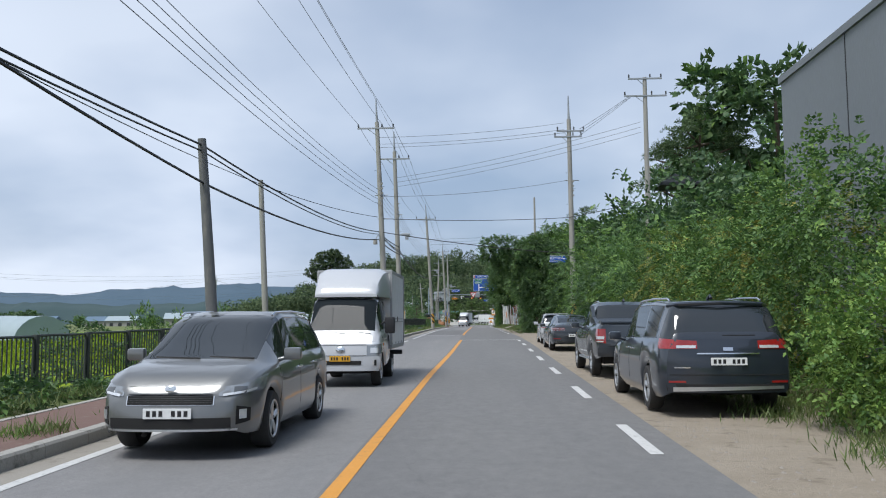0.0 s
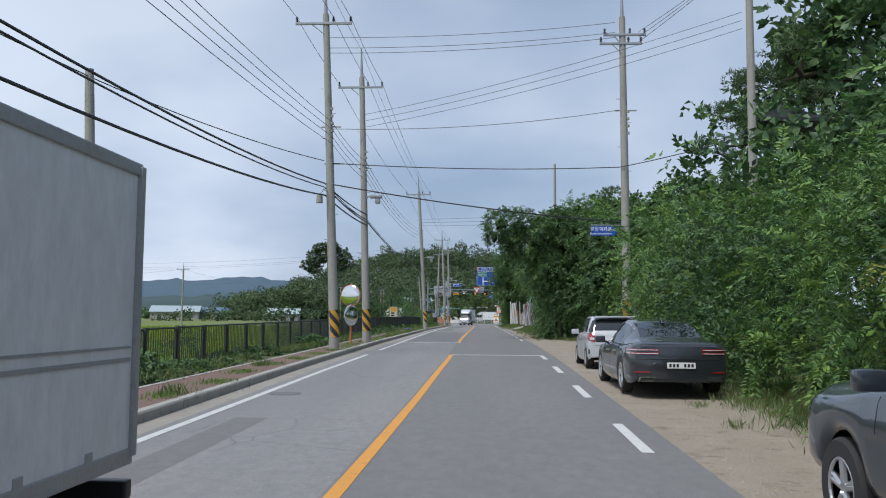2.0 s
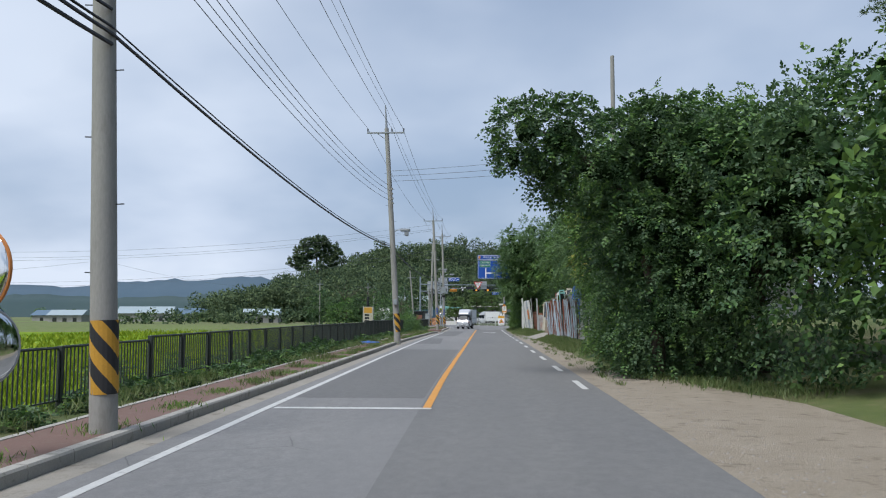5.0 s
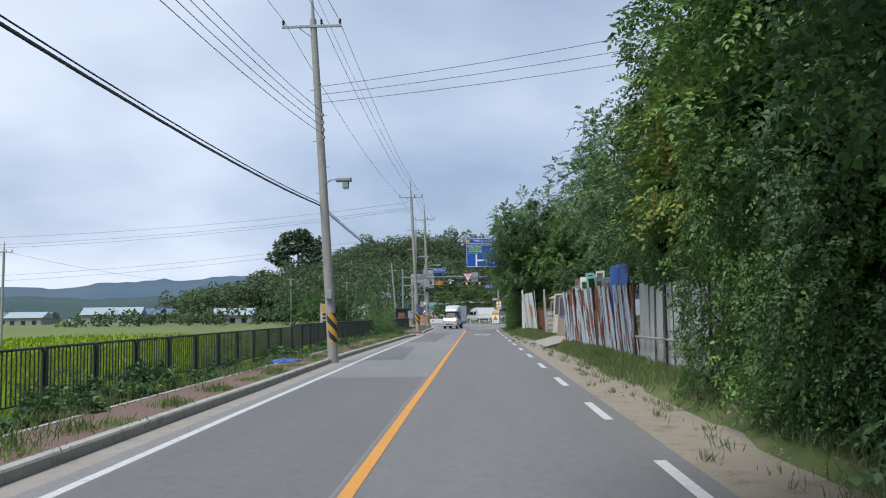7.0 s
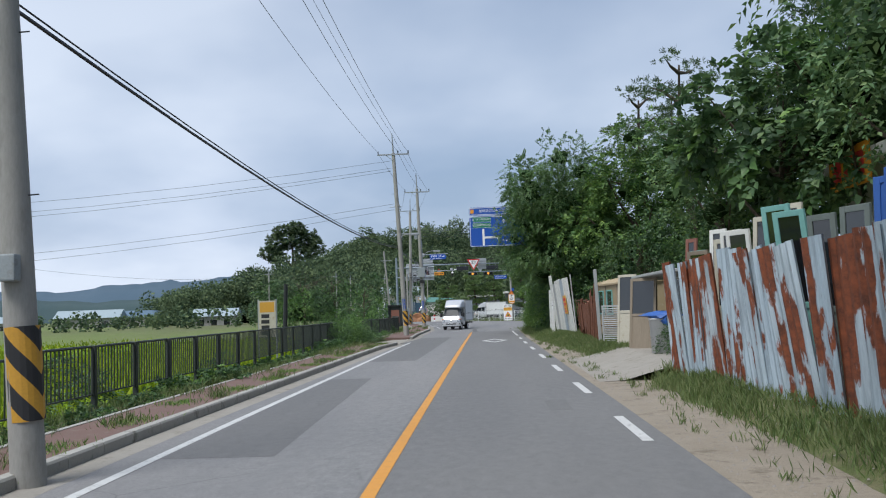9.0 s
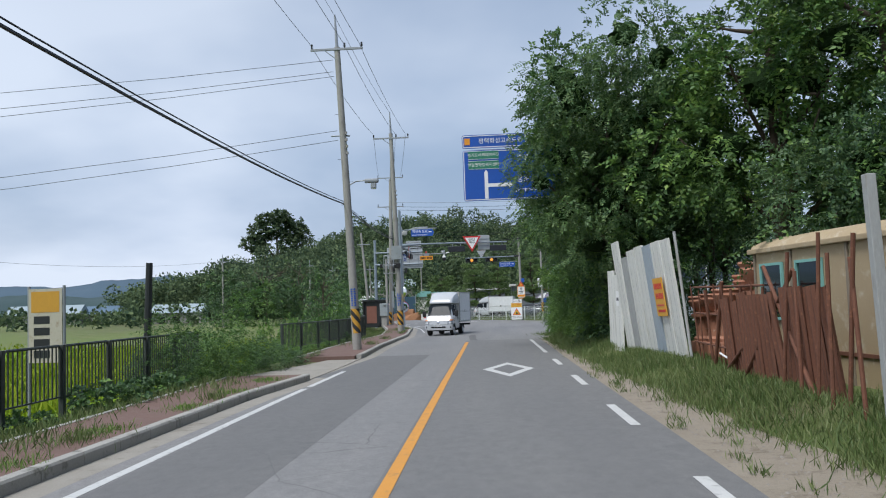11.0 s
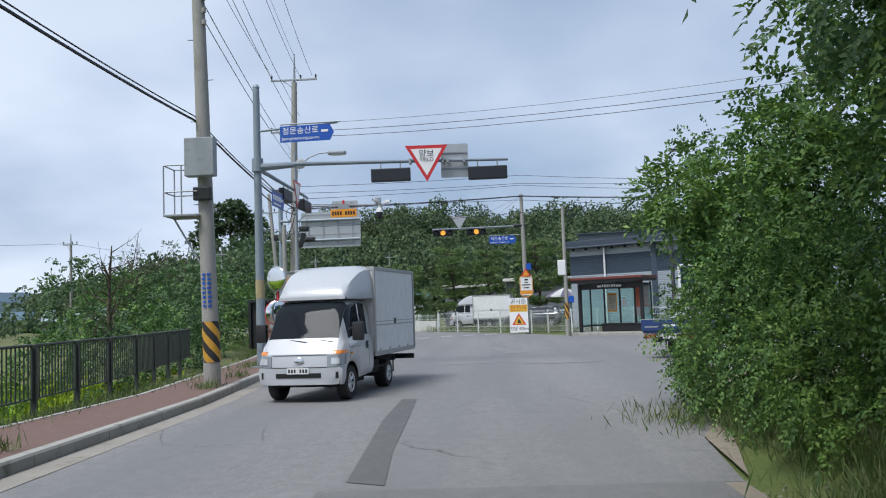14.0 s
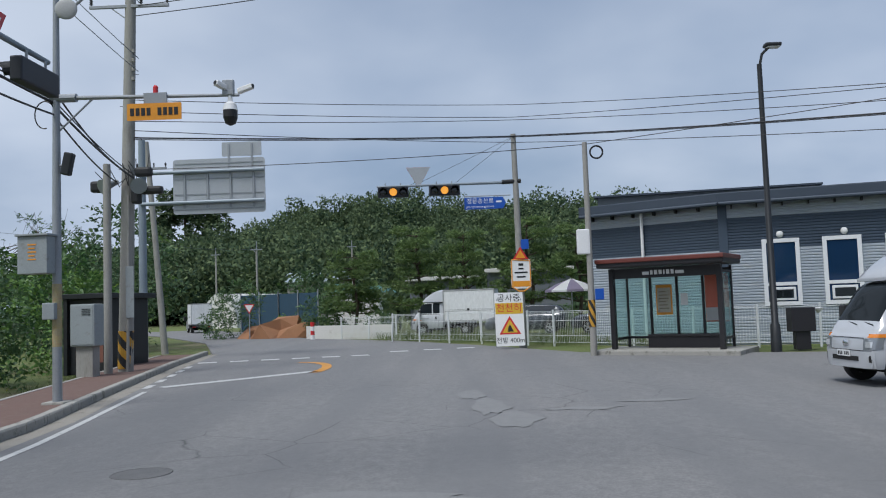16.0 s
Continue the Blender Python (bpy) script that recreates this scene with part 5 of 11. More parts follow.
def wires(name, pts, sag, r, material, label, n=14):
    """One cable hung from point to point."""
    bm = bmesh.new()
    path = []
    for a, b in zip(pts, pts[1:]):
        a, b = Vector(a), Vector(b)
        s = sag * (b - a).length / 40
        for i in range(n):
            t = i / n
            path.append(a.lerp(b, t) - Vector((0, 0, 4 * s * t * (1 - t))))
    path.append(Vector(pts[-1]))
    tube(bm, path, r, 5)
    return tagged(part(name, bm, material), label, "cable")


def street_lamp_arm(parent, p, reach, drop=0.15):
    """A bracket with an old box lantern hung at its end, in the pole's frame."""
    x, y, z = p
    bm = bmesh.new()
    tube(bm, [(x, y, z - 0.1), (x + reach * 0.4, y - 0.1, z + 0.1), (x + reach, y - 0.2, z + 0.12)], 0.028, 8)
    part("lamp_bracket", bm, M_STEEL, parent)
    bm = bmesh.new()
    box(bm, (x + reach - 0.25, y - 0.34, z), (x + reach + 0.32, y - 0.06, z + 0.16), 0.05)
    box(bm, (x + reach + 0.0, y - 0.31, z - 0.24), (x + reach + 0.22, y - 0.09, z + 0.01), 0.03)
    lamp = part("lantern", bm, M_STEEL, parent)
    part("lens", box(bmesh.new(), (x + reach + 0.02, y - 0.29, z - 0.262), (x + reach + 0.2, y - 0.11, z - 0.242), 0.006), M_WHITE, lamp)


pA, _, atA = utility_pole(-5.2, 46.95, 14.35, -0.62, [(12.55, 1.15, 1.0)], (0.75, 1.75), extra_arms=[(8.6, 0.3, 0.45), (7.2, 0.2, 0.5)])
pB, _, atB = utility_pole(-5.12, 54.5, 14.1, -0.45, [(12.2, 1.1, 1.0)], (0.85, 1.85), extra_arms=[(8.4, 0.2, 0.4)])
pC, _, atC = utility_pole(-5.12, 91.0, 14.22, -0.8, [(12.55, 1.15, 1.05)], (1.0, 2.05))
pD, _, atD = utility_pole(-5.78, 138.9, 14.36, -0.6, [(12.85, 1.1, 1.1)], (1.0, 2.0), extra_arms=[(9.2, 0.5, 0.3)])
pE, _, atE = utility_pole(-6.05, 157.6, 14.55, -0.32, [(12.8, 1.15, 1.15)], (0.85, 1.75))
pG, _, atG = utility_pole(-9.55, 181.2, 15.3, 0.35, [(13.9, 1.2, 1.2), (11.2, 1.2, 1.2)], (0.4, 1.5), r0=0.22, r1=0.13)
pR, _, atR = utility_pole(5.75, 48.75, 14.8, -0.1, [(12.6, 0.75, 0.9), (12.25, 0.9, 0.75)], (1.1, 2.2), extra_arms=[(9.6, 0.35, 0.5)])
pR2, _, atR2 = utility_pole(9.7, 45.9, 15.0, 0.0, [(14.9, 0.95, 0.95), (13.9, 1.2, 1.2)], None, sharp=False, z0=0.6)
pP0, _, atP0 = utility_pole(-5.98, 18.6, 5.7, -0.45, (), None, rungs=False, r0=0.15, r1=0.1, sharp=False, label="short plain dark grey concrete pole carrying telephone cables")
for ob in pP0.children:
    ob.data.materials[0] = M_POLE_DARK
pP1, _, atP1 = utility_pole(-9.6, 37.2, 7.9, -0.4, (), None, rungs=False, z0=-0.6, r0=0.16, r1=0.11, sharp=False, label="short plain concrete pole behind the fence")
utility_pole(5.4, 78.5, 13.0, 0, (), None, rungs=False, r0=0.12, r1=0.08, sharp=False, label="bare concrete pole among the trees")
utility_pole(-44.5, 137, 9.2, 0.1, [(8.2, 0.9, 0.9)], None, rungs=False, z0=-0.8, r0=0.14, r1=0.1, label="utility pole standing in the rice fields")
for px, py, ph in ((-33, 205, 9.0), (-26, 222, 9.0), (-20, 240, 9.0), (-30, 260, 10), (-14, 268, 11)):
    utility_pole(px, py, ph, 0.0, [(ph - 0.9, 0.6, 0.6)], None, rungs=False, z0=-0.4, r0=0.13, r1=0.09, label="distant utility pole before the wooded hill")
for ob, p, reach in ((pB, atB(6.95), 0.55), (pC, atC(6.75), 0.75), (pD, atD(7.15), 1.05)):
    street_lamp_arm(ob, p, reach)


def wpt(ob, at, z, dx=0.0, dy=-0.1):
    return Vector(ob.location) + at(z) + Vector((dx, dy, 0))


BACK = Vector((-6.6, -14, 0.0))
# high voltage, three phases
for i, (dx, zz) in enumerate(((-1.1, 12.85), (0.3, 12.85), (0.95, 12.85))):
    pts = [BACK + Vector((dx, 0, 12.9)), wpt(pA, atA, zz - 0.05, dx), wpt(pB, atB, zz - 0.4, dx), wpt(pC, atC, zz, dx), wpt(pD, atD, zz + 0.25, dx), wpt(pE, atE, zz + 0.2, dx), wpt(pG, atG, 14.1, dx)]
    wires("power_line", pts, 0.55, 0.011, M_WIRE, "thin grey high voltage line between the poles")
pts = [BACK + Vector((0, 0, 14.6)), wpt(pA, atA, 14.3, 0), wpt(pB, atB, 14.05, 0), wpt(pC, atC, 14.2, 0), wpt(pD, atD, 14.3, 0), wpt(pE, atE, 14.5, 0), wpt(pG, atG, 15.2, 0)]
wires("earth_line", pts, 0.45, 0.009, M_WIRE, "thin earth line from pole top to pole top")
# low voltage
for i in range(4):
    z = 8.75 - 0.28 * i
    pts = [BACK + Vector((0.1, 0, z + 0.3)), wpt(pA, atA, z, 0.15), wpt(pB, atB, z - 0.1, 0.15), wpt(pC, atC, z + 0.6, 0.15)]
    wires("low_voltage_line", pts, 0.75, 0.010, M_WIRE, "thin low voltage line below the crossarms")
# telephone cables
for zk, z0, za, zb, r in ((5.6, 5.55, 6.45, 6.2, 0.026), (5.45, 5.4, 6.3, 5.95, 0.02), (7.5, 4.6, 6.0, 5.7, 0.03)):
    pts = [Vector((-6.9, -14, zk)), wpt(pP0, atP0, z0, 0, 0), wpt(pA, atA, za, -0.2), wpt(pB, atB, zb, 0.15)]
    wires("telephone_cable", pts, 0.6, r, M_CABLE, "thick black telephone cable bundle")
wires("telephone_cable", [Vector((-10.8, -14, 8.3)), wpt(pP1, atP1, 7.7, 0, 0), wpt(pA, atA, 7.3, -0.2)], 0.7, 0.016, M_CABLE, "black telephone cable to the short pole")
for dz, r in ((0, 0.028), (0.1, 0.014)):
    pts = [wpt(pA, atA, 5.95 + dz, 0.18), wpt(pB, atB, 5.85 + dz, 0.15), wpt(pC, atC, 5.95 + dz, -0.18), wpt(pD, atD, 6.35 + dz, -0.18), wpt(pE, atE, 6.3 + dz, -0.16), Vector((-7.5, 172.65, 6.15 + dz)), wpt(pG, atG, 6.0 + dz, 0.2)]
    wires("telephone_cable", pts, 0.5, r, M_CABLE, "sagging black telephone cable along the poles")
for zA, zR, ra in ((12.0, 13.1, 0.011), (11.6, 12.7, 0.011), (11.4, 12.5, 0.011)):
    wires("crossing_line", [wpt(pA, atA, zA, 0.1), wpt(pR, atR, zR, -0.3)], 0.6, ra, M_WIRE, "thin line crossing above the road")
for zB, zR in ((10.9, 12.4), (10.6, 12.1), (10.3, 11.8)):
    wires("crossing_line", [wpt(pB, atB, zB, 0.1), wpt(pR2, atR2, zR, -0.3)], 0.6, 0.011, M_WIRE, "thin line crossing above the road")
wires("crossing_line", [wpt(pA, atA, 8.5, 0.1), wpt(pR, atR, 9.6, -0.2)], 0.9, 0.012, M_WIRE, "thin line crossing above the road")
wires("crossing_cable", [wpt(pA, atA, 7.2, 0.1), wpt(pR, atR, 7.35, -0.2), wpt(pR2, atR2, 8.0, 0)], 0.5, 0.018, M_CABLE, "black cable crossing above the road")
wires("crossing_cable", [wpt(pA, atA, 6.4, 0.1), wpt(pR, atR, 5.2, -0.2)], 0.5, 0.024, M_CABLE, "black cable crossing above the road")
for zR, z2 in ((12.7, 13.95), (12.5, 13.9), (12.3, 13.85)):
    wires("crossing_line", [wpt(pR, atR, zR, 0.6), wpt(pR2, atR2, z2, -0.8)], 0.3, 0.011, M_WIRE, "thin line to the pole in the trees")
for i in range(3):
    wires("field_line", [wpt(pC, atC, 10.3 - 0.3 * i, 0.2), Vector((24, 76 + i, 11.5 - 0.3 * i))], 0.8, 0.011, M_WIRE, "thin line over the road into the trees")
for i, z in enumerate((12.4, 11.9, 11.7, 9.4, 9.0)):
    wires("field_line", [wpt(pD, atD, z, -0.2), Vector((-95, 112 + 3 * i, z - 1.6))], 1.4, 0.011, M_WIRE, "thin line running out over the fields")
wires("field_line", [Vector((-44.4, 137, 8.3)), Vector((-130, 128, 8.0))], 1.2, 0.012, M_WIRE, "thin line over the fields")
wires("field_line", [Vector((-44.4, 137, 8.3)), Vector((-33, 205, 8.2)), Vector((-26, 222, 8.2)), Vector((-20, 240, 8.2))], 1.0, 0.012, M_WIRE, "thin line over the fields")

# transformer can on A
bm = bmesh.new()
rod(bm, (-0.62, -0.25, 5.45), (-0.62, -0.25, 5.72), 0.13, 0.11, 12)
tube(bm, [(-0.62, -0.25, 5.72), (-0.5, -0.2, 5.95), (-0.25, -0.1, 5.9)], 0.02, 6)
part("cable_joint", bm, M_POLE, pA)

# convex mirrors
def mirror_material():
    k = Nodes("mirror_silver")
    k.base((0.75, 0.77, 0.78))
    k.p.inputs["Metallic"].default_value, k.p.inputs["Roughness"].default_value = 1.0, 0.06
    return k.m


M_MIRROR = mirror_material()
M_MIRROR_BACK = surface("mirror_back_grey", (0.45, 0.45, 0.44), (0.36, 0.36, 0.36), 5, 0.5, bump=0.05)


def dish(bm, r, depth, m, n=28, k=5):
    rings = []
    for j in range(k + 1):
        a = j / k
        rr, z = r * math.sin(a * math.pi / 2 * 0.98), depth * (1 - a * a)
        if j == 0:
            rings.append([bm.verts.new(m @ Vector((0, 0, depth)))])
        else:
            rings.append([bm.verts.new(m @ Vector((rr * math.cos(2 * math.pi * i / n), rr * math.sin(2 * math.pi * i / n), z))) for i in range(n)])
    for i in range(n):
        bm.faces.new((rings[0][0], rings[1][i], rings[1][(i + 1) % n]))
    for u, v in zip(rings[1:], rings[2:]):
        for i in range(n):
            bm.faces.new((u[i], v[i], v[(i + 1) % n], u[(i + 1) % n]))
    return bm


def convex_mirror(x, y, post_col, heads, tall, label):
    ob = thing("traffic_mirror", (x, y, gz(y) + 0.13), label, "mirror")
    part("post", rod(bmesh.new(), (0, 0, -0.3), (0, 0, tall), 0.045, n=12), post_col, ob)
    for z, r, yaw, rim in heads:
        m = pose(0, -0.08 if abs(yaw) < 90 else 0.08, z, 90, 0, yaw)
        head = smooth(part("mirror_dish", dish(bmesh.new(), r, 0.07, m @ Matrix.Translation((0, 0, 0.03))), M_MIRROR, ob), 70)
        part("mirror_back", dish(bmesh.new(), r, -0.05, m @ Matrix.Translation((0, 0, 0.0))), M_MIRROR_BACK, head)
        bm = bmesh.new()
        ring = [m @ Vector((r * math.cos(2 * math.pi * i / 32), r * math.sin(2 * math.pi * i / 32), 0.02)) for i in range(33)]
        tube(bm, ring, 0.022, 6)
        part("rim", bm, rim, head)
    return ob


M_ORANGE_PAINT = surface("orange_paint", (0.55, 0.20, 0.04), (0.42, 0.15, 0.04), 6, 0.5, bump=0.05)
convex_mirror(-5.5, 52.3, M_ORANGE_PAINT, ((2.1, 0.46, -20, M_ORANGE_PAINT), (1.25, 0.44, 60, M_MIRROR_BACK)), 2.35, "round convex traffic mirrors on an orange post")
convex_mirror(-6.9, 167.2, M_RED, ((2.75, 0.42, -30, M_STEEL), (1.6, 0.42, 15, M_RED)), 3.1, "two convex traffic mirrors on a red post")

# ---- field fence ----


def fence_x(y):
    return along(y, (0, -7.9), (30, -7.85), (48, -7.6), (60, -7.6), (85, -7.7), (98, -7.8), (124, -8.3), (128, -8.5)) if y < 132 else along(y, (137.7, -8.6), (142, -7.95), (148, -7.75), (154, -8.0), (160, -8.7), (168, -10.2))


def fence_panel_mesh():
    """Frame rails and bars of one 2 m panel, starting at the origin and running along +y."""
    bm = bmesh.new()
    tube(bm, [(0, 0.07, 0.1), (0, 0.07, 1.02), (0, 0.13, 1.08), (0, 1.87, 1.08), (0, 1.93, 1.02), (0, 1.93, 0.1)], 0.027, 6)
    tube(bm, [(0, 0.07, 0.14), (0, 1.93, 0.14)], 0.018, 5)
    return bm


def field_fence(y0, y1, name, dz):
    holder = thing(name, (0, 0, 0), "dark green steel railing fence overgrown by creepers", "fence")
    frame_me, bar_me, post_me = None, None, None
    y = y0
    while y < y1 - 0.5:
        e = min(y + 2.0, y1)
        a = Vector((fence_x(y), y, gz(y) + dz))
        b = Vector((fence_x(e), e, gz(e) + dz))
        ang = math.atan2(-(b.x - a.x), b.y - a.y)
        m = Matrix.Translation(a) @ Matrix.Rotation(ang, 4, "Z")
        if frame_me is None:
            f = part("panel_frame", fence_panel_mesh(), M_FENCE, holder)
            bm = bmesh.new()
            box(bm, (-0.05, -0.05, -0.45), (0.05, 0.05, 1.1), 0.012)
            p = part("post", bm, M_FENCE, holder)
            bars = [part("bar", rod(bmesh.new(), (0, 0, 0.14), (0, 0, 1.08), 0.015, n=5), M_FENCE, holder)]
            frame_me, post_me, bar_me = f.data, p.data, bars[0].data
        else:
            f, p = new("panel_frame", frame_me), new("post", post_me)
            bars = [new("bar", bar_me)]
            f.parent = p.parent = bars[0].parent = holder
        while len(bars) < 12:
            q = new("bar", bar_me)
            q.parent = holder
            bars.append(q)
        f.matrix_basis, p.matrix_basis = m, m
        for i, q in enumerate(bars):
            q.matrix_basis = m @ Matrix.Translation((0, 0.21 + i * 0.1436, 0))
        y = e
    return holder


field_fence(2, 32, "field_fence", 0.12)
field_fence(32, 62, "field_fence", 0.05)
field_fence(62, 96, "field_fence", 0.13)
field_fence(96, 128, "field_fence", 0.22)
field_fence(137.7, 168, "field_fence", 0.2)

# ---- signs by the road ----
M_LETTER = plain("sign_white_letters", (0.82, 0.82, 0.82), 0.5)


def lathe(bm, prof, n=20, m=None):
    rings = [[bm.verts.new(((m or Matrix()) @ Vector((r * math.cos(2 * math.pi * i / n), r * math.sin(2 * math.pi * i / n), z)))) for i in range(n)] for r, z in prof]
    for u, v in zip(rings, rings[1:]):
        for i in range(n):
            bm.faces.new((u[i], u[(i + 1) % n], v[(i + 1) % n], v[i]))
    bm.faces.new(rings[0][::-1])
    bm.faces.new(rings[-1])
    return bm


def plate(bm, w, h, t=0.02, r=0.06):
    """A rounded plate standing in the x-z plane, face towards -y."""
    pts = []
    for cx, cz, a0 in ((w / 2 - r, h / 2 - r, 0), (-w / 2 + r, h / 2 - r, 90), (-w / 2 + r, -h / 2 + r, 180), (w / 2 - r, -h / 2 + r, 270)):
        for i in range(4):
            a = radians(a0 + 30 * i)
            pts.append((cx + r * math.cos(a), cz + r * math.sin(a)))
    return slab(bm, pts, 0, t, Matrix.Rotation(radians(90), 4, "X"))


def bars(parent, spots, material, name="lettering"):
    """Plain bars that stand for writing: (x, z, w, h) on a face at y = -0.021."""
    for x, z, w, h in spots:
        part(name, box(bmesh.new(), (x - w / 2, -0.026, z - h / 2), (x + w / 2, -0.0205, z + h / 2)), material, parent)


def street_sign(x, y, z, rz, label, w=1.2, h=0.36, text="", roman=""):
    ob = thing("street_name_sign", (x, y, z), label, "sign", "street name signs", rz)
    bm = bmesh.new()
    slab(bm, [(-w / 2, -h / 2), (w / 2 - 0.12, -h / 2), (w / 2, 0), (w / 2 - 0.12, h / 2), (-w / 2, h / 2)], 0, 0.02, Matrix.Rotation(radians(90), 4, "X"))
    panel = part("panel", bm, M_BLUE_SIGN, ob)
    if text:
        letters(text, h * 0.5, M_LETTER, panel, pose(-0.12 * w, -0.023, h * 0.17, 90, 0, 0))
        letters(roman, h * 0.28, M_LETTER, panel, pose(-0.12 * w, -0.023, -h * 0.28, 90, 0, 0))
    else:
        bars(panel, [(-0.1 * w + (i - 2) * 0.15 * w, h * 0.12, 0.11 * w, h * 0.34) for i in range(5)] + [(-0.1 * w, -h * 0.3, 0.62 * w, h * 0.13)], M_LETTER)
    bars(panel, [(w * 0.33, h * 0.1, 0.13 * w, h * 0.14)], M_LETTER)
    part("hanger", rod(bmesh.new(), (-w * 0.5, 0.01, h * 0.62), (w * 0.62, 0.01, h * 0.62), 0.02), M_STEEL, ob)
    for s in (-0.3, 0.3):
        part("clamp", box(bmesh.new(), (s * w - 0.03, 0.0, h * 0.45), (s * w + 0.03, 0.03, h * 0.66)), M_STEEL, ob)
    return ob


street_sign(4.85, 48.45, 4.84, 4, "blue arrow shaped street name sign on the utility pole", 1.0, 0.36, "정문회화로", "Jeongmunhoehwa-ro")

# overhead direction sign
def direction_sign():
    ob = thing("direction_sign", (1.0, 138.2, 0.2), "large blue overhead direction sign half hidden by trees", "road sign")
    part("post", rod(bmesh.new(), (4.9, 0.35, -0.4), (4.9, 0.35, 8.9), 0.15, 0.12, 16), M_STEEL, ob)
    for z in (6.5, 8.0):
        part("arm", rod(bmesh.new(), (-1.6, 0.2, z), (4.9, 0.35, z), 0.07), M_STEEL, ob)
    for nm, w, h, cx, cz in (("panel", 4.1, 2.05, -0.14, 6.98), ("top_panel", 2.6, 0.55, -0.9, 8.36)):
        bm = plate(bmesh.new(), w, h, 0.03, 0.09)
        p = part(nm, bm, M_BLUE_SIGN, ob)
        p.location = (cx, 0, cz)
        bm = bmesh.new()
        for x0, x1, z0, z1 in ((-w / 2 + 0.05, w / 2 - 0.05, h / 2 - 0.06, h / 2 - 0.03), (-w / 2 + 0.05, w / 2 - 0.05, -h / 2 + 0.03, -h / 2 + 0.06), (-w / 2 + 0.03, -w / 2 + 0.06, -h / 2 + 0.05, h / 2 - 0.05), (w / 2 - 0.06, w / 2 - 0.03, -h / 2 + 0.05, h / 2 - 0.05)):
            box(bm, (x0, -0.036, z0), (x1, -0.0305, z1))
        part("border", bm, M_LETTER, p)
        if nm == "panel":
            for cz2, txt in ((0.82, "경기도사격테마파크"), (0.42, "양감면행정복지센터")):
                g = part("green_panel", box(bmesh.new(), (-1.83, -0.038, cz2 - 0.17), (-0.6, -0.031, cz2 + 0.17)), M_GREEN_SIGN, p)
                letters(txt, 0.155, M_LETTER, g, pose(-1.215, -0.041, cz2, 90, 0, 0))
                bm = bmesh.new()
                for z in (cz2 - 0.165, cz2 + 0.155):
                    box(bm, (-1.83, -0.042, z), (-0.6, -0.0385, z + 0.012))
                part("border", bm, M_LETTER, g)
            bm = bmesh.new()
            box(bm, (-1.2, -0.04, -0.95), (-1.06, -0.031, 0.12))
            slab(bm, [(-1.06, -0.48), (-0.22, -0.48), (-0.22, -0.56), (-0.06, -0.41), (-0.22, -0.26), (-0.22, -0.34), (-1.06, -0.34)], 0.031, 0.04, Matrix.Rotation(radians(90), 4, "X"))
            slab(bm, [(-1.2, 0.12), (-1.06, 0.12), (-1.13, 0.22)], 0.031, 0.04, Matrix.Rotation(radians(90), 4, "X"))
            part("arrow", bm, M_LETTER, p)
            letters("정문송산", 0.3, M_LETTER, p, pose(0.62, -0.036, -0.22, 90, 0, 0))
            letters("Jeongmunsongsan", 0.2, M_LETTER, p, pose(0.75, -0.036, -0.62, 90, 0, 0))
            letters("수원", 0.3, M_LETTER, p, pose(0.4, -0.036, 0.65, 90, 0, 0))
        else:
            letters("평택화성고속도로", 0.24, M_LETTER, p, pose(0.25, -0.036, 0, 90, 0, 0))
            part("shield", box(bmesh.new(), (-1.2, -0.04, -0.13), (-0.98, -0.031, 0.14), 0.003), M_ORANGE, p)


direction_sign()

# ---- rusty scrap-yard fence ----


def rusty(name):
    k = Nodes(name)
    info = k.n.new("ShaderNodeObjectInfo").outputs["Random"]
    far = k.n.new("ShaderNodeVectorMath")
    far.operation = "SCALE"
    far.inputs[0].default_value = (31.0, 17.0, 9.0)
    k.l.new(info, far.inputs["Scale"])
    moved = k.n.new("ShaderNodeVectorMath")
    moved.operation = "ADD"
    k.l.new(k.tc, moved.inputs[0])
    k.l.new(far.outputs[0], moved.inputs[1])
    k.tc = moved.outputs[0]
    rust = k.noise(1.5, 7, 0.62, (1.0, 1.0, 0.3))
    fac = k.ramp(rust, (0.53, (0, 0, 0)), (0.555, (1, 1, 1)))
    oi = k.n.new("ShaderNodeObjectInfo").outputs["Random"]
    tint = k.ramp(oi, (0.0, (0.36, 0.44, 0.50)), (0.5, (0.44, 0.52, 0.57)), (1.0, (0.40, 0.45, 0.48)))
    dirt = k.ramp(k.noise(5, 6, 0.7, (1, 1, 0.12)), (0.35, (0.55, 0.55, 0.55)), (0.6, (1, 1, 1)))
    steel = k.mix(1.0, tint, dirt, "MULTIPLY")
    more = k.n.new("ShaderNodeMath")
    more.operation = "GREATER_THAN"
    k.l.new(oi, more.inputs[0])
    more.inputs[1].default_value = 0.7
    wide = k.ramp(rust, (0.43, (0, 0, 0)), (0.46, (1, 1, 1)))
    f2 = k.mix(more.outputs[0], fac, wide)
    col = k.mix(f2, steel, k.ramp(k.noise(7, 5, 0.7), (0.3, (0.075, 0.026, 0.014)), (0.7, (0.25, 0.068, 0.024))))
    k.base(col)
    k.p.inputs["Roughness"].default_value, k.p.inputs["Metallic"].default_value = 0.75, 0.15
    k.bump(k.noise(30, 4), 0.2, 0.004)
    return k.m


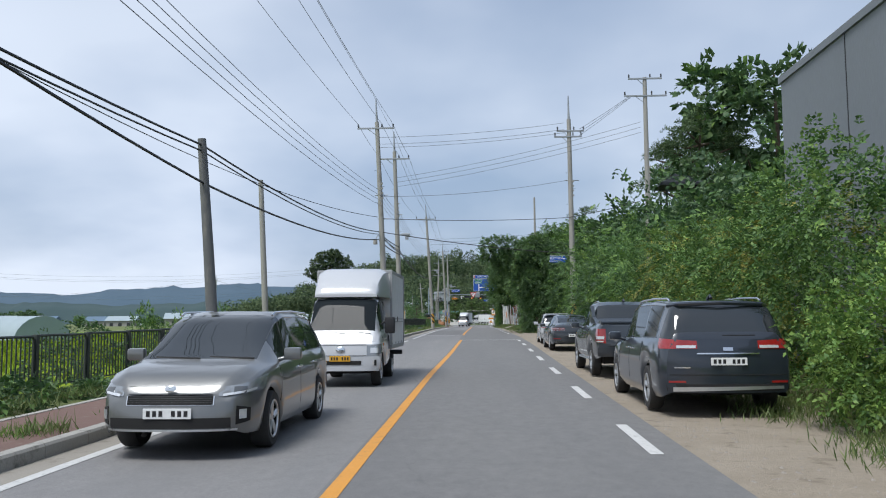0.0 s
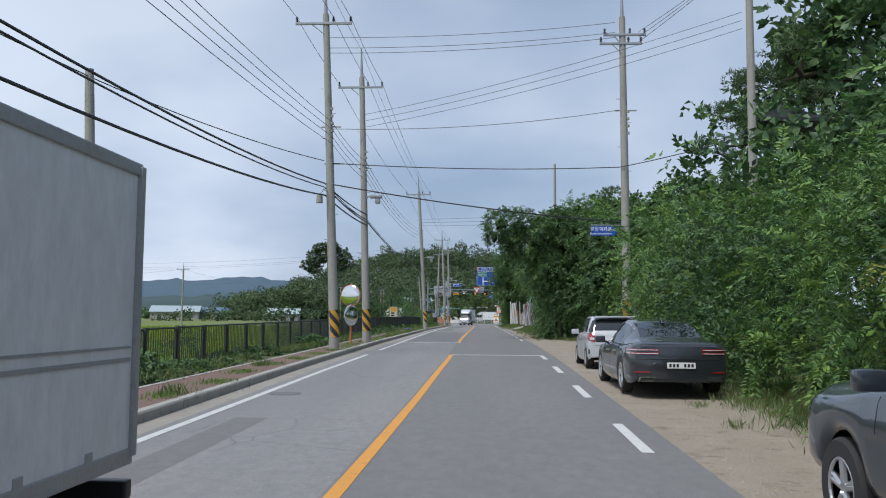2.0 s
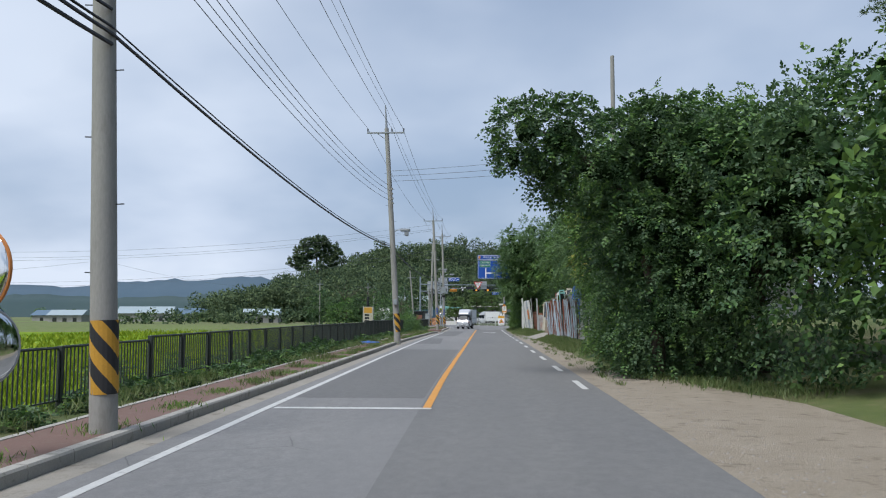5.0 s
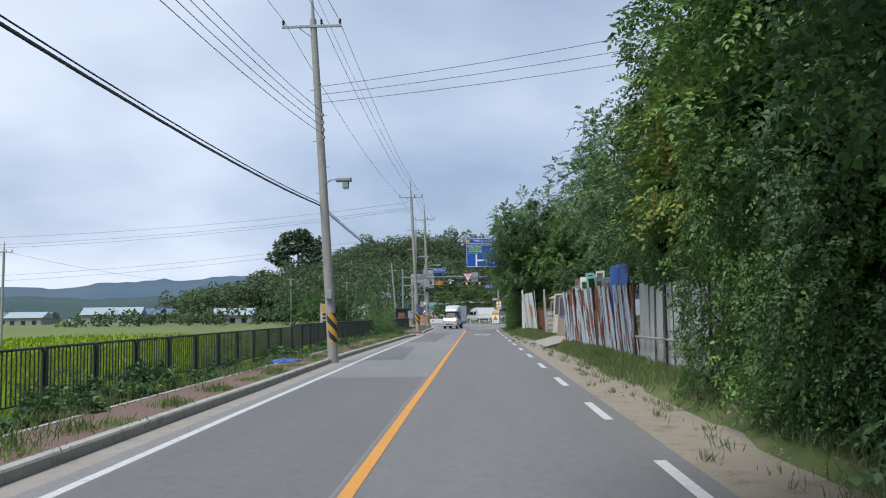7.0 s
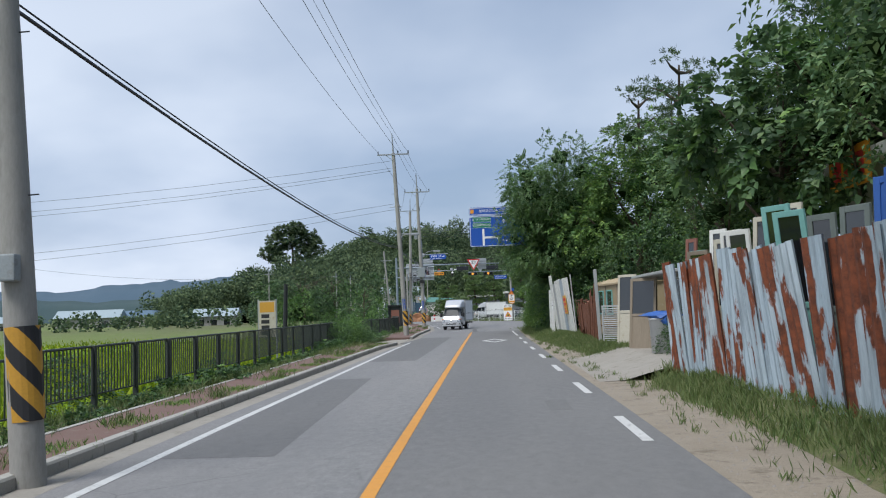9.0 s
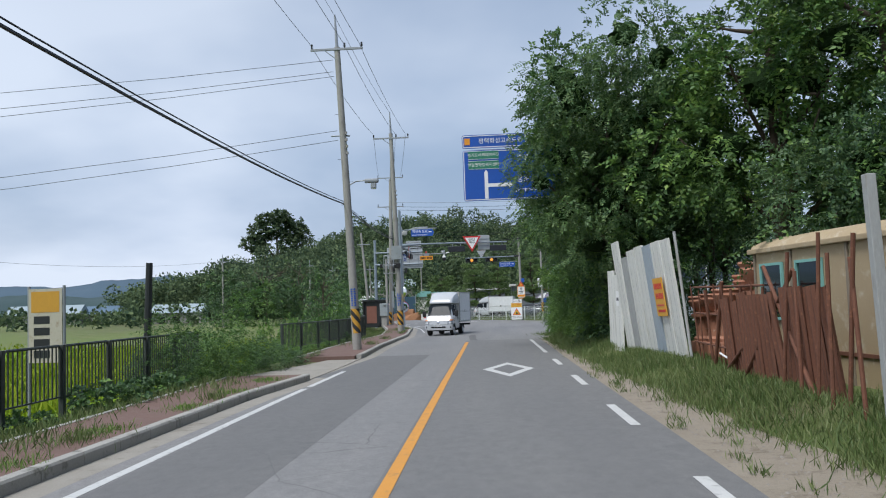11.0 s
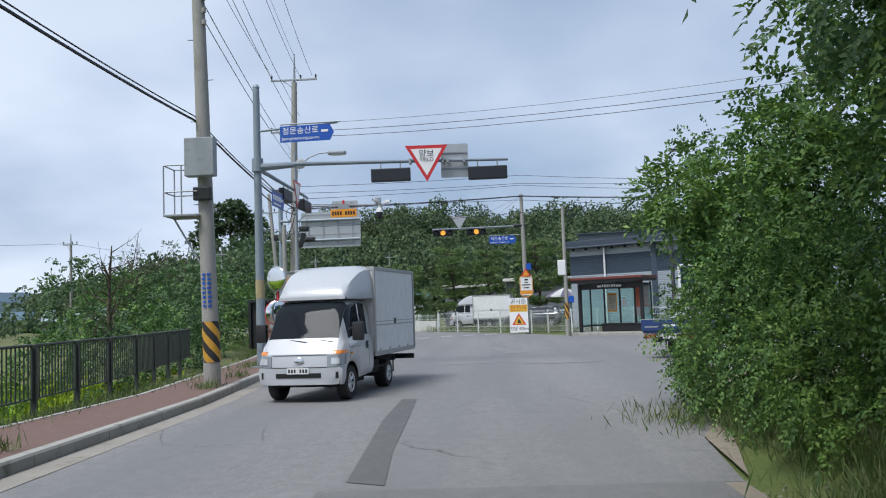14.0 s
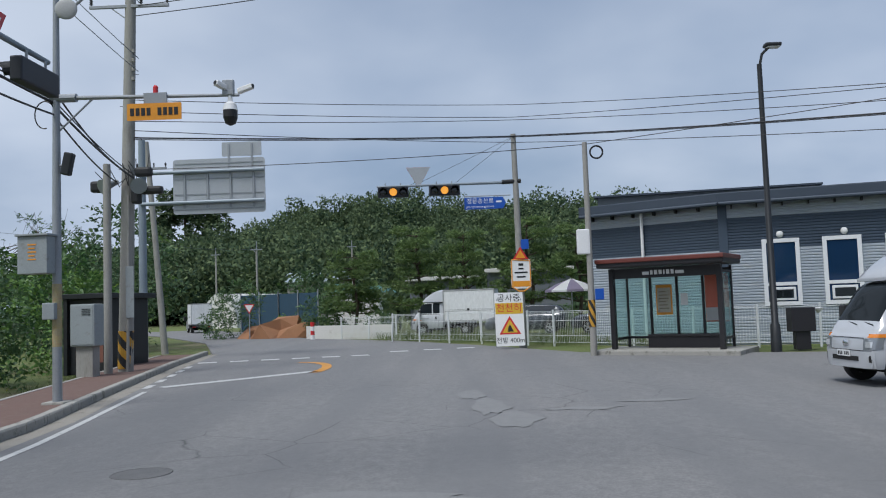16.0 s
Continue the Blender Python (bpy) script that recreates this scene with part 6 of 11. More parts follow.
M_RUSTY = rusty("rusty_corrugated_steel")
M_RUST = surface("rust_brown", (0.17, 0.065, 0.035), (0.10, 0.042, 0.025), 4, 0.85, bump=0.4, fine=30, dirt=(0.24, 0.10, 0.05))
M_GREY_SHEET = surface("weathered_grey_sheet", (0.40, 0.41, 0.40), (0.30, 0.31, 0.30), 1.2, 0.7, bump=0.15, stretch=(1, 1, 0.2), dirt=(0.22, 0.19, 0.15))
M_WHITE_SHEET = surface("dirty_white_sheet", (0.72, 0.72, 0.67), (0.60, 0.60, 0.56), 1.0, 0.6, bump=0.08, stretch=(1, 1, 0.25), dirt=(0.36, 0.34, 0.28))
M_CREAM = surface("old_cream_paint", (0.52, 0.49, 0.40), (0.40, 0.37, 0.29), 2, 0.7, bump=0.2, dirt=(0.28, 0.22, 0.15))


def sheet_fence(name, runs, material, label, seed, tilt=2.5, width=0.62):
    """Upright corrugated sheets, one by one, each a little out of line; runs of (x, y, top) points."""
    rng = np.random.default_rng(seed)
    holder = thing(name, (0, 0, 0), label, "fence")
    for (xa, ya, ta), (xb, yb, tb) in zip(runs, runs[1:]):
        L = math.hypot(xb - xa, yb - ya)
        n = max(1, int(L / width))
        for i in range(n):
            t = (i + 0.5) / n
            x, y, top = xa + (xb - xa) * t + (0.18 if tilt > 2 else 0), ya + (yb - ya) * t, ta + (tb - ta) * t + rng.normal(0, 0.05)
            h = top - gz(y) - 0.12
            bm = bmesh.new()
            w = L / n * 1.06
            k = 12
            prof = []
            for j in range(k + 1):
                u = -w / 2 + w * j / k
                prof.append((u, 0.022 * (1 if (j % 4) in (1, 2) else -1)))
            lo, hi, lo2, hi2 = [], [], [], []
            for u, d in prof:
                lo.append(bm.verts.new((d, u, -0.1))), hi.append(bm.verts.new((d + rng.normal(0, 0.002), u, h)))
                lo2.append(bm.verts.new((d + 0.004, u, -0.1))), hi2.append(bm.verts.new((d + 0.004, u, h)))
            for j in range(k):
                bm.faces.new((lo[j + 1], lo[j], hi[j], hi[j + 1]))
                bm.faces.new((lo2[j], lo2[j + 1], hi2[j + 1], hi2[j]))
                bm.faces.new((hi[j], hi2[j], hi2[j + 1], hi[j + 1]))
            ob = part("sheet", bm, material, holder)
            yaw = math.degrees(math.atan2(-(xb - xa), yb - ya))
            ob.matrix_basis = pose(x + rng.normal(0, 0.015), y, gz(y) + 0.12, rng.normal(-1.0 * tilt, tilt), rng.normal(-3.8 if tilt > 2 else 0.5, 1.2), yaw + rng.normal(0, 1.5))
    return holder


sheet_fence("yard_fence", [(4.45, 85.0, 2.78), (4.4, 90, 2.85), (4.2, 96, 2.9), (3.98, 101.2, 2.88)], M_RUSTY, "leaning corrugated steel fence with peeling pale blue paint and rust", 5)
sheet_fence("yard_fence", [(4.75, 77.5, 2.5), (4.55, 84.7, 2.7)], M_GREY_SHEET, "weathered grey corrugated steel fence under the trees", 6, 1.0)
sheet_fence("yard_fence", [(4.35, 116.4, 2.2), (4.15, 121.3, 2.0)], M_RUST, "low rusty patched fence of the yard", 10, 4.0, 0.45)
rail = thing("fence_rail", (0, 0, 0), "galvanised pipe rail fixed along the steel fence", "rail")
part("pipe", rod(bmesh.new(), (4.62, 77.5, gz(80) + 1.05), (4.42, 84.6, gz(80) + 1.0), 0.03), M_STEEL, rail)
for y in (77.7, 81.2, 84.7):
    part("upright", rod(bmesh.new(), (4.62 - 0.028 * (y - 77.5), y, gz(80) - 0.1), (4.62 - 0.028 * (y - 77.5), y, gz(80) + 2.5), 0.035), M_DARK_METAL, rail)

# tilted white sheets near the yellow notice
def white_panels():
    holder = thing("panel_fence", (0, 0, 0), "makeshift fence of tilted white insulation panels", "fence")
    rows = [(4.13, 124.95, 0.62, 2.95, 0), (4.06, 125.7, 0.72, 2.95, 0), (3.98, 126.5, 0.66, 2.92, 1), (3.92, 127.3, 0.72, 2.95, 0), (3.85, 128.15, 0.75, 2.9, 0), (3.78, 128.95, 0.55, 2.75, 2), (3.7, 129.75, 0.7, 3.25, 0),
            (3.62, 130.7, 1.0, 2.3, 3), (3.58, 131.6, 0.7, 2.45, 3)]
    for x, y, w, h, tone in rows:
        bm = bmesh.new()
        box(bm, (-0.03, -w * 0.57, -0.1), (0.03, w * 0.57, h), 0.006)
        p = part("panel", bm, (M_WHITE_SHEET, M_PANEL_BLUE, M_GREY_SHEET, M_WHITE_SHEET)[tone], holder)
        leaning = tone < 3
        p.matrix_basis = pose(x + (0.14 if leaning else 0), y, gz(y) + 0.28, -1.0 if leaning else 0.5, -6.5 if leaning else 0, 4)
        for k in (-0.25, 0.25):
            part("seam", box(bmesh.new(), (-0.034, k * w - 0.004, 0), (-0.0305, k * w + 0.004, h - 0.05)), M_GREY_SHEET, p)
        if not leaning and w > 0.9:
            part("torn_sticker", box(bmesh.new(), (-0.036, -0.3, 1.35), (-0.0305, 0.05, 1.8)), M_WHITE, p)
            for i in range(3):
                part("lettering", box(bmesh.new(), (-0.039, -0.28 + 0.1 * i, 1.5), (-0.0365, -0.21 + 0.1 * i, 1.6)), M_BLACK, p)
    part("pipe_post", rod(bmesh.new(), (4.35, 124.4, 0.2), (4.15, 124.85, 3.6), 0.035), M_GREY_SHEET, holder)
    nb = thing("notice_board", (0, 0, 0), "tilted yellow notice with red lettering on the white panels", "sign")
    nb.matrix_basis = pose(3.93, 125.75, 2.06, -1.0, -6.5, 4) @ Matrix.Rotation(radians(-90), 4, "Z")
    bp = part("board", plate(bmesh.new(), 0.85, 0.95, 0.02, 0.02), M_NOTICE, nb)
    bars(bp, [(-0.3 + 0.12 * i, 0.27, 0.08, 0.14) for i in range(6)] + [(-0.24 + 0.14 * i, 0.03, 0.09, 0.14) for i in range(5)] + [(0, -0.2, 0.6, 0.04), (0.05, -0.34, 0.6, 0.06)], M_RED)


M_PANEL_BLUE = surface("pale_blue_grey_panel", (0.36, 0.42, 0.47), (0.30, 0.35, 0.40), 1.0, 0.6, bump=0.08, stretch=(1, 1, 0.25), dirt=(0.26, 0.27, 0.26))
M_NOTICE = plain("notice_yellow", (0.66, 0.34, 0.03), 0.5)
white_panels()

# doors and windows stacked behind the rusty fence
def stacked_door(x, y, z, w, h, lean, yaw, material, label, panes=2):
    ob = thing("salvaged_door", (x, y, z), label, "door", "salvaged doors")
    ob.matrix_basis = pose(x, y, z, lean, 0, yaw)
    bm = bmesh.new()
    t = 0.09
    for lo, hi in (((-w / 2, 0, 0), (-w / 2 + t, 0.045, h)), ((w / 2 - t, 0, 0), (w / 2, 0.045, h)), ((-w / 2 + t, 0, h - t), (w / 2 - t, 0.045, h)), ((-w / 2 + t, 0, 0), (w / 2 - t, 0.045, t * 1.6)),
                   ((-w / 2 + t, 0, h * 0.48), (w / 2 - t, 0.045, h * 0.48 + t))):
        box(bm, lo, hi, 0.006)
    part("door_frame", bm, material, ob)
    for z0, z1 in ((t * 1.6, h * 0.48), (h * 0.48 + t, h - t)):
        part("inset_panel", box(bmesh.new(), (-w / 2 + t, 0.015, z0), (w / 2 - t, 0.03, z1)), M_GLASS_DARK if panes and z0 > 0.6 else material, ob)
    return ob


M_BLUE_PAINT = surface("bright_blue_paint", (0.03, 0.12, 0.42), (0.02, 0.08, 0.30), 3, 0.5, bump=0.1)
M_TURQUOISE = surface("turquoise_paint", (0.22, 0.47, 0.43), (0.16, 0.36, 0.33), 3, 0.6, bump=0.1)
M_GREY_GREEN = surface("grey_green_paint", (0.16, 0.19, 0.17), (0.11, 0.13, 0.12), 3, 0.6, bump=0.1)
M_DOOR_BROWN = surface("red_brown_paint", (0.25, 0.10, 0.07), (0.17, 0.07, 0.05), 3, 0.6, bump=0.1)
M_OLD_WOOD = surface("old_wood", (0.28, 0.23, 0.17), (0.17, 0.14, 0.10), 4, 0.8, bump=0.3, stretch=(1, 1, 0.15))
for i in range(7):
    stacked_door(5.0 + 0.02 * i, 90.6 + 0.3 * i, gz(92) + 1.2, 0.75, 2.1 + 0.04 * (i % 3), -4, -72 + 3 * i, M_BLUE_PAINT, "bright blue salvaged door stacked upright", 0)
for y, top, w, lean, yaw, m, lb in ((93.2, 3.5, 0.85, -5, -68, M_GREY_GREEN, "dark grey green salvaged door with panes"), (93.9, 3.45, 0.8, 4, -62, M_GREY_GREEN, "dark grey green salvaged door with panes"), (94.7, 3.6, 0.9, 14, -55, M_TURQUOISE, "turquoise salvaged door tipped to one side"),
                                    (95.3, 3.75, 0.9, 10, -60, M_TURQUOISE, "turquoise salvaged door"), (96.0, 3.9, 0.95, -16, -60, M_CREAM, "cream salvaged door leaning on the fence"), (96.7, 3.75, 0.9, -10, -58, M_CREAM, "cream salvaged door"),
                                    (97.4, 3.55, 0.95, 6, -62, M_WHITE_SHEET, "white salvaged window frame"), (98.0, 3.6, 0.9, 2, -60, M_WHITE_SHEET, "white salvaged window frame"), (98.7, 3.5, 0.9, -3, -58, M_CREAM, "cream salvaged door"),
                                    (99.3, 3.75, 0.7, -7, -55, M_WHITE_SHEET, "narrow white salvaged door"), (100.0, 3.35, 1.0, 8, -60, M_OLD_WOOD, "old carved wooden salvaged door"), (100.7, 3.4, 0.8, -4, -65, M_TURQUOISE, "turquoise salvaged door"),
                                    (101.6, 3.75, 0.6, -10, -60, M_DOOR_BROWN, "narrow red brown frame leaning outwards")):
    stacked_door(4.85 - 0.03 * (y - 93), y, gz(y) + 0.28, w * 0.6, top - gz(y) - 0.5, lean * 0.5, yaw, m, lb)
for x, y, w, h, lean, yaw, m, lb in ((4.75, 108.6, 0.95, 2.35, -7, -42, M_OLD_WOOD, "carved old wooden door standing in the yard mouth"), (4.6, 110.8, 0.8, 2.55, -5, -50, M_CREAM, "cream door frame standing in the yard mouth"),
                                    (5.2, 110.2, 0.8, 2.3, -4, -45, M_OLD_WOOD, "old wooden door behind the carved one"), (5.6, 106.9, 0.9, 2.3, -6, -55, M_WHITE_SHEET, "white slatted frame in the yard mouth")):
    stacked_door(x, y, gz(y) + 0.24, w, h, lean, yaw, m, lb)
shutter = thing("wooden_shutter", (4.42, 113.0, gz(113) + 0.24), "weathered louvred shutter leaning in the yard mouth", "shutter", rz=-50)
part("shutter_frame", box(box(box(box(bmesh.new(), (-0.4, 0, 0), (-0.34, 0.04, 1.5), 0.005), (0.34, 0, 0), (0.4, 0.04, 1.5), 0.005), (-0.34, 0, 1.44), (0.34, 0.04, 1.5), 0.005), (-0.34, 0, 0), (0.34, 0.04, 0.08), 0.005), M_GREY_SHEET, shutter)
for i in range(17):
    part("slat", box(bmesh.new(), (-0.34, -0.02, -0.006), (0.34, 0.045, 0.006), 0, pose(0, 0.01, 0.12 + 0.078 * i, 35, 0, 0)), M_GREY_SHEET, shutter)
leaning_post = thing("leaning_post", (4.25, 114.6, gz(114)), "grey timber post leaning at the yard mouth", "post")
part("post", box(bmesh.new(), (-0.06, -0.06, 0), (0.06, 0.06, 3.15), 0.012, pose(0, 0, 0, 0, -2, 0)), M_GREY_SHEET, leaning_post)
for i, (y, h, tilt) in enumerate(((115.3, 2.1, 12), (115.8, 2.4, -5), (116.3, 2.2, 4), (116.8, 2.5, -2), (117.4, 2.0, 9), (118.2, 2.3, -6))):
    iron = thing("iron_bar", (4.25, y, gz(y) + 0.15), "rusty iron bar leaning on the yard fence", "bar", "leaning iron bars")
    part("bar", rod(bmesh.new(), (0, 0, 0), (0.1, h * math.sin(radians(tilt)), h), 0.03, n=8), M_RUST, iron)
# roof sheet over the stacked doors at the yard mouth
lean_to = thing("lean_to_roof", (0, 0, 0), "grey sheet roof over stacked doors at the yard mouth", "shelter")
part("roof_sheet", box(bmesh.new(), (4.9, 104.6, 2.86), (7.6, 113.6, 2.95), 0.02), M_GREY_SHEET, lean_to)
part("back_wall", box(bmesh.new(), (7.2, 104.8, 0.3), (7.26, 113.4, 2.86)), M_OLD_WOOD, lean_to)
for x, y in ((5.05, 104.8), (5.05, 113.4), (7.4, 104.8), (7.4, 113.4)):
    part("post", rod(bmesh.new(), (x, y, 0.2), (x, y, 2.9), 0.045), M_RUST, lean_to)
tub = thing("plastic_tub", (4.9, 105.9, gz(106) + 0.27), "pale grey plastic tub with a blue sheet on top", "tub")
smooth(part("body", lathe(bmesh.new(), [(0.3, 0), (0.34, 0.05), (0.38, 1.0), (0.41, 1.04), (0.4, 1.08)], 20), M_MIRROR_BACK, tub), 40)
part("cover", core(bmesh.new(), [(0, 0, 1.15, 0.44, 0.44, 0.16), (0.1, -0.3, 1.0, 0.25, 0.15, 0.25)], 1.0, 4), M_BLUE_PAINT, tub, "crumpled blue plastic sheet")
bm = bmesh.new()
ramp_rows = [[bm.verts.new((x, y, gz(y) - 0.05 + z)) for y in (101.6, 103.5, 106, 108.5, 110.6)] for x, z in ((2.45, 0.035), (3.1, 0.06), (3.7, 0.22), (4.4, 0.4), (5.5, 0.42), (8.0, 0.55))]
for u, v in zip(ramp_rows, ramp_rows[1:]):
    for a in range(4):
        bm.faces.new((u[a], v[a], v[a + 1], u[a + 1]))
tagged(part("driveway_yard", bm, M_GUTTER), "pale concrete ramp into the scrap yard", "driveway", kind="structure")
litter = thing("blue_plastic_sheet", (-6.55, 89.4, gz(89) + 0.1), "crumpled blue plastic sheet on the verge", "litter")
part("sheet", core(bmesh.new(), [(0, 0, 0.05, 0.4, 0.55, 0.11), (0.25, 0.35, 0.03, 0.25, 0.3, 0.08)], 1.0, 6), M_BLUE_PAINT, litter)

# terracotta ornaments, ironwork and site cabin past the yard
M_TERRA = surface("terracotta", (0.42, 0.19, 0.11), (0.32, 0.14, 0.085), 4, 0.85, bump=0.2, dirt=(0.48, 0.36, 0.28))
M_CABIN = surface("peeling_tan_paint", (0.42, 0.33, 0.20), (0.33, 0.25, 0.15), 1.5, 0.75, bump=0.15, dirt=(0.46, 0.40, 0.30))


for i, (x, y, s) in enumerate(((5.7, 123.5, 0.95), (5.2, 124.4, 0.72), (5.9, 124.9, 0.85), (5.15, 125.4, 0.68), (5.05, 126.2, 0.66), (5.3, 122.7, 0.6), (6.4, 124.0, 1.05))):
    ob = thing("ornamental_column", (x, y, gz(y) + 0.22), "stacked terracotta column with urn on top", "ornament", "terracotta ornaments", scale=s)
    part("plinth", box(bmesh.new(), (-0.4, -0.4, 0), (0.4, 0.4, 0.75), 0.04), M_TERRA, ob)
    smooth(part("shaft", lathe(bmesh.new(), [(0.34, 0.75), (0.36, 0.85), (0.28, 0.95), (0.26, 1.5), (0.3, 1.6), (0.42, 1.68), (0.44, 1.78)]), M_TERRA, ob), 35)
    smooth(part("urn", lathe(bmesh.new(), [(0.18, 1.78), (0.22, 1.86), (0.42, 2.05), (0.5, 2.25), (0.46, 2.33), (0.52, 2.4), (0.5, 2.45)]), M_TERRA, ob), 35)
rack = thing("iron_rack", (0, 0, gz(122) + 0.2), "rusty welded iron rack in front of the ornaments", "rack")
for i in range(12):
    y = 119.6 + i * 0.42
    part("upright", rod(bmesh.new(), (4.45 + 0.06 * (i % 2), y, -0.1), (4.45 - 0.06 * (i % 3), y + 0.05 * ((i % 3) - 1), 1.75 + 0.12 * (i % 2)), 0.016 + 0.012 * (i % 4 == 0)), M_RUST, rack)
for z in (0.55, 1.2, 1.78):
    part("crossbar", rod(bmesh.new(), (4.45, 119.5, z), (4.42, 124.4, z + 0.05), 0.022), M_RUST, rack)
for xa, ya, xb, yb, za, zb in ((4.3, 117.0, 4.5, 119.6, 0.1, 2.1), (4.25, 120.4, 4.5, 118.2, 0.0, 2.0), (4.2, 121.6, 4.5, 119.0, 0.0, 1.5), (4.35, 122.6, 4.4, 121.9, 0.0, 1.9)):
    part("brace", rod(bmesh.new(), (xa, ya, za), (xb, yb, zb), 0.035), M_RUST, rack)
part("white_strip", rod(bmesh.new(), (4.4, 122.3, 0.45), (4.35, 120.9, 0.32), 0.02), M_WHITE, rack)
cabin = thing("site_cabin", (6.75, 119.4, 0.5), "old tan site cabin with peeling paint and a blue window", "cabin", rz=8)
part("body", box(bmesh.new(), (-1.2, -3.0, -0.3), (1.2, 3.0, 2.45), 0.04), M_CABIN, cabin)
bm = slab(bmesh.new(), [(1.26 * math.cos(a), 2.4 + 0.34 * math.sin(a)) for a in np.linspace(0, math.pi, 9)], -3.08, 3.08, Matrix.Rotation(radians(90), 4, "X"))
smooth(part("roof", bm, M_CABIN, cabin), 50)
part("eaves_trim", box(bmesh.new(), (-1.29, -3.1, 2.36), (-1.2, 3.1, 2.46), 0.02), M_CABIN, cabin)
for y in (-2.2, -0.4, 1.45, 2.92):
    part("wall_rib", box(bmesh.new(), (-1.235, y - 0.035, -0.28), (-1.2, y + 0.035, 2.36), 0.008), M_OLD_WOOD, cabin)
part("skirting", box(bmesh.new(), (-1.23, -3.0, 0.5), (-1.2, 3.0, 0.56)), M_RUST, cabin)
for y in (0.8, 2.2):
    w = part("window", box(bmesh.new(), (-1.225, y - 0.4, 1.1), (-1.2, y + 0.4, 2.1)), M_GLASS_DARK, cabin)
    bm = bmesh.new()
    for lo, hi in (((-1.26, y - 0.45, 1.05), (-1.21, y + 0.45, 1.1)), ((-1.26, y - 0.45, 2.1), (-1.21, y + 0.45, 2.15)), ((-1.26, y - 0.45, 1.1), (-1.21, y - 0.4, 2.1)), ((-1.26, y + 0.4, 1.1), (-1.21, y + 0.45, 2.1))):
        box(bm, lo, hi)
    part("window_frame", bm, M_TURQUOISE, w)

# white house behind the yard
M_WALL_WHITE = surface("white_render", (0.70, 0.69, 0.66), (0.60, 0.59, 0.55), 0.8, 0.85, bump=0.15, dirt=(0.45, 0.43, 0.38))
house = thing("yard_house", (15.4, 106.5, 1.6), "white rendered flat roofed house behind the fence", "house")
part("wall", box(bmesh.new(), (-3.0, -5.0, -2.2), (6.0, 5.0, 4.6), 0.02), M_WALL_WHITE, house)
part("roof", box(bmesh.new(), (-3.6, -5.6, 4.6), (6.5, 5.6, 5.0), 0.05), M_WALL_WHITE, house)
sgn = part("sign", box(bmesh.new(), (-3.68, 1.2, 3.9), (-3.62, 4.2, 5.2), 0.01), M_ORANGE, house)
for i in range(3):
    part("lettering", box(bmesh.new(), (-3.695, 1.55 + 0.85 * i, 4.2), (-3.685, 2.15 + 0.85 * i, 4.95)), M_RED, sgn)
win = part("window", box(bmesh.new(), (-3.04, 0.5, 1.6), (-3.0, 2.3, 2.9)), M_GLASS_DARK, house)
# grey factory behind the first hedge
M_FACTORY = surface("grey_blue_cladding", (0.19, 0.21, 0.23), (0.16, 0.175, 0.195), 0.3, 0.6, bump=0.1, stretch=(1, 1, 0.1))
fac = thing("factory_building", (16.9, 12.6, 0.3), "tall plain grey clad factory building", "building")
part("wall", box(bmesh.new(), (-8.0, -14, -0.5), (14, 10, 7.65), 0.02), M_FACTORY, fac)
part("parapet", box(bmesh.new(), (-8.06, -14.06, 7.6), (14.06, 10.06, 7.8), 0.01), M_FACTORY, fac)
for i in range(5):
    part("cladding_joint", box(bmesh.new(), (-8.012, -11 + 4.2 * i, -0.5), (-7.995, -10.97 + 4.2 * i, 7.6)), M_DARK_METAL, fac)

# yellow bin at the lane mouth
M_BIN = surface("yellow_plastic", (0.55, 0.27, 0.02), (0.46, 0.22, 0.02), 5, 0.5, bump=0.05)
bin_ = thing("wheeled_bin", (4.82, 50.0, gz(50) - 0.05), "ochre plastic wheeled bin by the lane", "bin", rz=-28, scale=1.05)
bm = bmesh.new()
slab(bm, [(-0.15, -0.17), (0.15, -0.17), (0.15, 0.17), (-0.15, 0.17)], 0.05, 0.9)
for v in bm.verts:
    if v.co.z > 0.5:
        v.co.x *= 1.4
        v.co.y *= 1.4
bmesh.ops.bevel(bm, geom=bm.edges[:], offset=0.025, segments=2, affect="EDGES")
part("body", bm, M_BIN, bin_)
part("rim", box(bmesh.new(), (-0.245, -0.27, 0.86), (0.245, 0.29, 0.92), 0.015), M_BIN, bin_)
bm = box(bmesh.new(), (-0.26, -0.3, 0.925), (0.26, 0.3, 0.985), 0.0)
for v in bm.verts:
    if v.co.z > 0.95:
        v.co.x *= 0.82
        v.co.y *= 0.85
        v.co.z += 0.04 if v.co.y > 0 else 0.0
bmesh.ops.bevel(bm, geom=bm.edges[:], offset=0.015, segments=2, affect="EDGES")
part("lid", bm, M_BIN, bin_)
part("handle", rod(bmesh.new(), (-0.2, 0.33, 0.9), (0.2, 0.33, 0.9), 0.016, n=10), M_BIN, bin_)
for s in (-0.17, 0.12):
    part("wheel", rod(bmesh.new(), (s, 0.19, 0.1), (s + 0.05, 0.19, 0.1), 0.1, n=14), M_BLACK, bin_)

# ---- vehicles ----


def car_paint(name, c, flake=0.3, rough=0.28):
    k = Nodes(name)
    dust = k.noise(2.2, 6, 0.7)
    k.base(k.mix(k.ramp(dust, (0.45, (0, 0, 0)), (0.8, (0.18,) * 3)), c, tuple(min(1, x * 0.7 + 0.03) for x in c)))
    k.p.inputs["Metallic"].default_value, k.p.inputs["Roughness"].default_value = flake, rough
    k.p.inputs["Coat Weight"].default_value, k.p.inputs["Coat Roughness"].default_value = 1.0, 0.04
    return k.m


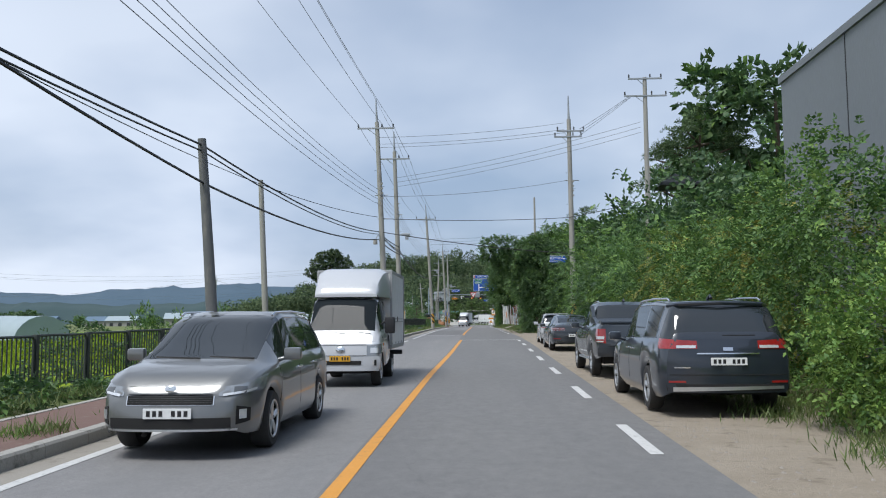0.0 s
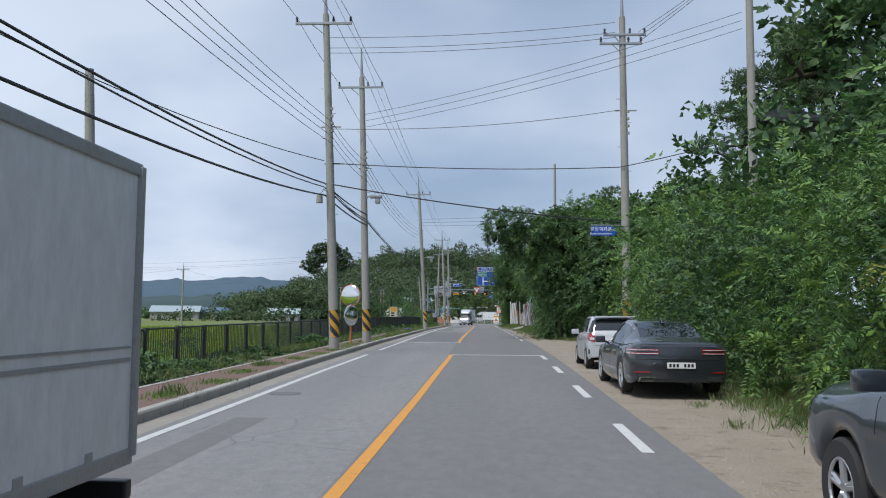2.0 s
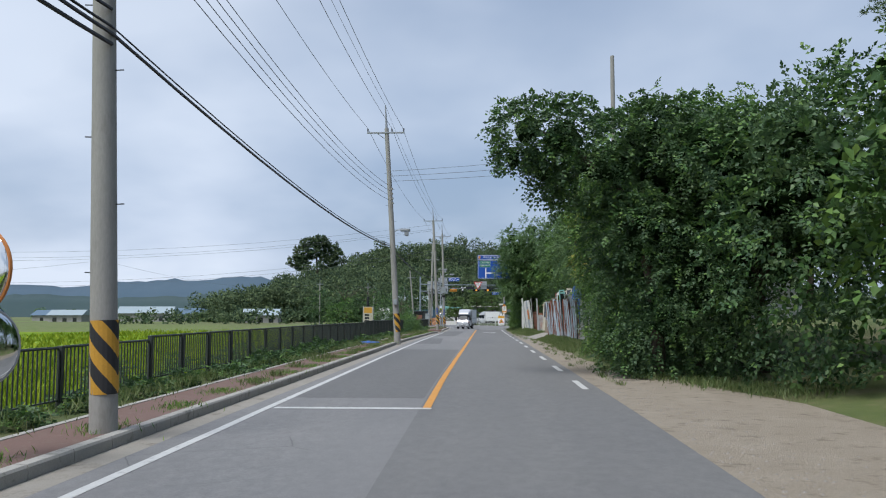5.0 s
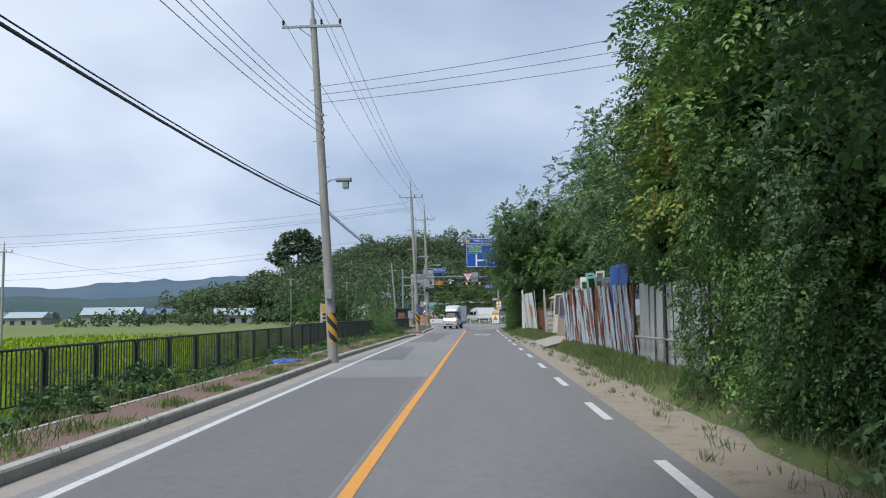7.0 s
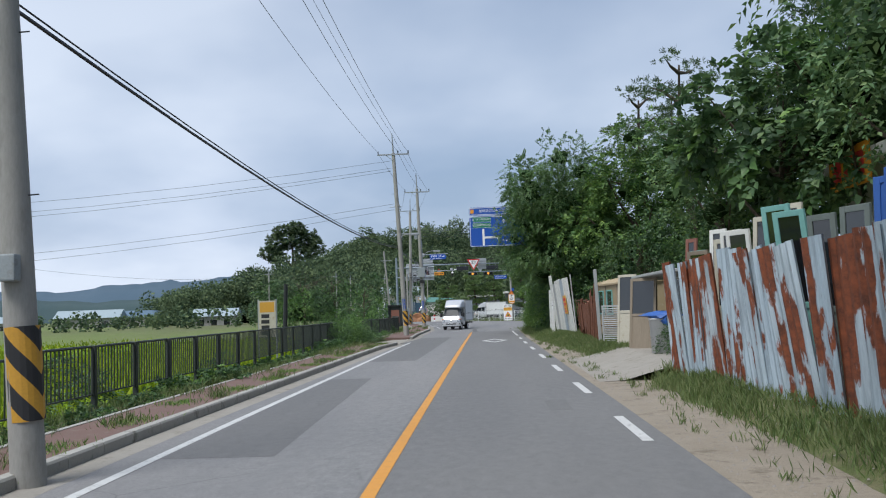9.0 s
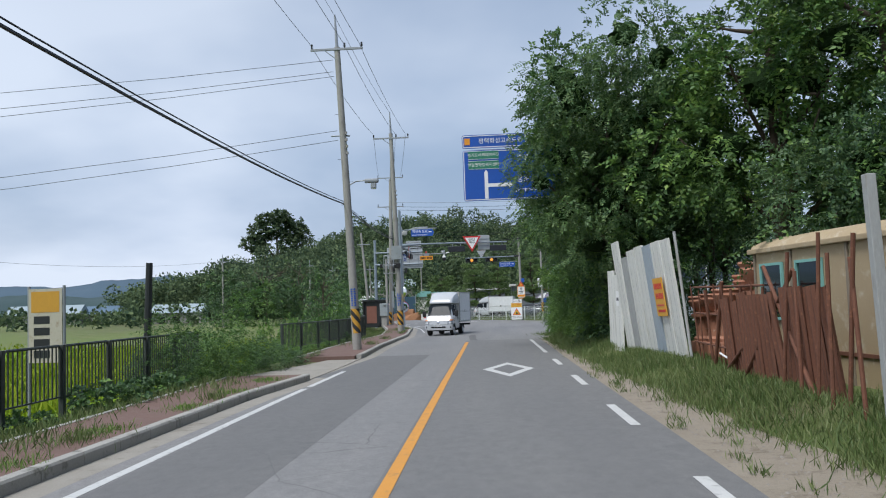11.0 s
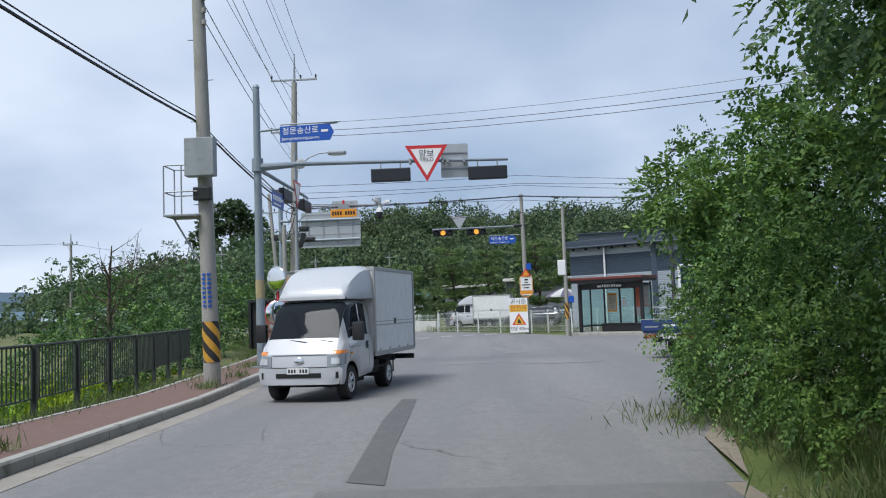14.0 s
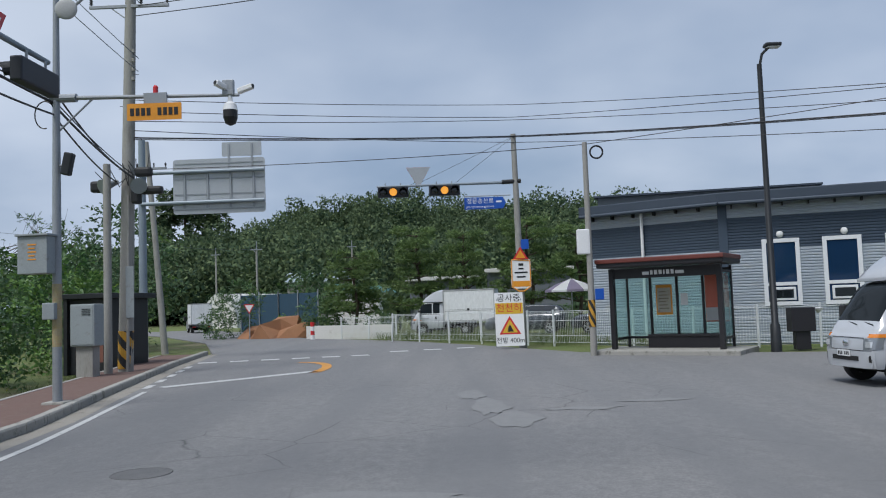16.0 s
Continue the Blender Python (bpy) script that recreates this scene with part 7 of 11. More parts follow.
M_PAINT_NAVY = car_paint("dark_navy_car_paint", (0.016, 0.022, 0.033), 0.2)
M_PAINT_SLATE = car_paint("slate_blue_car_paint", (0.020, 0.027, 0.036), 0.15)
M_PAINT_GRAPHITE = car_paint("graphite_car_paint", (0.019, 0.023, 0.029), 0.15)
M_PAINT_WHITE = car_paint("white_car_paint", (0.44, 0.455, 0.475), 0.0, 0.35)
M_PAINT_GREY = car_paint("warm_grey_car_paint", (0.145, 0.150, 0.150), 0.45)
M_PAINT_BLUE = car_paint("truck_blue_paint", (0.020, 0.045, 0.155), 0.1, 0.4)
M_BOX = surface("cargo_box_panel", (0.78, 0.79, 0.79), (0.72, 0.73, 0.73), 0.8, 0.45, bump=0.02, fine=8, stretch=(1, 1, 0.4), dirt=(0.62, 0.61, 0.58))
M_BOX_TRIM = surface("cargo_box_trim", (0.42, 0.43, 0.43), (0.34, 0.35, 0.35), 3, 0.5, metal=0.2, bump=0.05, dirt=(0.3, 0.27, 0.23))
M_TYRE = surface("tyre_rubber", (0.022, 0.022, 0.023), (0.035, 0.033, 0.031), 8, 0.85, bump=0.2)
M_RIM = plain("alloy_rim", (0.62, 0.63, 0.64), 0.28, metal=0.85)
M_CHROME = plain("chrome", (0.75, 0.76, 0.77), 0.12, metal=1.0)
M_TAIL = plain("red_lamp_glass", (0.26, 0.012, 0.012), 0.12, coat=1.0)
M_LAMP = plain("clear_lamp_glass", (0.62, 0.64, 0.66), 0.1, metal=0.3, coat=1.0)
M_LAMP_DARK = plain("smoked_lamp_glass", (0.08, 0.085, 0.09), 0.08, coat=1.0)
M_LAMP_GREY = plain("grey_lamp_glass", (0.26, 0.28, 0.30), 0.12, metal=0.3, coat=1.0)
M_AMBER = plain("amber_lamp", (0.70, 0.22, 0.02), 0.2, coat=1.0)
M_PLATE = plain("number_plate_white", (0.70, 0.71, 0.70), 0.4)
M_PLATE_Y = plain("number_plate_yellow", (0.62, 0.33, 0.02), 0.4)
M_UNDER = plain("underbody_black", (0.012, 0.012, 0.012), 0.9)


def glass_material(name, spec):
    k = Nodes(name)
    k.base((0.014, 0.018, 0.021))
    k.p.inputs["Roughness"].default_value = 0.03
    k.p.inputs["Specular IOR Level"].default_value = spec
    return k.m


M_CAR_GLASS = glass_material("car_glass", 0.9)
M_TRUCK_GLASS = glass_material("truck_glass", 0.07)


def bulge(spec, s, xr, z, top):
    """How far the nose or tail swells beyond its end station: xr from 0 in the middle to 1 at the corner."""
    return spec.get("bow", (0.08, 0.10))[0 if s < 0 else 1] * (1 - abs(xr) ** 2.2) * max(0.0, min(1.0, (top - z) / 0.22))


def side_x(spec, y, z):
    """Half width of the body at a station and height."""
    if "rows" not in spec:
        spec["rows"] = loft(spec)
    rows = spec["rows"]
    k = min(range(len(rows)), key=lambda i: abs(rows[i][0] - y))
    sec = rows[k][1]
    return float(np.interp(z, [p[1] for p in sec], [p[0] for p in sec]))


def loft(spec):
    """Body grid of a vehicle: stations along its length, rows round each half section. y is forwards."""
    L, front_y, keys = spec["L"], spec["L"] / 2, spec["keys"]
    ys = sorted(set(round(v, 3) for v in list(np.linspace(-L / 2, L / 2, 64)) + [q for g in spec["glass"] for q in (g[1], g[2])]))
    ks = np.array(keys)
    kern = 0.07

    def curve(col, y):
        return float(np.mean([np.interp(min(max(y + d, -L / 2), L / 2), ks[:, 0], ks[:, col]) for d in (-kern, -kern / 2, 0, kern / 2, kern)]))
    rows = []
    for y in ys:
        zb, belt, top, w, wt = (curve(c, y) for c in range(1, 6))
        for wy, wr in spec["arches"]:
            d = y - wy
            if abs(d) < wr:
                zb = max(zb, math.sqrt(wr * wr - d * d) + spec["axle"])
        belt = max(belt, zb + 0.12)
        top = max(top, belt + 0.01)
        hb, cab = belt - zb, top - belt
        sec = [(w * 0.94, zb), (w * 0.985, zb + hb * 0.14), (w, zb + hb * 0.38), (w * 0.995, zb + hb * 0.68), (w * 0.965, zb + hb * 0.93), (w * 0.94, belt),
               (w * 0.94 + (wt - w * 0.94) * 0.12, belt + cab * 0.07), (w * 0.94 + (wt - w * 0.94) * 0.55, belt + cab * 0.5), (wt, belt + cab * 0.87), (wt * 0.93, belt + cab * 0.955), (wt * 0.6, belt + cab * 0.992), (0.0, top)]
        rows.append((y, sec))
    return rows


M_PILLAR = plain("gloss_black_pillar", (0.012, 0.012, 0.013), 0.2, coat=0.6)


def vehicle_body(ob, spec, paint):
    """Painted shell and glass parts."""
    rows = loft(spec)
    n = len(rows[0][1])

    def kind(i, j):
        ya, yb = rows[i][0], rows[i + 1][0]
        for g in spec["glass"]:
            name, y0, y1, j0, j1 = g
            if ya >= y0 - 1e-4 and yb <= y1 + 1e-4 and j0 <= j < j1:
                return name
        return "body"
    cells = {}
    for i in range(len(rows) - 1):
        for j in range(n - 1):
            cells.setdefault(kind(i, j), []).append((i, j))
    pts = {s: [[(s * x, y, z) for x, z in sec] for y, sec in rows] for s in (1, -1)}

    def build(which, sides, inset=0.0):
        bm = bmesh.new()
        made = {}

        def vert(s, i, j):
            key = (s if rows[i][1][j][0] > 1e-6 else 1, i, j)
            if key not in made:
                made[key] = bm.verts.new(pts[s][i][j])
            return made[key]
        for s in sides:
            for i, j in which:
                q = [vert(s, i, j), vert(s, i + 1, j), vert(s, i + 1, j + 1), vert(s, i, j + 1)]
                q = list(dict.fromkeys(q))
                if len(q) >= 3:
                    try:
                        bm.faces.new(q if s < 0 else q[::-1])
                    except ValueError:
                        pass
        return bm, vert
    bm, vert = build(cells["body"], (1, -1))
    for i, end in ((0, -1), (len(rows) - 1, 1)):
        top, cols = rows[i][1][-1][1], 8
        lines = []
        for j in range(n - 1):
            x, z = rows[i][1][j]
            line = [vert(-1, i, j)]
            for c in range(1, 2 * cols):
                f = c / cols - 1
                line.append(bm.verts.new((x * f, rows[i][0] + end * bulge(spec, end, f, z, top), z)))
            lines.append(line + [vert(1, i, j)])
        for u, v in zip(lines, lines[1:]):
            for c in range(2 * cols):
                bm.faces.new((u[c], u[c + 1], v[c + 1], v[c]))
        tip = vert(1, i, n - 1)
        for c in range(2 * cols):
            bm.faces.new((lines[-1][c], lines[-1][c + 1], tip))
    bmesh.ops.recalc_face_normals(bm, faces=bm.faces)
    body = smooth(part("body", bm, paint, ob), spec.get("sharp", 44))
    for name in cells:
        if name == "body":
            continue
        sides = ((1,), (-1,)) if name.startswith("side") else ((1, -1),)
        for sd in sides:
            bm, _ = build(cells[name], sd)
            bmesh.ops.recalc_face_normals(bm, faces=bm.faces)
            if name.startswith("side_pillar"):
                smooth(part("pillar", bm, M_PILLAR, ob), 40)
            else:
                smooth(part("side_window" if name.startswith("side") else name, bm, spec.get("glass_mat", M_CAR_GLASS), ob), 40)
    sides = [g for g in spec["glass"] if g[0].startswith("side")]
    if sides:
        y0, y1 = min(g[1] for g in sides), max(g[2] for g in sides)
        for sd in (1, -1):
            for lev, mat in ((6, spec.get("belt_mat", M_PILLAR)), (8, spec.get("arch_mat", M_PILLAR))):
                part("window_trim", tube(bmesh.new(), [(sd * (sec[lev][0] + 0.002), y, sec[lev][1]) for y, sec in rows if y0 - 0.01 <= y <= y1 + 0.01], 0.009, 5), mat, ob)
    part("underbody", box(bmesh.new(), (-spec["W"] / 2 * 0.76, -spec["L"] / 2 + (0.4 if spec["L"] > 2 else 0.1), spec["axle"] - 0.06), (spec["W"] / 2 * 0.76, spec["L"] / 2 - (0.6 if spec["L"] > 2 else 0.25), spec["axle"] + 0.3)), M_UNDER, ob)
    return body


def wheel(ob, x, y, r, w, rim_r, spokes=5, rim=None, dual=False):
    """Tyre, rim and spokes; x is the outer face."""
    s = 1 if x > 0 else -1
    bm = bmesh.new()
    prof = [(rim_r, -w), (r * 0.93, -w), (r, -w * 0.86), (r, -w * 0.14), (r * 0.93, 0.0), (rim_r * 1.02, 0.0), (rim_r, -0.02)]
    rings = [[bm.verts.new((x + s * px, y + rr * math.cos(2 * math.pi * i / 28), r + rr * math.sin(2 * math.pi * i / 28))) for i in range(28)] for rr, px in prof]
    for u, v in zip(rings, rings[1:]):
        for i in range(28):
            bm.faces.new((u[i], u[(i + 1) % 28], v[(i + 1) % 28], v[i]))
    bmesh.ops.recalc_face_normals(bm, faces=bm.faces)
    hub = smooth(part("wheel", bm, M_TYRE, ob), 40)
    bm = bmesh.new()
    ring = [(x - s * 0.015, y + rim_r * 0.96 * math.cos(2 * math.pi * i / 28), r + rim_r * 0.96 * math.sin(2 * math.pi * i / 28)) for i in range(29)]
    tube(bm, ring, 0.016, 6)
    rod(bm, (x - s * 0.075, y, r), (x - s * 0.02, y, r), rim_r * 0.26, rim_r * 0.2, 16)
    for i in range(spokes):
        a = 2 * math.pi * i / spokes + 0.3
        for da in (-0.11, 0.11):
            tube(bm, [(x - s * 0.035, y + 0.2 * rim_r * math.cos(a), r + 0.2 * rim_r * math.sin(a)), (x - s * 0.028, y + 0.95 * rim_r * math.cos(a + da), r + 0.95 * rim_r * math.sin(a + da))], [0.03, 0.022], 6)
    part("rim", bm, rim or M_RIM, hub)
    part("brake_disc", rod(bmesh.new(), (x - s * 0.16, y, r), (x - s * 0.13, y, r), rim_r * 0.93, n=24), M_UNDER, hub)
    return hub


def patch(name, ob, outline, y, thick, material, m=None, label=""):
    """A plate standing across the vehicle: outline of (x, z), outer face at y, thickness towards the body."""
    bm = bmesh.new()
    s = -1 if y > 0 else 1
    a = [bm.verts.new((x, y, z)) for x, z in outline]
    b = [bm.verts.new((x * 0.985, y + s * thick, z)) for x, z in outline]
    n = len(outline)
    bm.faces.new(a)
    bm.faces.new(b[::-1])
    for i in range(n):
        bm.faces.new((a[i], a[(i + 1) % n], b[(i + 1) % n], b[i]))
    bmesh.ops.recalc_face_normals(bm, faces=bm.faces)
    if m:
        bm.transform(m)
    return part(name, bm, material, ob, label)


def wrap(name, ob, spec, x0, x1, z0, z1, end, material, out=0.012, label="", grow=0.0, slant=0.0):
    """A plate that follows the body's end and turns round its corner: x0 and x1 are distances from the middle, measured along the skin."""
    if "rows" not in spec:
        spec["rows"] = loft(spec)
    rows = spec["rows"]
    s = 1 if end == "front" else -1
    order = rows[::-1] if s > 0 else rows

    def skin(z):
        """Plan outline of one half at a height: from the middle of the end outwards, then along the side."""
        pts = []
        for y, sec in order:
            zs = [p[1] for p in sec]
            if z < zs[0] - 0.08 or z > zs[-1]:
                continue
            w = float(np.interp(z, zs, [p[0] for p in sec]))
            if not pts and y == order[0][0]:
                pts += [(w * a, y + s * bulge(spec, s, a, z, zs[-1])) for a in (0, 0.15, 0.3, 0.45, 0.6, 0.72, 0.84, 0.93)]
            elif not pts:
                pts.append((0.0, y))
            if w >= pts[-1][0] - 0.02:
                pts.append((w, y))
            if len(pts) > 26:
                break
        q = np.array(pts)
        d = np.concatenate([[0], np.cumsum(np.hypot(np.diff(q[:, 0]), np.diff(q[:, 1])))])
        return q, d

    def at(u, z):
        q, d = skin(z)
        side = -1 if u < 0 else 1
        a, e = abs(u), 0.03
        p = np.array([np.interp(a, d, q[:, 0]), np.interp(a, d, q[:, 1])])
        p0 = np.array([np.interp(max(0, a - e), d, q[:, 0]), np.interp(max(0, a - e), d, q[:, 1])])
        p1 = np.array([np.interp(a + e, d, q[:, 0]), np.interp(a + e, d, q[:, 1])])
        t = p1 - p0
        t = t / max(1e-6, np.hypot(*t))
        n = np.array([-t[1], t[0]]) * s
        return side, p, n
    bm = bmesh.new()
    kx, kz = 11, 4
    faces = []
    for lift in (out, out - 0.035):
        grid = []
        for i in range(kx):
            f = i / (kx - 1)
            col = []
            for j in range(kz):
                z = (z0 + grow * f) + (z1 - z0 - 2 * grow * f) * j / (kz - 1) + slant * f
                side, p, n = at(x0 + (x1 - x0) * f, z)
                p = p + n * lift
                col.append(bm.verts.new((side * p[0], p[1], z)))
            grid.append(col)
        faces.append(grid)
        for u, v in zip(grid, grid[1:]):
            for j in range(kz - 1):
                bm.faces.new((u[j], v[j], v[j + 1], u[j + 1]))
    o, n = faces
    for g, h in ((o, n),):
        for i in range(kx - 1):
            bm.faces.new((g[i][0], g[i + 1][0], h[i + 1][0], h[i][0]))
            bm.faces.new((g[i][-1], g[i + 1][-1], h[i + 1][-1], h[i][-1]))
        for j in range(kz - 1):
            bm.faces.new((g[0][j], g[0][j + 1], h[0][j + 1], h[0][j]))
            bm.faces.new((g[-1][j], g[-1][j + 1], h[-1][j + 1], h[-1][j]))
    bmesh.ops.recalc_face_normals(bm, faces=bm.faces)
    return smooth(part(name, bm, material, ob, label), 40)


def number_plate(ob, y, z, face, material=None, w=0.52, h=0.11, tilt=0.0):
    s = 1 if face == "front" else -1
    p = part("number_plate", box(bmesh.new(), (-w / 2, -0.008, -h / 2), (w / 2, 0.008, h / 2), 0.003), material or M_PLATE, ob)
    p.matrix_basis = pose(0, y, z, tilt * s, 0, 0)
    for i in range(7):
        if i == 3:
            continue
        cx = -w * 0.39 + i * w * 0.13
        part("plate_bar", box(bmesh.new(), (cx - w * 0.04, s * 0.0085 - 0.002, -h * 0.28), (cx + w * 0.04, s * 0.0085 + 0.002, h * 0.28)), M_BLACK, p)
    return p


def door_mirror(ob, x, y, z, material, sz=1.0):
    bm = bmesh.new()
    s = 1 if x > 0 else -1
    box(bm, (-0.11 * sz, -0.06, -0.075 * sz), (0.11 * sz, 0.06, 0.075 * sz), 0.035)
    rod(bm, (-s * 0.1 * sz, 0, -0.05 * sz), (-s * 0.2 * sz, 0.02, -0.08 * sz), 0.025)
    q = smooth(part("door_mirror", bm, material, ob), 50)
    q.location = (x, y, z)


def car(name, at, rz, label, spec, paint):
    ob = thing(name, at, label, "car", rz=rz)
    vehicle_body(ob, spec, paint)
    W = spec["W"] / 2
    for wy, wr in spec["arches"]:
        for s in (1, -1):
            wheel(ob, s * (W - 0.015), wy, spec["tyre"], 0.22, spec["rim"], spec.get("spokes", 5))
    for s in (1, -1):
        door_mirror(ob, s * (W + 0.09), spec["mirror"][0], spec["mirror"][1], spec.get("mirror_paint", paint))
        for hy, hz in spec.get("handles", ()):
            hx = side_x(spec, hy, hz) + 0.012
            part("door_handle", box(bmesh.new(), (s * hx - 0.016, hy - 0.1, hz - 0.014), (s * hx + 0.016, hy + 0.1, hz + 0.014), 0.008), spec.get("handle_mat", M_CHROME), ob)
        for ly in spec.get("door_gaps", ()):
            y0, zlo, zhi = ly
            part("door_gap", tube(bmesh.new(), [(s * (side_x(spec, y0, z) - 0.002), y0, z) for z in np.linspace(zlo, zhi, 9)], 0.005, 5), M_UNDER, ob)
        if spec.get("rails"):
            a, b, z, x = spec["rails"]
            part("roof_rail", tube(bmesh.new(), [(s * x, a, z - 0.06), (s * x, a - 0.14, z - 0.02), (s * x, (a + b) / 2, z + 0.0), (s * x, b + 0.14, z - 0.02), (s * x, b, z - 0.06)], 0.016, 6), spec.get("rail_mat", M_CHROME), ob)
    return ob


# keys: y, sill, belt, top, half width, roof half width
SPEC_VAN = dict(L=5.1, W=1.98, axle=0.34, tyre=0.345, rim=0.225, spokes=5, arches=((1.58, 0.40), (-1.48, 0.40)), mirror=(0.95, 1.12),
                keys=[(-2.55, 0.36, 1.0, 1.06, 0.86, 0.74), (-2.46, 0.30, 1.06, 1.36, 0.945, 0.74), (-2.30, 0.26, 1.10, 1.60, 0.975, 0.73), (-2.05, 0.25, 1.10, 1.70, 0.985, 0.74), (-1.0, 0.24, 1.08, 1.745, 0.99, 0.76), (0.0, 0.24, 1.05, 1.745, 0.99, 0.76), (0.7, 0.24, 1.03, 1.68, 0.99, 0.73), (1.15, 0.25, 1.0, 1.42, 0.985, 0.68), (1.62, 0.26, 0.98, 1.08, 0.975, 0.72), (2.2, 0.27, 0.88, 0.95, 0.93, 0.70), (2.45, 0.30, 0.72, 0.80, 0.82, 0.62), (2.55, 0.38, 0.6, 0.66, 0.62, 0.5)],
                glass=(("rear_window", -2.5, -2.16, 6, 11), ("side_a", -2.0, -1.05, 6, 8), ("side_b", -0.97, 0.1, 6, 8), ("side_c", 0.18, 1.05, 6, 8), ("side_pillar_a", -1.05, -0.97, 6, 8), ("side_pillar_b", 0.1, 0.18, 6, 8), ("windscreen", 0.8, 1.6, 8, 11)),
                handles=((0.15, 0.93), (-0.2, 0.93)), door_gaps=((0.02, 0.32, 1.06), (1.12, 0.55, 1.0), (-1.0, 0.75, 1.06)), rails=(0.4, -2.0, 1.76, 0.69))
van = car("minivan", (3.93, 14.0, gz(14)), 0, "dark navy minivan with roof rails parked on the shoulder", SPEC_VAN, M_PAINT_NAVY)
for s in (1, -1):
    wrap("tail_lamp", van, SPEC_VAN, s * 0.44, s * 1.10, 0.985, 1.10, "rear", M_TAIL, 0.012, "red tail lamp wrapped round the corner", -0.02, 0.02)
    wrap("reversing_lamp", van, SPEC_VAN, s * 0.46, s * 0.74, 0.995, 1.035, "rear", M_LAMP, 0.016, "clear reversing lamp")
    wrap("rear_reflector", van, SPEC_VAN, s * 0.62, s * 0.86, 0.49, 0.52, "rear", M_TAIL, 0.010, "red bumper reflector")
part("roof_spoiler", tube(bmesh.new(), [(-0.74, -2.06, 1.62), (-0.62, -2.24, 1.64), (0, -2.3, 1.66), (0.62, -2.24, 1.64), (0.74, -2.06, 1.62)], 0.032, 6), M_PAINT_NAVY, van)
wrap("tailgate_trim", van, SPEC_VAN, -0.45, 0.45, 0.905, 0.925, "rear", M_CHROME, 0.014, "chrome strip")
wrap("skid_plate", van, SPEC_VAN, -0.80, 0.80, 0.36, 0.425, "rear", M_RIM, 0.012, "silver skid plate", 0.012, 0.03)
wrap("bumper_line", van, SPEC_VAN, -0.85, 0.85, 0.60, 0.61, "rear", M_UNDER, 0.006)
wrap("lower_bumper", van, SPEC_VAN, -0.9, 0.9, 0.37, 0.47, "rear", M_UNDER, 0.006, "black lower bumper")
wrap("badge", van, SPEC_VAN, -0.07, 0.07, 0.955, 1.005, "rear", M_CHROME, 0.014)
wrap("model_mark", van, SPEC_VAN, -0.78, -0.55, 0.70, 0.72, "rear", M_CHROME, 0.008)
number_plate(van, -2.648, 0.80, "rear")
part("rear_wiper", box(bmesh.new(), (-0.05, -2.53, 1.17), (0.42, -2.5, 1.185)), M_BLACK, van)
part("shark_fin", tube(bmesh.new(), [(0, -1.6, 1.74), (0, -1.72, 1.80), (0, -1.78, 1.74)], [0.03, 0.012, 0.03], 6), M_PAINT_NAVY, van)

SPEC_PICK = dict(L=5.1, W=1.95, axle=0.37, tyre=0.375, rim=0.23, arches=((1.62, 0.43), (-1.48, 0.43)), mirror=(0.85, 1.22), mirror_paint=M_PAINT_SLATE,
                 keys=[(-2.55, 0.50, 1.12, 1.18, 0.89, 0.80), (-2.48, 0.46, 1.20, 1.27, 0.94, 0.84), (-2.0, 0.42, 1.20, 1.28, 0.965, 0.85), (-1.25, 0.40, 1.18, 1.34, 0.975, 0.80), (-0.95, 0.40, 1.17, 1.72, 0.975, 0.72), (-0.6, 0.40, 1.16, 1.815, 0.975, 0.71), (0.1, 0.40, 1.14, 1.83, 0.975, 0.71), (0.55, 0.40, 1.12, 1.76, 0.975, 0.69), (1.25, 0.42, 1.10, 1.26, 0.975, 0.70), (1.6, 0.44, 1.06, 1.18, 0.97, 0.74), (2.3, 0.44, 1.0, 1.10, 0.93, 0.74), (2.5, 0.46, 0.86, 0.95, 0.86, 0.68), (2.55, 0.5, 0.75, 0.8, 0.7, 0.6)],
                 glass=(("rear_window", -1.22, -0.9, 7, 11), ("side_a", -0.72, -0.02, 6, 8), ("side_b", 0.06, 0.98, 6, 8), ("side_pillar_a", -0.02, 0.06, 6, 8), ("windscreen", 0.62, 1.26, 8, 11)),
                 handles=((-0.55, 1.0), (0.2, 0.99)), handle_mat=M_BLACK, door_gaps=((-0.0, 0.45, 1.12), (-0.86, 0.9, 1.15), (1.02, 0.85, 1.1)), rails=(0.25, -0.75, 1.83, 0.61))
pick = car("pickup_truck", (3.95, 21.2, gz(21.2)), 0, "slate grey double cab pickup with covered bed parked on the shoulder", SPEC_PICK, M_PAINT_SLATE)
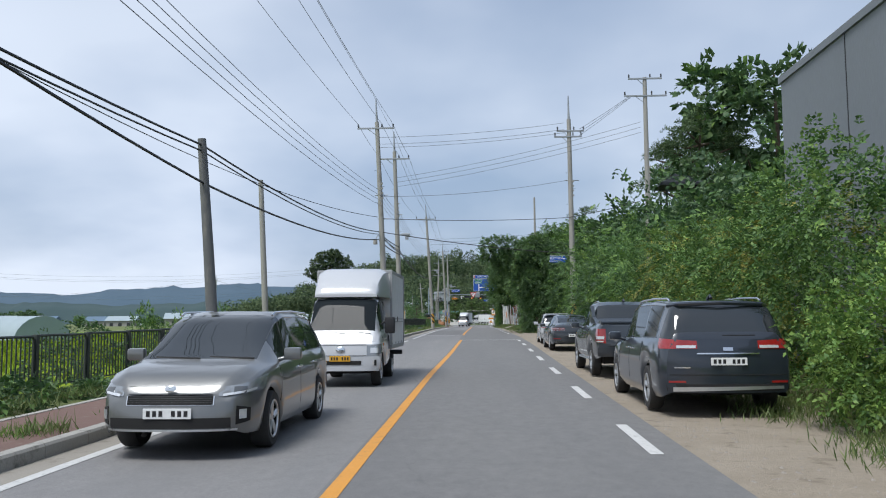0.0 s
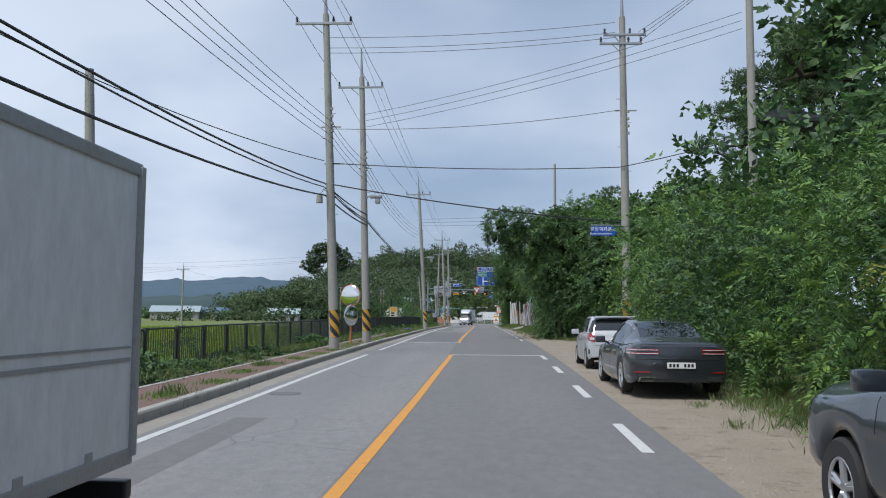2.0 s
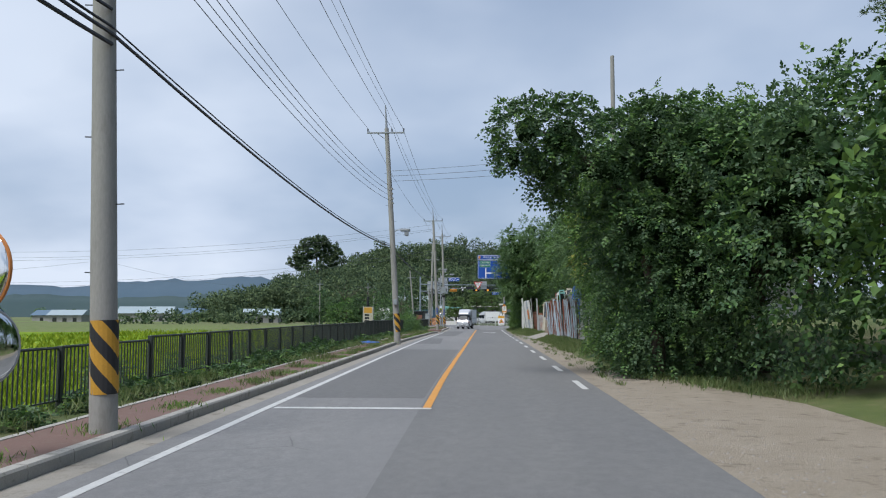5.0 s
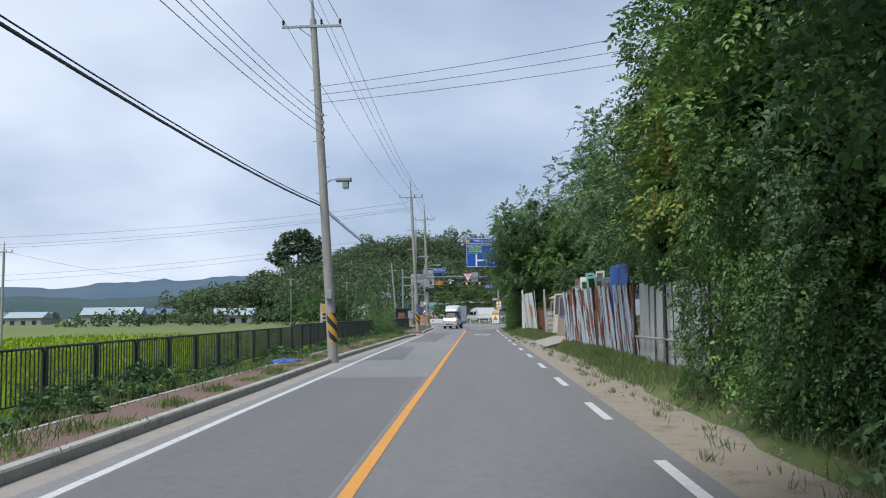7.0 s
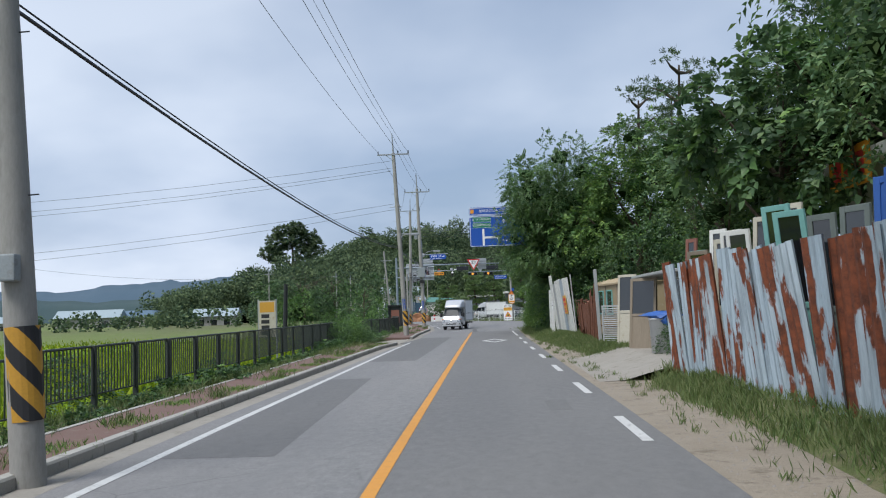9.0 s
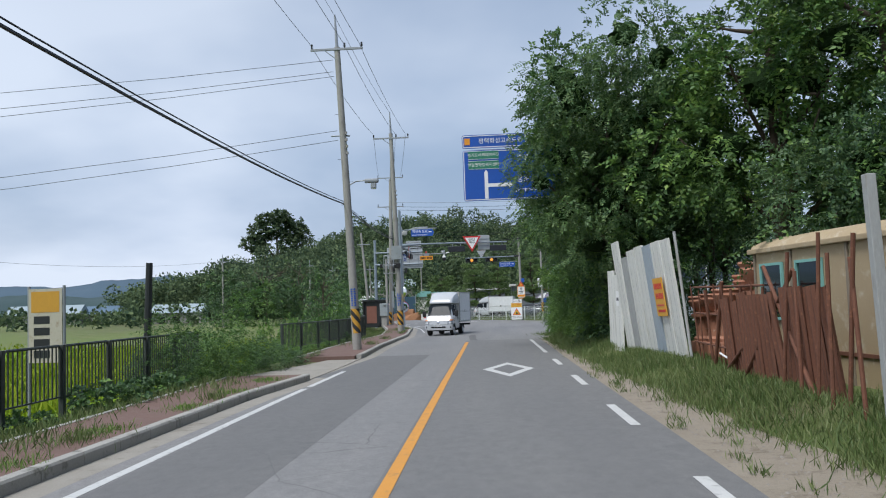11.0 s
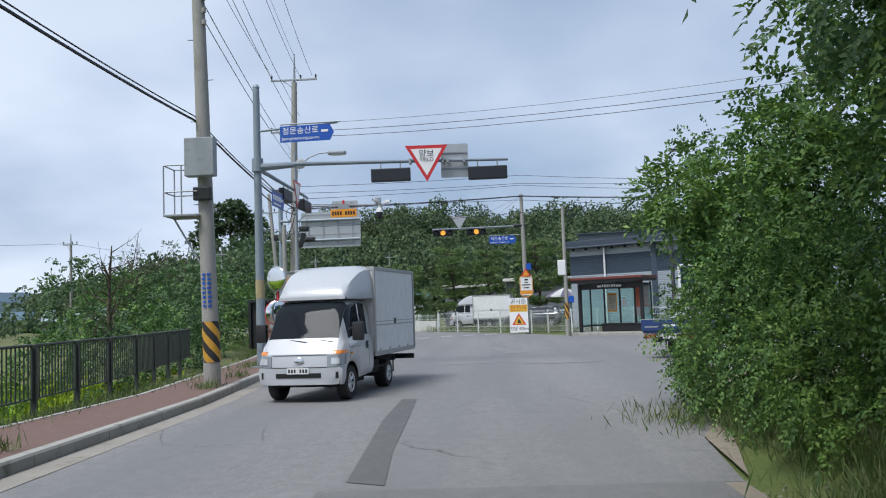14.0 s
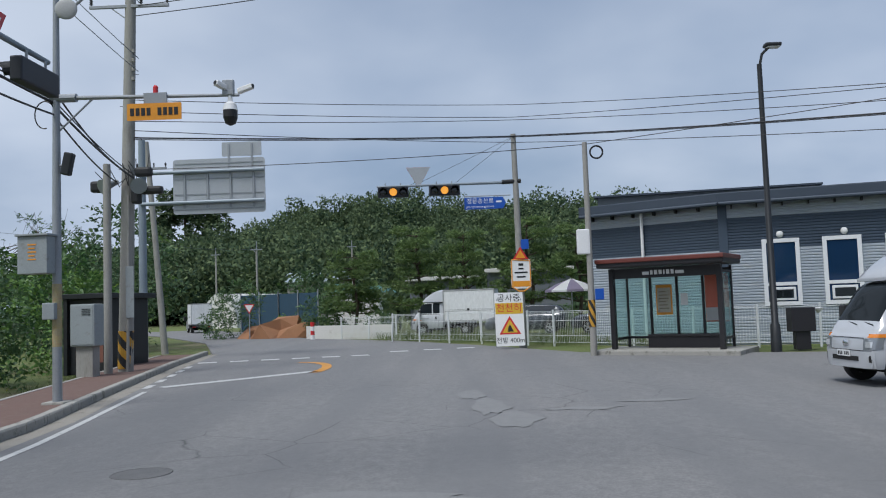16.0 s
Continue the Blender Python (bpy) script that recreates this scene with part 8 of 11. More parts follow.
for s in (1, -1):
    wrap("tail_lamp", pick, SPEC_PICK, s * 0.74, s * 1.06, 0.80, 1.14, "rear", M_TAIL, 0.014, "tall red tail lamp", 0.02, 0.02)
    wrap("reversing_lamp", pick, SPEC_PICK, s * 0.78, s * 1.0, 0.90, 0.965, "rear", M_LAMP, 0.019, "clear band of the tail lamp")
    wrap("lamp_foot", pick, SPEC_PICK, s * 0.80, s * 0.98, 0.83, 0.86, "rear", M_LAMP, 0.019)
    wrap("rear_reflector", pick, SPEC_PICK, s * 0.55, s * 0.72, 0.56, 0.60, "rear", M_TAIL, 0.014)
    part("bed_gap", tube(bmesh.new(), [(s * (side_x(SPEC_PICK, -0.9, z) - 0.002), -0.9, z) for z in np.linspace(0.45, 1.17, 8)], 0.006, 5), M_UNDER, pick)
    part("side_step", box(bmesh.new(), (s * 0.86, -0.9, 0.36), (s * 1.0, 1.1, 0.41), 0.02), M_RIM, pick)
    part("sport_bar", slab(bmesh.new(), [(-1.95, 1.26), (-1.75, 1.33), (-1.3, 1.42), (-1.0, 1.70), (-0.85, 1.70), (-0.95, 1.26)], s * 0.83 - 0.05, s * 0.83 + 0.04, Matrix.Rotation(radians(90), 4, "Z") @ Matrix.Rotation(radians(90), 4, "X")), M_PAINT_SLATE, pick, "painted bar sloping from roof to bed")
wrap("rear_bumper", pick, SPEC_PICK, -0.9, 0.9, 0.50, 0.70, "rear", M_PAINT_GRAPHITE, 0.05, "painted rear bumper")
wrap("tailgate_gap", pick, SPEC_PICK, -0.7, 0.7, 0.73, 0.74, "rear", M_UNDER, 0.008)
wrap("bed_cover", pick, SPEC_PICK, -0.82, 0.82, 1.215, 1.262, "rear", M_PAINT_SLATE, 0.03, "hard bed cover")
wrap("tailgate_handle", pick, SPEC_PICK, 0.0, 0.26, 1.10, 1.16, "rear", M_CHROME, 0.024, "chrome tailgate handle")
part("bed_lid", box(bmesh.new(), (-0.84, -2.5, 1.24), (0.84, -1.2, 1.32), 0.03), M_PAINT_SLATE, pick)
number_plate(pick, -2.655, 0.86, "rear")
part("shark_fin", tube(bmesh.new(), [(0, -0.6, 1.82), (0, -0.72, 1.88), (0, -0.78, 1.81)], [0.03, 0.012, 0.03], 6), M_PAINT_SLATE, pick)

SPEC_SEDAN = dict(L=4.99, W=1.92, axle=0.34, tyre=0.35, rim=0.25, arches=((1.56, 0.40), (-1.45, 0.40)), mirror=(0.72, 1.0),
                  keys=[(-2.49, 0.36, 0.86, 0.92, 0.82, 0.70), (-2.42, 0.27, 0.96, 1.02, 0.90, 0.70), (-2.1, 0.24, 0.96, 1.04, 0.945, 0.68), (-1.75, 0.22, 0.95, 1.10, 0.955, 0.64), (-1.2, 0.20, 0.94, 1.29, 0.96, 0.60), (-0.7, 0.20, 0.93, 1.41, 0.96, 0.60), (-0.1, 0.20, 0.92, 1.465, 0.96, 0.61), (0.4, 0.20, 0.91, 1.42, 0.96, 0.60), (0.9, 0.20, 0.90, 1.17, 0.96, 0.62), (1.25, 0.21, 0.88, 0.98, 0.955, 0.68), (2.0, 0.22, 0.78, 0.88, 0.93, 0.70), (2.35, 0.26, 0.66, 0.76, 0.84, 0.62), (2.49, 0.34, 0.55, 0.6, 0.68, 0.5)],
                  belt_mat=M_CHROME, arch_mat=M_CHROME, glass=(("rear_window", -1.72, -0.8, 9, 11), ("side_a", -1.22, -0.12, 6, 8), ("side_b", -0.04, 0.78, 6, 8), ("side_pillar_a", -0.12, -0.04, 6, 8), ("windscreen", 0.32, 1.2, 8, 11)),
                  handles=((-0.5, 0.80), (0.35, 0.79)), door_gaps=((-0.08, 0.3, 0.9), (0.95, 0.5, 0.88)))
sedan = car("sedan", (4.0, 34.85, gz(34.9)), 0, "dark graphite executive sedan parked on the shoulder", SPEC_SEDAN, M_PAINT_GRAPHITE)
for s in (1, -1):
    for z in (0.80, 0.865):
        wrap("tail_lamp", sedan, SPEC_SEDAN, s * 0.40, s * 1.25, z, z + 0.035, "rear", M_TAIL, 0.014, "slim double line tail lamp")
        wrap("lamp_strip", sedan, SPEC_SEDAN, s * 0.42, s * 1.2, z + 0.012, z + 0.022, "rear", M_LAMP, 0.02)
    wrap("rear_reflector", sedan, SPEC_SEDAN, s * 0.58, s * 0.88, 0.46, 0.485, "rear", M_TAIL, 0.014)
    ex = patch("exhaust_tip", sedan, [(s * 0.44, 0.30), (s * 0.80, 0.30), (s * 0.76, 0.38), (s * 0.48, 0.38)], -2.555, 0.06, M_CHROME)
    patch("exhaust_opening", ex, [(s * 0.48, 0.31), (s * 0.77, 0.31), (s * 0.74, 0.37), (s * 0.51, 0.37)], -2.56, 0.02, M_UNDER)
wrap("boot_lip", sedan, SPEC_SEDAN, -0.72, 0.72, 0.955, 0.985, "rear", M_PAINT_GRAPHITE, 0.03, "ducktail boot lip")
wrap("rear_diffuser", sedan, SPEC_SEDAN, -0.72, 0.72, 0.29, 0.36, "rear", M_UNDER, 0.012, "black diffuser")
wrap("boot_gap", sedan, SPEC_SEDAN, -0.75, 0.75, 0.705, 0.712, "rear", M_UNDER, 0.008)
number_plate(sedan, -2.588, 0.60, "rear")
part("shark_fin", tube(bmesh.new(), [(0, -0.75, 1.40), (0, -0.9, 1.47), (0, -0.95, 1.37)], [0.03, 0.012, 0.03], 6), M_PAINT_GRAPHITE, sedan)

SPEC_HATCH = dict(L=3.6, W=1.6, axle=0.28, tyre=0.29, rim=0.19, spokes=5, arches=((1.18, 0.33), (-1.2, 0.33)), mirror=(0.5, 1.0),
                  keys=[(-1.80, 0.34, 0.86, 0.92, 0.70, 0.62), (-1.74, 0.27, 0.95, 1.02, 0.765, 0.62), (-1.62, 0.24, 1.0, 1.26, 0.785, 0.61), (-1.42, 0.22, 1.0, 1.42, 0.795, 0.61), (-1.0, 0.20, 0.98, 1.47, 0.80, 0.62), (-0.3, 0.19, 0.95, 1.485, 0.80, 0.62), (0.2, 0.19, 0.93, 1.44, 0.80, 0.60), (0.65, 0.19, 0.92, 1.22, 0.80, 0.59), (1.0, 0.20, 0.90, 1.0, 0.79, 0.62), (1.45, 0.22, 0.80, 0.88, 0.76, 0.60), (1.72, 0.26, 0.66, 0.73, 0.66, 0.5), (1.80, 0.33, 0.54, 0.58, 0.52, 0.4)],
                  glass=(("rear_window", -1.72, -1.46, 6, 11), ("side_a", -1.2, -0.32, 6, 8), ("side_b", -0.25, 0.6, 6, 8), ("side_pillar_a", -0.32, -0.25, 6, 8), ("windscreen", 0.22, 0.95, 8, 11)),
                  handles=((-0.05, 0.82),), handle_mat=M_PAINT_WHITE, door_gaps=((-0.28, 0.3, 0.94), (0.68, 0.5, 0.9)))
hatch = car("hatchback", (3.97, 41.75, gz(41.7)), 0, "small white hatchback parked beside the lane mouth", SPEC_HATCH, M_PAINT_WHITE)
for s in (1, -1):
    wrap("tail_lamp", hatch, SPEC_HATCH, s * 0.58, s * 0.95, 0.74, 0.98, "rear", M_TAIL, 0.014, "red tail lamp with clear inner part", 0.03, 0.06)
    wrap("reversing_lamp", hatch, SPEC_HATCH, s * 0.60, s * 0.72, 0.80, 0.87, "rear", M_LAMP, 0.02, "clear reversing lamp")
    wrap("rear_reflector", hatch, SPEC_HATCH, s * 0.74, s * 0.80, 0.42, 0.54, "rear", M_UNDER, 0.012)
wrap("tailgate_recess", hatch, SPEC_HATCH, -0.36, 0.36, 0.70, 0.87, "rear", M_PAINT_WHITE, 0.008)
wrap("tailgate_gap", hatch, SPEC_HATCH, -0.6, 0.6, 0.655, 0.663, "rear", M_UNDER, 0.008)
wrap("bumper_line", hatch, SPEC_HATCH, -0.6, 0.6, 0.33, 0.338, "rear", M_UNDER, 0.01)
number_plate(hatch, -1.893, 0.77, "rear", w=0.5, h=0.12)
wrap("badge", hatch, SPEC_HATCH, -0.06, 0.06, 0.885, 0.91, "rear", M_YELLOW_LINE, 0.014)
part("spoiler", box(bmesh.new(), (-0.56, -1.62, 1.43), (0.56, -1.36, 1.465), 0.015), M_PAINT_WHITE, hatch)

SPEC_MPV = dict(L=4.52, W=1.8, axle=0.32, tyre=0.325, rim=0.22, spokes=5, arches=((1.32, 0.37), (-1.43, 0.37)), mirror=(0.82, 1.06),
                keys=[(-2.26, 0.36, 0.9, 0.96, 0.78, 0.66), (-2.18, 0.28, 1.0, 1.2, 0.86, 0.66), (-1.95, 0.25, 1.03, 1.48, 0.885, 0.64), (-1.6, 0.23, 1.02, 1.56, 0.895, 0.65), (-0.8, 0.22, 1.0, 1.605, 0.90, 0.66), (0.0, 0.22, 0.98, 1.60, 0.90, 0.66), (0.45, 0.22, 0.97, 1.50, 0.90, 0.65), (1.0, 0.22, 0.96, 1.20, 0.895, 0.66), (1.38, 0.23, 0.94, 1.01, 0.885, 0.68), (1.8, 0.24, 0.88, 0.965, 0.87, 0.68), (2.08, 0.25, 0.78, 0.89, 0.81, 0.62), (2.2, 0.28, 0.68, 0.78, 0.74, 0.54), (2.26, 0.33, 0.58, 0.66, 0.64, 0.46)],
                glass=(("windscreen", 0.22, 1.36, 8, 11), ("side_a", -1.75, -1.08, 6, 8), ("side_b", -1.0, -0.1, 6, 8), ("side_c", -0.02, 0.88, 6, 8), ("side_pillar_a", -1.08, -1.0, 6, 8), ("side_pillar_b", -0.1, -0.02, 6, 8), ("rear_window", -2.2, -1.98, 6, 11)),
                handles=((-0.05, 0.86), (-1.0, 0.88)), door_gaps=((-0.06, 0.3, 0.98), (0.98, 0.5, 0.95)), rails=(0.35, -1.75, 1.60, 0.60))
mpv = car("estate_car", (-3.0, 10.1, gz(10)), 180, "grey compact people carrier driving in the oncoming lane", SPEC_MPV, M_PAINT_GREY)
for s in (1, -1):
    wrap("headlamp", mpv, SPEC_MPV, s * 0.52, s * 1.22, 0.665, 0.755, "front", M_LAMP_GREY, 0.012, "swept back clear headlamp", -0.03, 0.075)
    wrap("headlamp_lens", mpv, SPEC_MPV, s * 0.66, s * 0.80, 0.69, 0.76, "front", M_LAMP_DARK, 0.018, "dark projector of the headlamp")
    wrap("lamp_strip", mpv, SPEC_MPV, s * 0.56, s * 0.98, 0.665, 0.69, "front", M_LAMP, 0.02, "bright strip of the headlamp", 0.0, 0.05)
    wrap("fog_surround", mpv, SPEC_MPV, s * 0.72, s * 0.92, 0.36, 0.56, "front", M_UNDER, 0.008, "", 0.03)
    wrap("fog_lamp", mpv, SPEC_MPV, s * 0.76, s * 0.85, 0.42, 0.52, "front", M_LAMP, 0.014, "upright fog lamp")
wrap("grille_frame", mpv, SPEC_MPV, -0.478, 0.478, 0.572, 0.712, "front", M_CHROME, 0.010, "chrome edged grille")
wrap("grille", mpv, SPEC_MPV, -0.465, 0.465, 0.579, 0.704, "front", M_UNDER, 0.016, "black mesh grille")
for i in range(5):
    wrap("grille_bar", mpv, SPEC_MPV, -0.45, 0.45, 0.598 + 0.021 * i, 0.603 + 0.021 * i, "front", M_DARK_METAL, 0.020)
wrap("lower_intake", mpv, SPEC_MPV, -0.66, 0.66, 0.33, 0.44, "front", M_UNDER, 0.010, "black lower intake")
wrap("bumper_lip", mpv, SPEC_MPV, -0.74, 0.74, 0.30, 0.32, "front", M_RIM, 0.014, "silver bumper lip")
wrap("bonnet_gap", mpv, SPEC_MPV, -0.80, 0.80, 0.762, 0.768, "front", M_UNDER, 0.006)
number_plate(mpv, 2.372, 0.49, "front")
part("badge", dish(bmesh.new(), 0.05, 0.012, pose(0, 2.29, 0.745, -75, 0, 0) @ Matrix.Diagonal((1.3, 0.8, 1, 1))), M_CHROME, mpv)
for x in (-0.35, 0.3):
    part("wiper", tube(bmesh.new(), [(x - 0.3, 1.36, 1.03), (x + 0.25, 1.30, 1.045)], 0.012, 5), M_BLACK, mpv)

# light trucks
SPEC_CAB = dict(L=1.86, W=1.72, axle=0.33, tyre=0.33, rim=0.19, arches=((0.32, 0.40),), bow=(0.0, 0.05), glass_mat=M_TRUCK_GLASS,
                keys=[(-0.93, 0.42, 1.16, 1.90, 0.84, 0.70), (-0.4, 0.40, 1.16, 1.95, 0.855, 0.715), (0.15, 0.38, 1.15, 1.93, 0.86, 0.71), (0.35, 0.36, 1.14, 1.80, 0.86, 0.70), (0.62, 0.34, 1.12, 1.36, 0.855, 0.70), (0.74, 0.33, 1.08, 1.15, 0.85, 0.72), (0.86, 0.32, 0.96, 1.02, 0.83, 0.72), (0.93, 0.36, 0.80, 0.85, 0.79, 0.66)],
                glass=(("windscreen", 0.20, 0.72, 8, 11), ("side_a", -0.72, -0.32, 6, 8), ("side_b", -0.26, 0.44, 6, 8)))


def light_truck(name, at, rz, label, paint, plate_mat=None, cargo="box", deflector=True, round_lamp=False):
    """Cab-over light truck; the front axle is the origin and y is forwards."""
    ob = thing(name, at, label, "truck", rz=rz)
    cabm = Matrix.Translation((0, -0.32, 0))
    before = set(o.name for o in bpy.data.objects)
    vehicle_body(ob, SPEC_CAB, paint)
    s_ = SPEC_CAB
    for s in (1, -1):
        wrap("headlamp", ob, s_, s * 0.56, s * 0.98, 0.665, 0.875, "front", M_LAMP_GREY, 0.016, "clear block headlamp", 0.0, 0.04)
        wrap("headlamp_bulb", ob, s_, s * 0.64, s * 0.80, 0.72, 0.83, "front", M_LAMP, 0.022)
        wrap("indicator", ob, s_, s * 0.66, s * 1.0, 0.90, 0.965, "front", M_AMBER if deflector and cargo == "box" and not plate_mat else M_LAMP, 0.02)
        wrap("fog_lamp", ob, s_, s * 0.50, s * 0.72, 0.47, 0.56, "front", M_LAMP, 0.03)
        wrap("bumper_recess", ob, s_, s * 0.44, s * 0.77, 0.455, 0.575, "front", M_UNDER, 0.02)
        part("side_repeater", box(bmesh.new(), (s * 0.862 - 0.01, 0.35, 0.86), (s * 0.862 + 0.012, 0.47, 0.91), 0.006), M_AMBER, ob)
        part("door_handle", box(bmesh.new(), (s * 0.86 - 0.012, -0.55, 0.93), (s * 0.86 + 0.014, -0.47, 1.08), 0.01), M_BLACK, ob)
        part("door_gap", tube(bmesh.new(), [(s * (side_x(s_, -0.64, z) - 0.002), -0.64, z) for z in np.linspace(0.5, 1.16, 8)], 0.005, 5), M_UNDER, ob)
        part("door_gap", tube(bmesh.new(), [(s * (side_x(s_, 0.5, z) - 0.002), 0.5, z) for z in np.linspace(0.76, 1.13, 8)], 0.005, 5), M_UNDER, ob)
        bm = bmesh.new()
        box(bm, (-0.11, -0.07, -0.18), (0.11, 0.07, 0.18), 0.04)
        rod(bm, (-s * 0.08, 0, 0.1), (-s * 0.2, 0.0, 0.02), 0.02)
        q = smooth(part("door_mirror", bm, M_BLACK, ob), 50)
        q.location = (s * 1.0, 0.42, 1.30)
        part("stripe", box(bmesh.new(), (s * 0.866 - 0.004, -0.1, 0.985), (s * 0.866 + 0.004, 0.42, 1.02)), M_BOX_TRIM, ob)
    wrap("front_panel_gap", ob, s_, -0.55, 0.55, 0.885, 0.893, "front", M_UNDER, 0.01)
    wrap("grille_gap", ob, s_, -0.55, 0.55, 0.655, 0.665, "front", M_UNDER, 0.012)
    wrap("bumper", ob, s_, -0.83, 0.83, 0.34, 0.645, "front", paint, 0.035, "painted front bumper")
    wrap("lower_intake", ob, s_, -0.45, 0.45, 0.47, 0.555, "front", M_UNDER, 0.045, "black bumper intake")
    number_plate(ob, 1.03, 0.60, "front", plate_mat, 0.44, 0.115)
    part("badge", dish(bmesh.new(), 0.07, 0.015, pose(0, 0.985, 0.79, -84, 0, 0) @ Matrix.Diagonal((1.4, 0.9, 1, 1))), M_CHROME, ob)
    for x in (-0.42, 0.12):
        part("wiper", tube(bmesh.new(), [(x - 0.2, 0.78, 1.12), (x + 0.35, 0.70, 1.19)], 0.011, 5), M_BLACK, ob)
    part("cowl_strip", box(bmesh.new(), (-0.66, 0.68, 1.10), (0.66, 0.76, 1.125), 0.01), M_BLACK, ob)
    # chassis
    for s in (1, -1):
        part("chassis_rail", box(bmesh.new(), (s * 0.36 - 0.05, -3.9, 0.48), (s * 0.36 + 0.05, -0.6, 0.62), 0.01), M_UNDER, ob)
        wheel(ob, s * 0.80, 0.32, 0.33, 0.2, 0.19, 6)
        wheel(ob, s * 0.76, -2.2, 0.30, 0.26, 0.17, 6)
        part("mudguard", box(bmesh.new(), (s * 0.62, -2.62, 0.30), (s * 0.86, -2.58, 0.66), 0.01), M_BLACK, ob)
        part("underrun_bar", tube(bmesh.new(), [(s * 0.78, -0.75, 0.50), (s * 0.78, -1.8, 0.50)], 0.025, 6), M_UNDER, ob)
    part("rear_axle", rod(bmesh.new(), (-0.7, -2.2, 0.3), (0.7, -2.2, 0.3), 0.07), M_UNDER, ob)
    part("fuel_tank", box(bmesh.new(), (-0.75, -1.6, 0.38), (-0.35, -1.0, 0.66), 0.05), M_UNDER, ob)
    if cargo == "box":
        y0, y1, z0, z1, w = -3.95, -0.98, 0.78, 2.58, 0.87
        crate = part("cargo_box", box(bmesh.new(), (-w, y0, z0), (w, y1, z1), 0.012), M_BOX, ob, "white panel cargo box")
        for lo, hi in (((-w - 0.015, y0 - 0.015, z1 - 0.06), (w + 0.015, y1 + 0.015, z1 + 0.02)), ((-w - 0.012, y0 - 0.012, z0 - 0.05), (w + 0.012, y1 + 0.012, z0 + 0.05))):
            part("box_rail", box(bmesh.new(), lo, hi, 0.01), M_BOX_TRIM, crate)
        for sx in (1, -1):
            for yy in (y0, y1):
                part("corner_post", box(bmesh.new(), (sx * w - 0.03, yy - 0.03, z0), (sx * w + 0.018, yy + 0.03, z1), 0.008), M_BOX_TRIM, crate)
            part("side_seam", box(bmesh.new(), (sx * w - 0.006, y0 + 0.06, z0 + 0.58), (sx * w + 0.010, y1 - 0.06, z0 + 0.605)), M_BOX_TRIM, crate)
            part("side_seam", box(bmesh.new(), (sx * w - 0.006, y0 + 0.06, z0 + 0.66), (sx * w + 0.008, y1 - 0.06, z0 + 0.675)), M_BOX_TRIM, crate)
            for yy in (-1.3, -2.0, -2.7, -3.4):
                part("hinge", box(bmesh.new(), (sx * w - 0.01, yy - 0.04, z0 - 0.05), (sx * w + 0.022, yy + 0.04, z0 + 0.1), 0.006), M_BOX_TRIM, crate)
            part("latch", box(bmesh.new(), (sx * w - 0.01, -2.5, z0 + 0.6), (sx * w + 0.03, -2.36, z0 + 0.72), 0.01), M_DARK_METAL, crate)
        bm = bmesh.new()
        for x in (-0.43, 0.43):
            box(bm, (x - 0.42, y0 - 0.03, z0 + 0.04), (x + 0.42, y0 - 0.002, z1 - 0.08), 0.006)
        part("rear_doors", bm, M_BOX, crate)
        part("rear_bumper", box(bmesh.new(), (-0.84, y0 - 0.12, 0.5), (0.84, y0 - 0.02, 0.62), 0.02), M_DARK_METAL, ob)
        for s in (1, -1):
            part("tail_lamp", box(bmesh.new(), (s * 0.66 - 0.14, y0 - 0.15, 0.5), (s * 0.66 + 0.14, y0 - 0.11, 0.6), 0.01), M_TAIL, ob)
    else:
        y0, y1, w = -3.75, -1.02, 0.86
        part("bed_floor", box(bmesh.new(), (-w, y0, 0.72), (w, y1, 0.80), 0.01), M_PAINT_BLUE, ob)
        for s in (1, -1):
            sd = part("drop_side", box(bmesh.new(), (s * w - 0.025, y0, 0.80), (s * w + 0.025, y1, 1.13), 0.015), paint, ob)
            part("side_rib", box(bmesh.new(), (s * w + s * 0.02 - 0.012, y0 + 0.1, 0.92), (s * w + s * 0.02 + 0.012, y1 - 0.1, 0.99), 0.006), paint, sd)
            part("tail_lamp", box(bmesh.new(), (s * 0.62 - 0.17, y0 - 0.06, 0.58), (s * 0.62 + 0.17, y0 + 0.02, 0.70), 0.012), M_TAIL, ob)
            part("reversing_lamp", box(bmesh.new(), (s * 0.53 - 0.04, y0 - 0.066, 0.60), (s * 0.53 + 0.04, y0 - 0.055, 0.68), 0.003), M_LAMP, ob)
        tg = part("tailgate", box(bmesh.new(), (-w - 0.025, y0 - 0.05, 0.80), (w + 0.025, y0, 1.13), 0.015), paint, ob)
        part("gate_rail", box(bmesh.new(), (-w - 0.02, y0 - 0.055, 1.12), (w + 0.02, y0 + 0.005, 1.14), 0.006), M_BOX_TRIM, tg)
        for x in (-0.55, 0.55):
            part("gate_rib", box(bmesh.new(), (x - 0.22, y0 - 0.058, 0.90), (x + 0.22, y0 - 0.045, 0.93)), M_BOX_TRIM, tg)
        part("maker_mark", box(bmesh.new(), (-0.2, y0 - 0.056, 0.93), (0.2, y0 - 0.049, 0.98)), M_WHITE, tg)
        number_plate(ob, y0 - 0.04, 0.64, "rear", None, 0.42, 0.12)
        part("headboard", box(bmesh.new(), (-w, y1 - 0.02, 0.80), (w, y1 + 0.04, 1.48), 0.015), M_BOX_TRIM, ob, "grey steel headboard")
        for x in (-0.62, -0.22, 0.22, 0.62):
            part("guard_bar", tube(bmesh.new(), [(x, y1 - 0.0, 1.45), (x * 0.97, y1 + 0.05, 1.96)], 0.018, 6), M_PAINT_BLUE, ob)
        part("guard_top", tube(bmesh.new(), [(-0.66, y1 + 0.03, 1.94), (0.66, y1 + 0.03, 1.94)], 0.02, 6), M_PAINT_BLUE, ob)
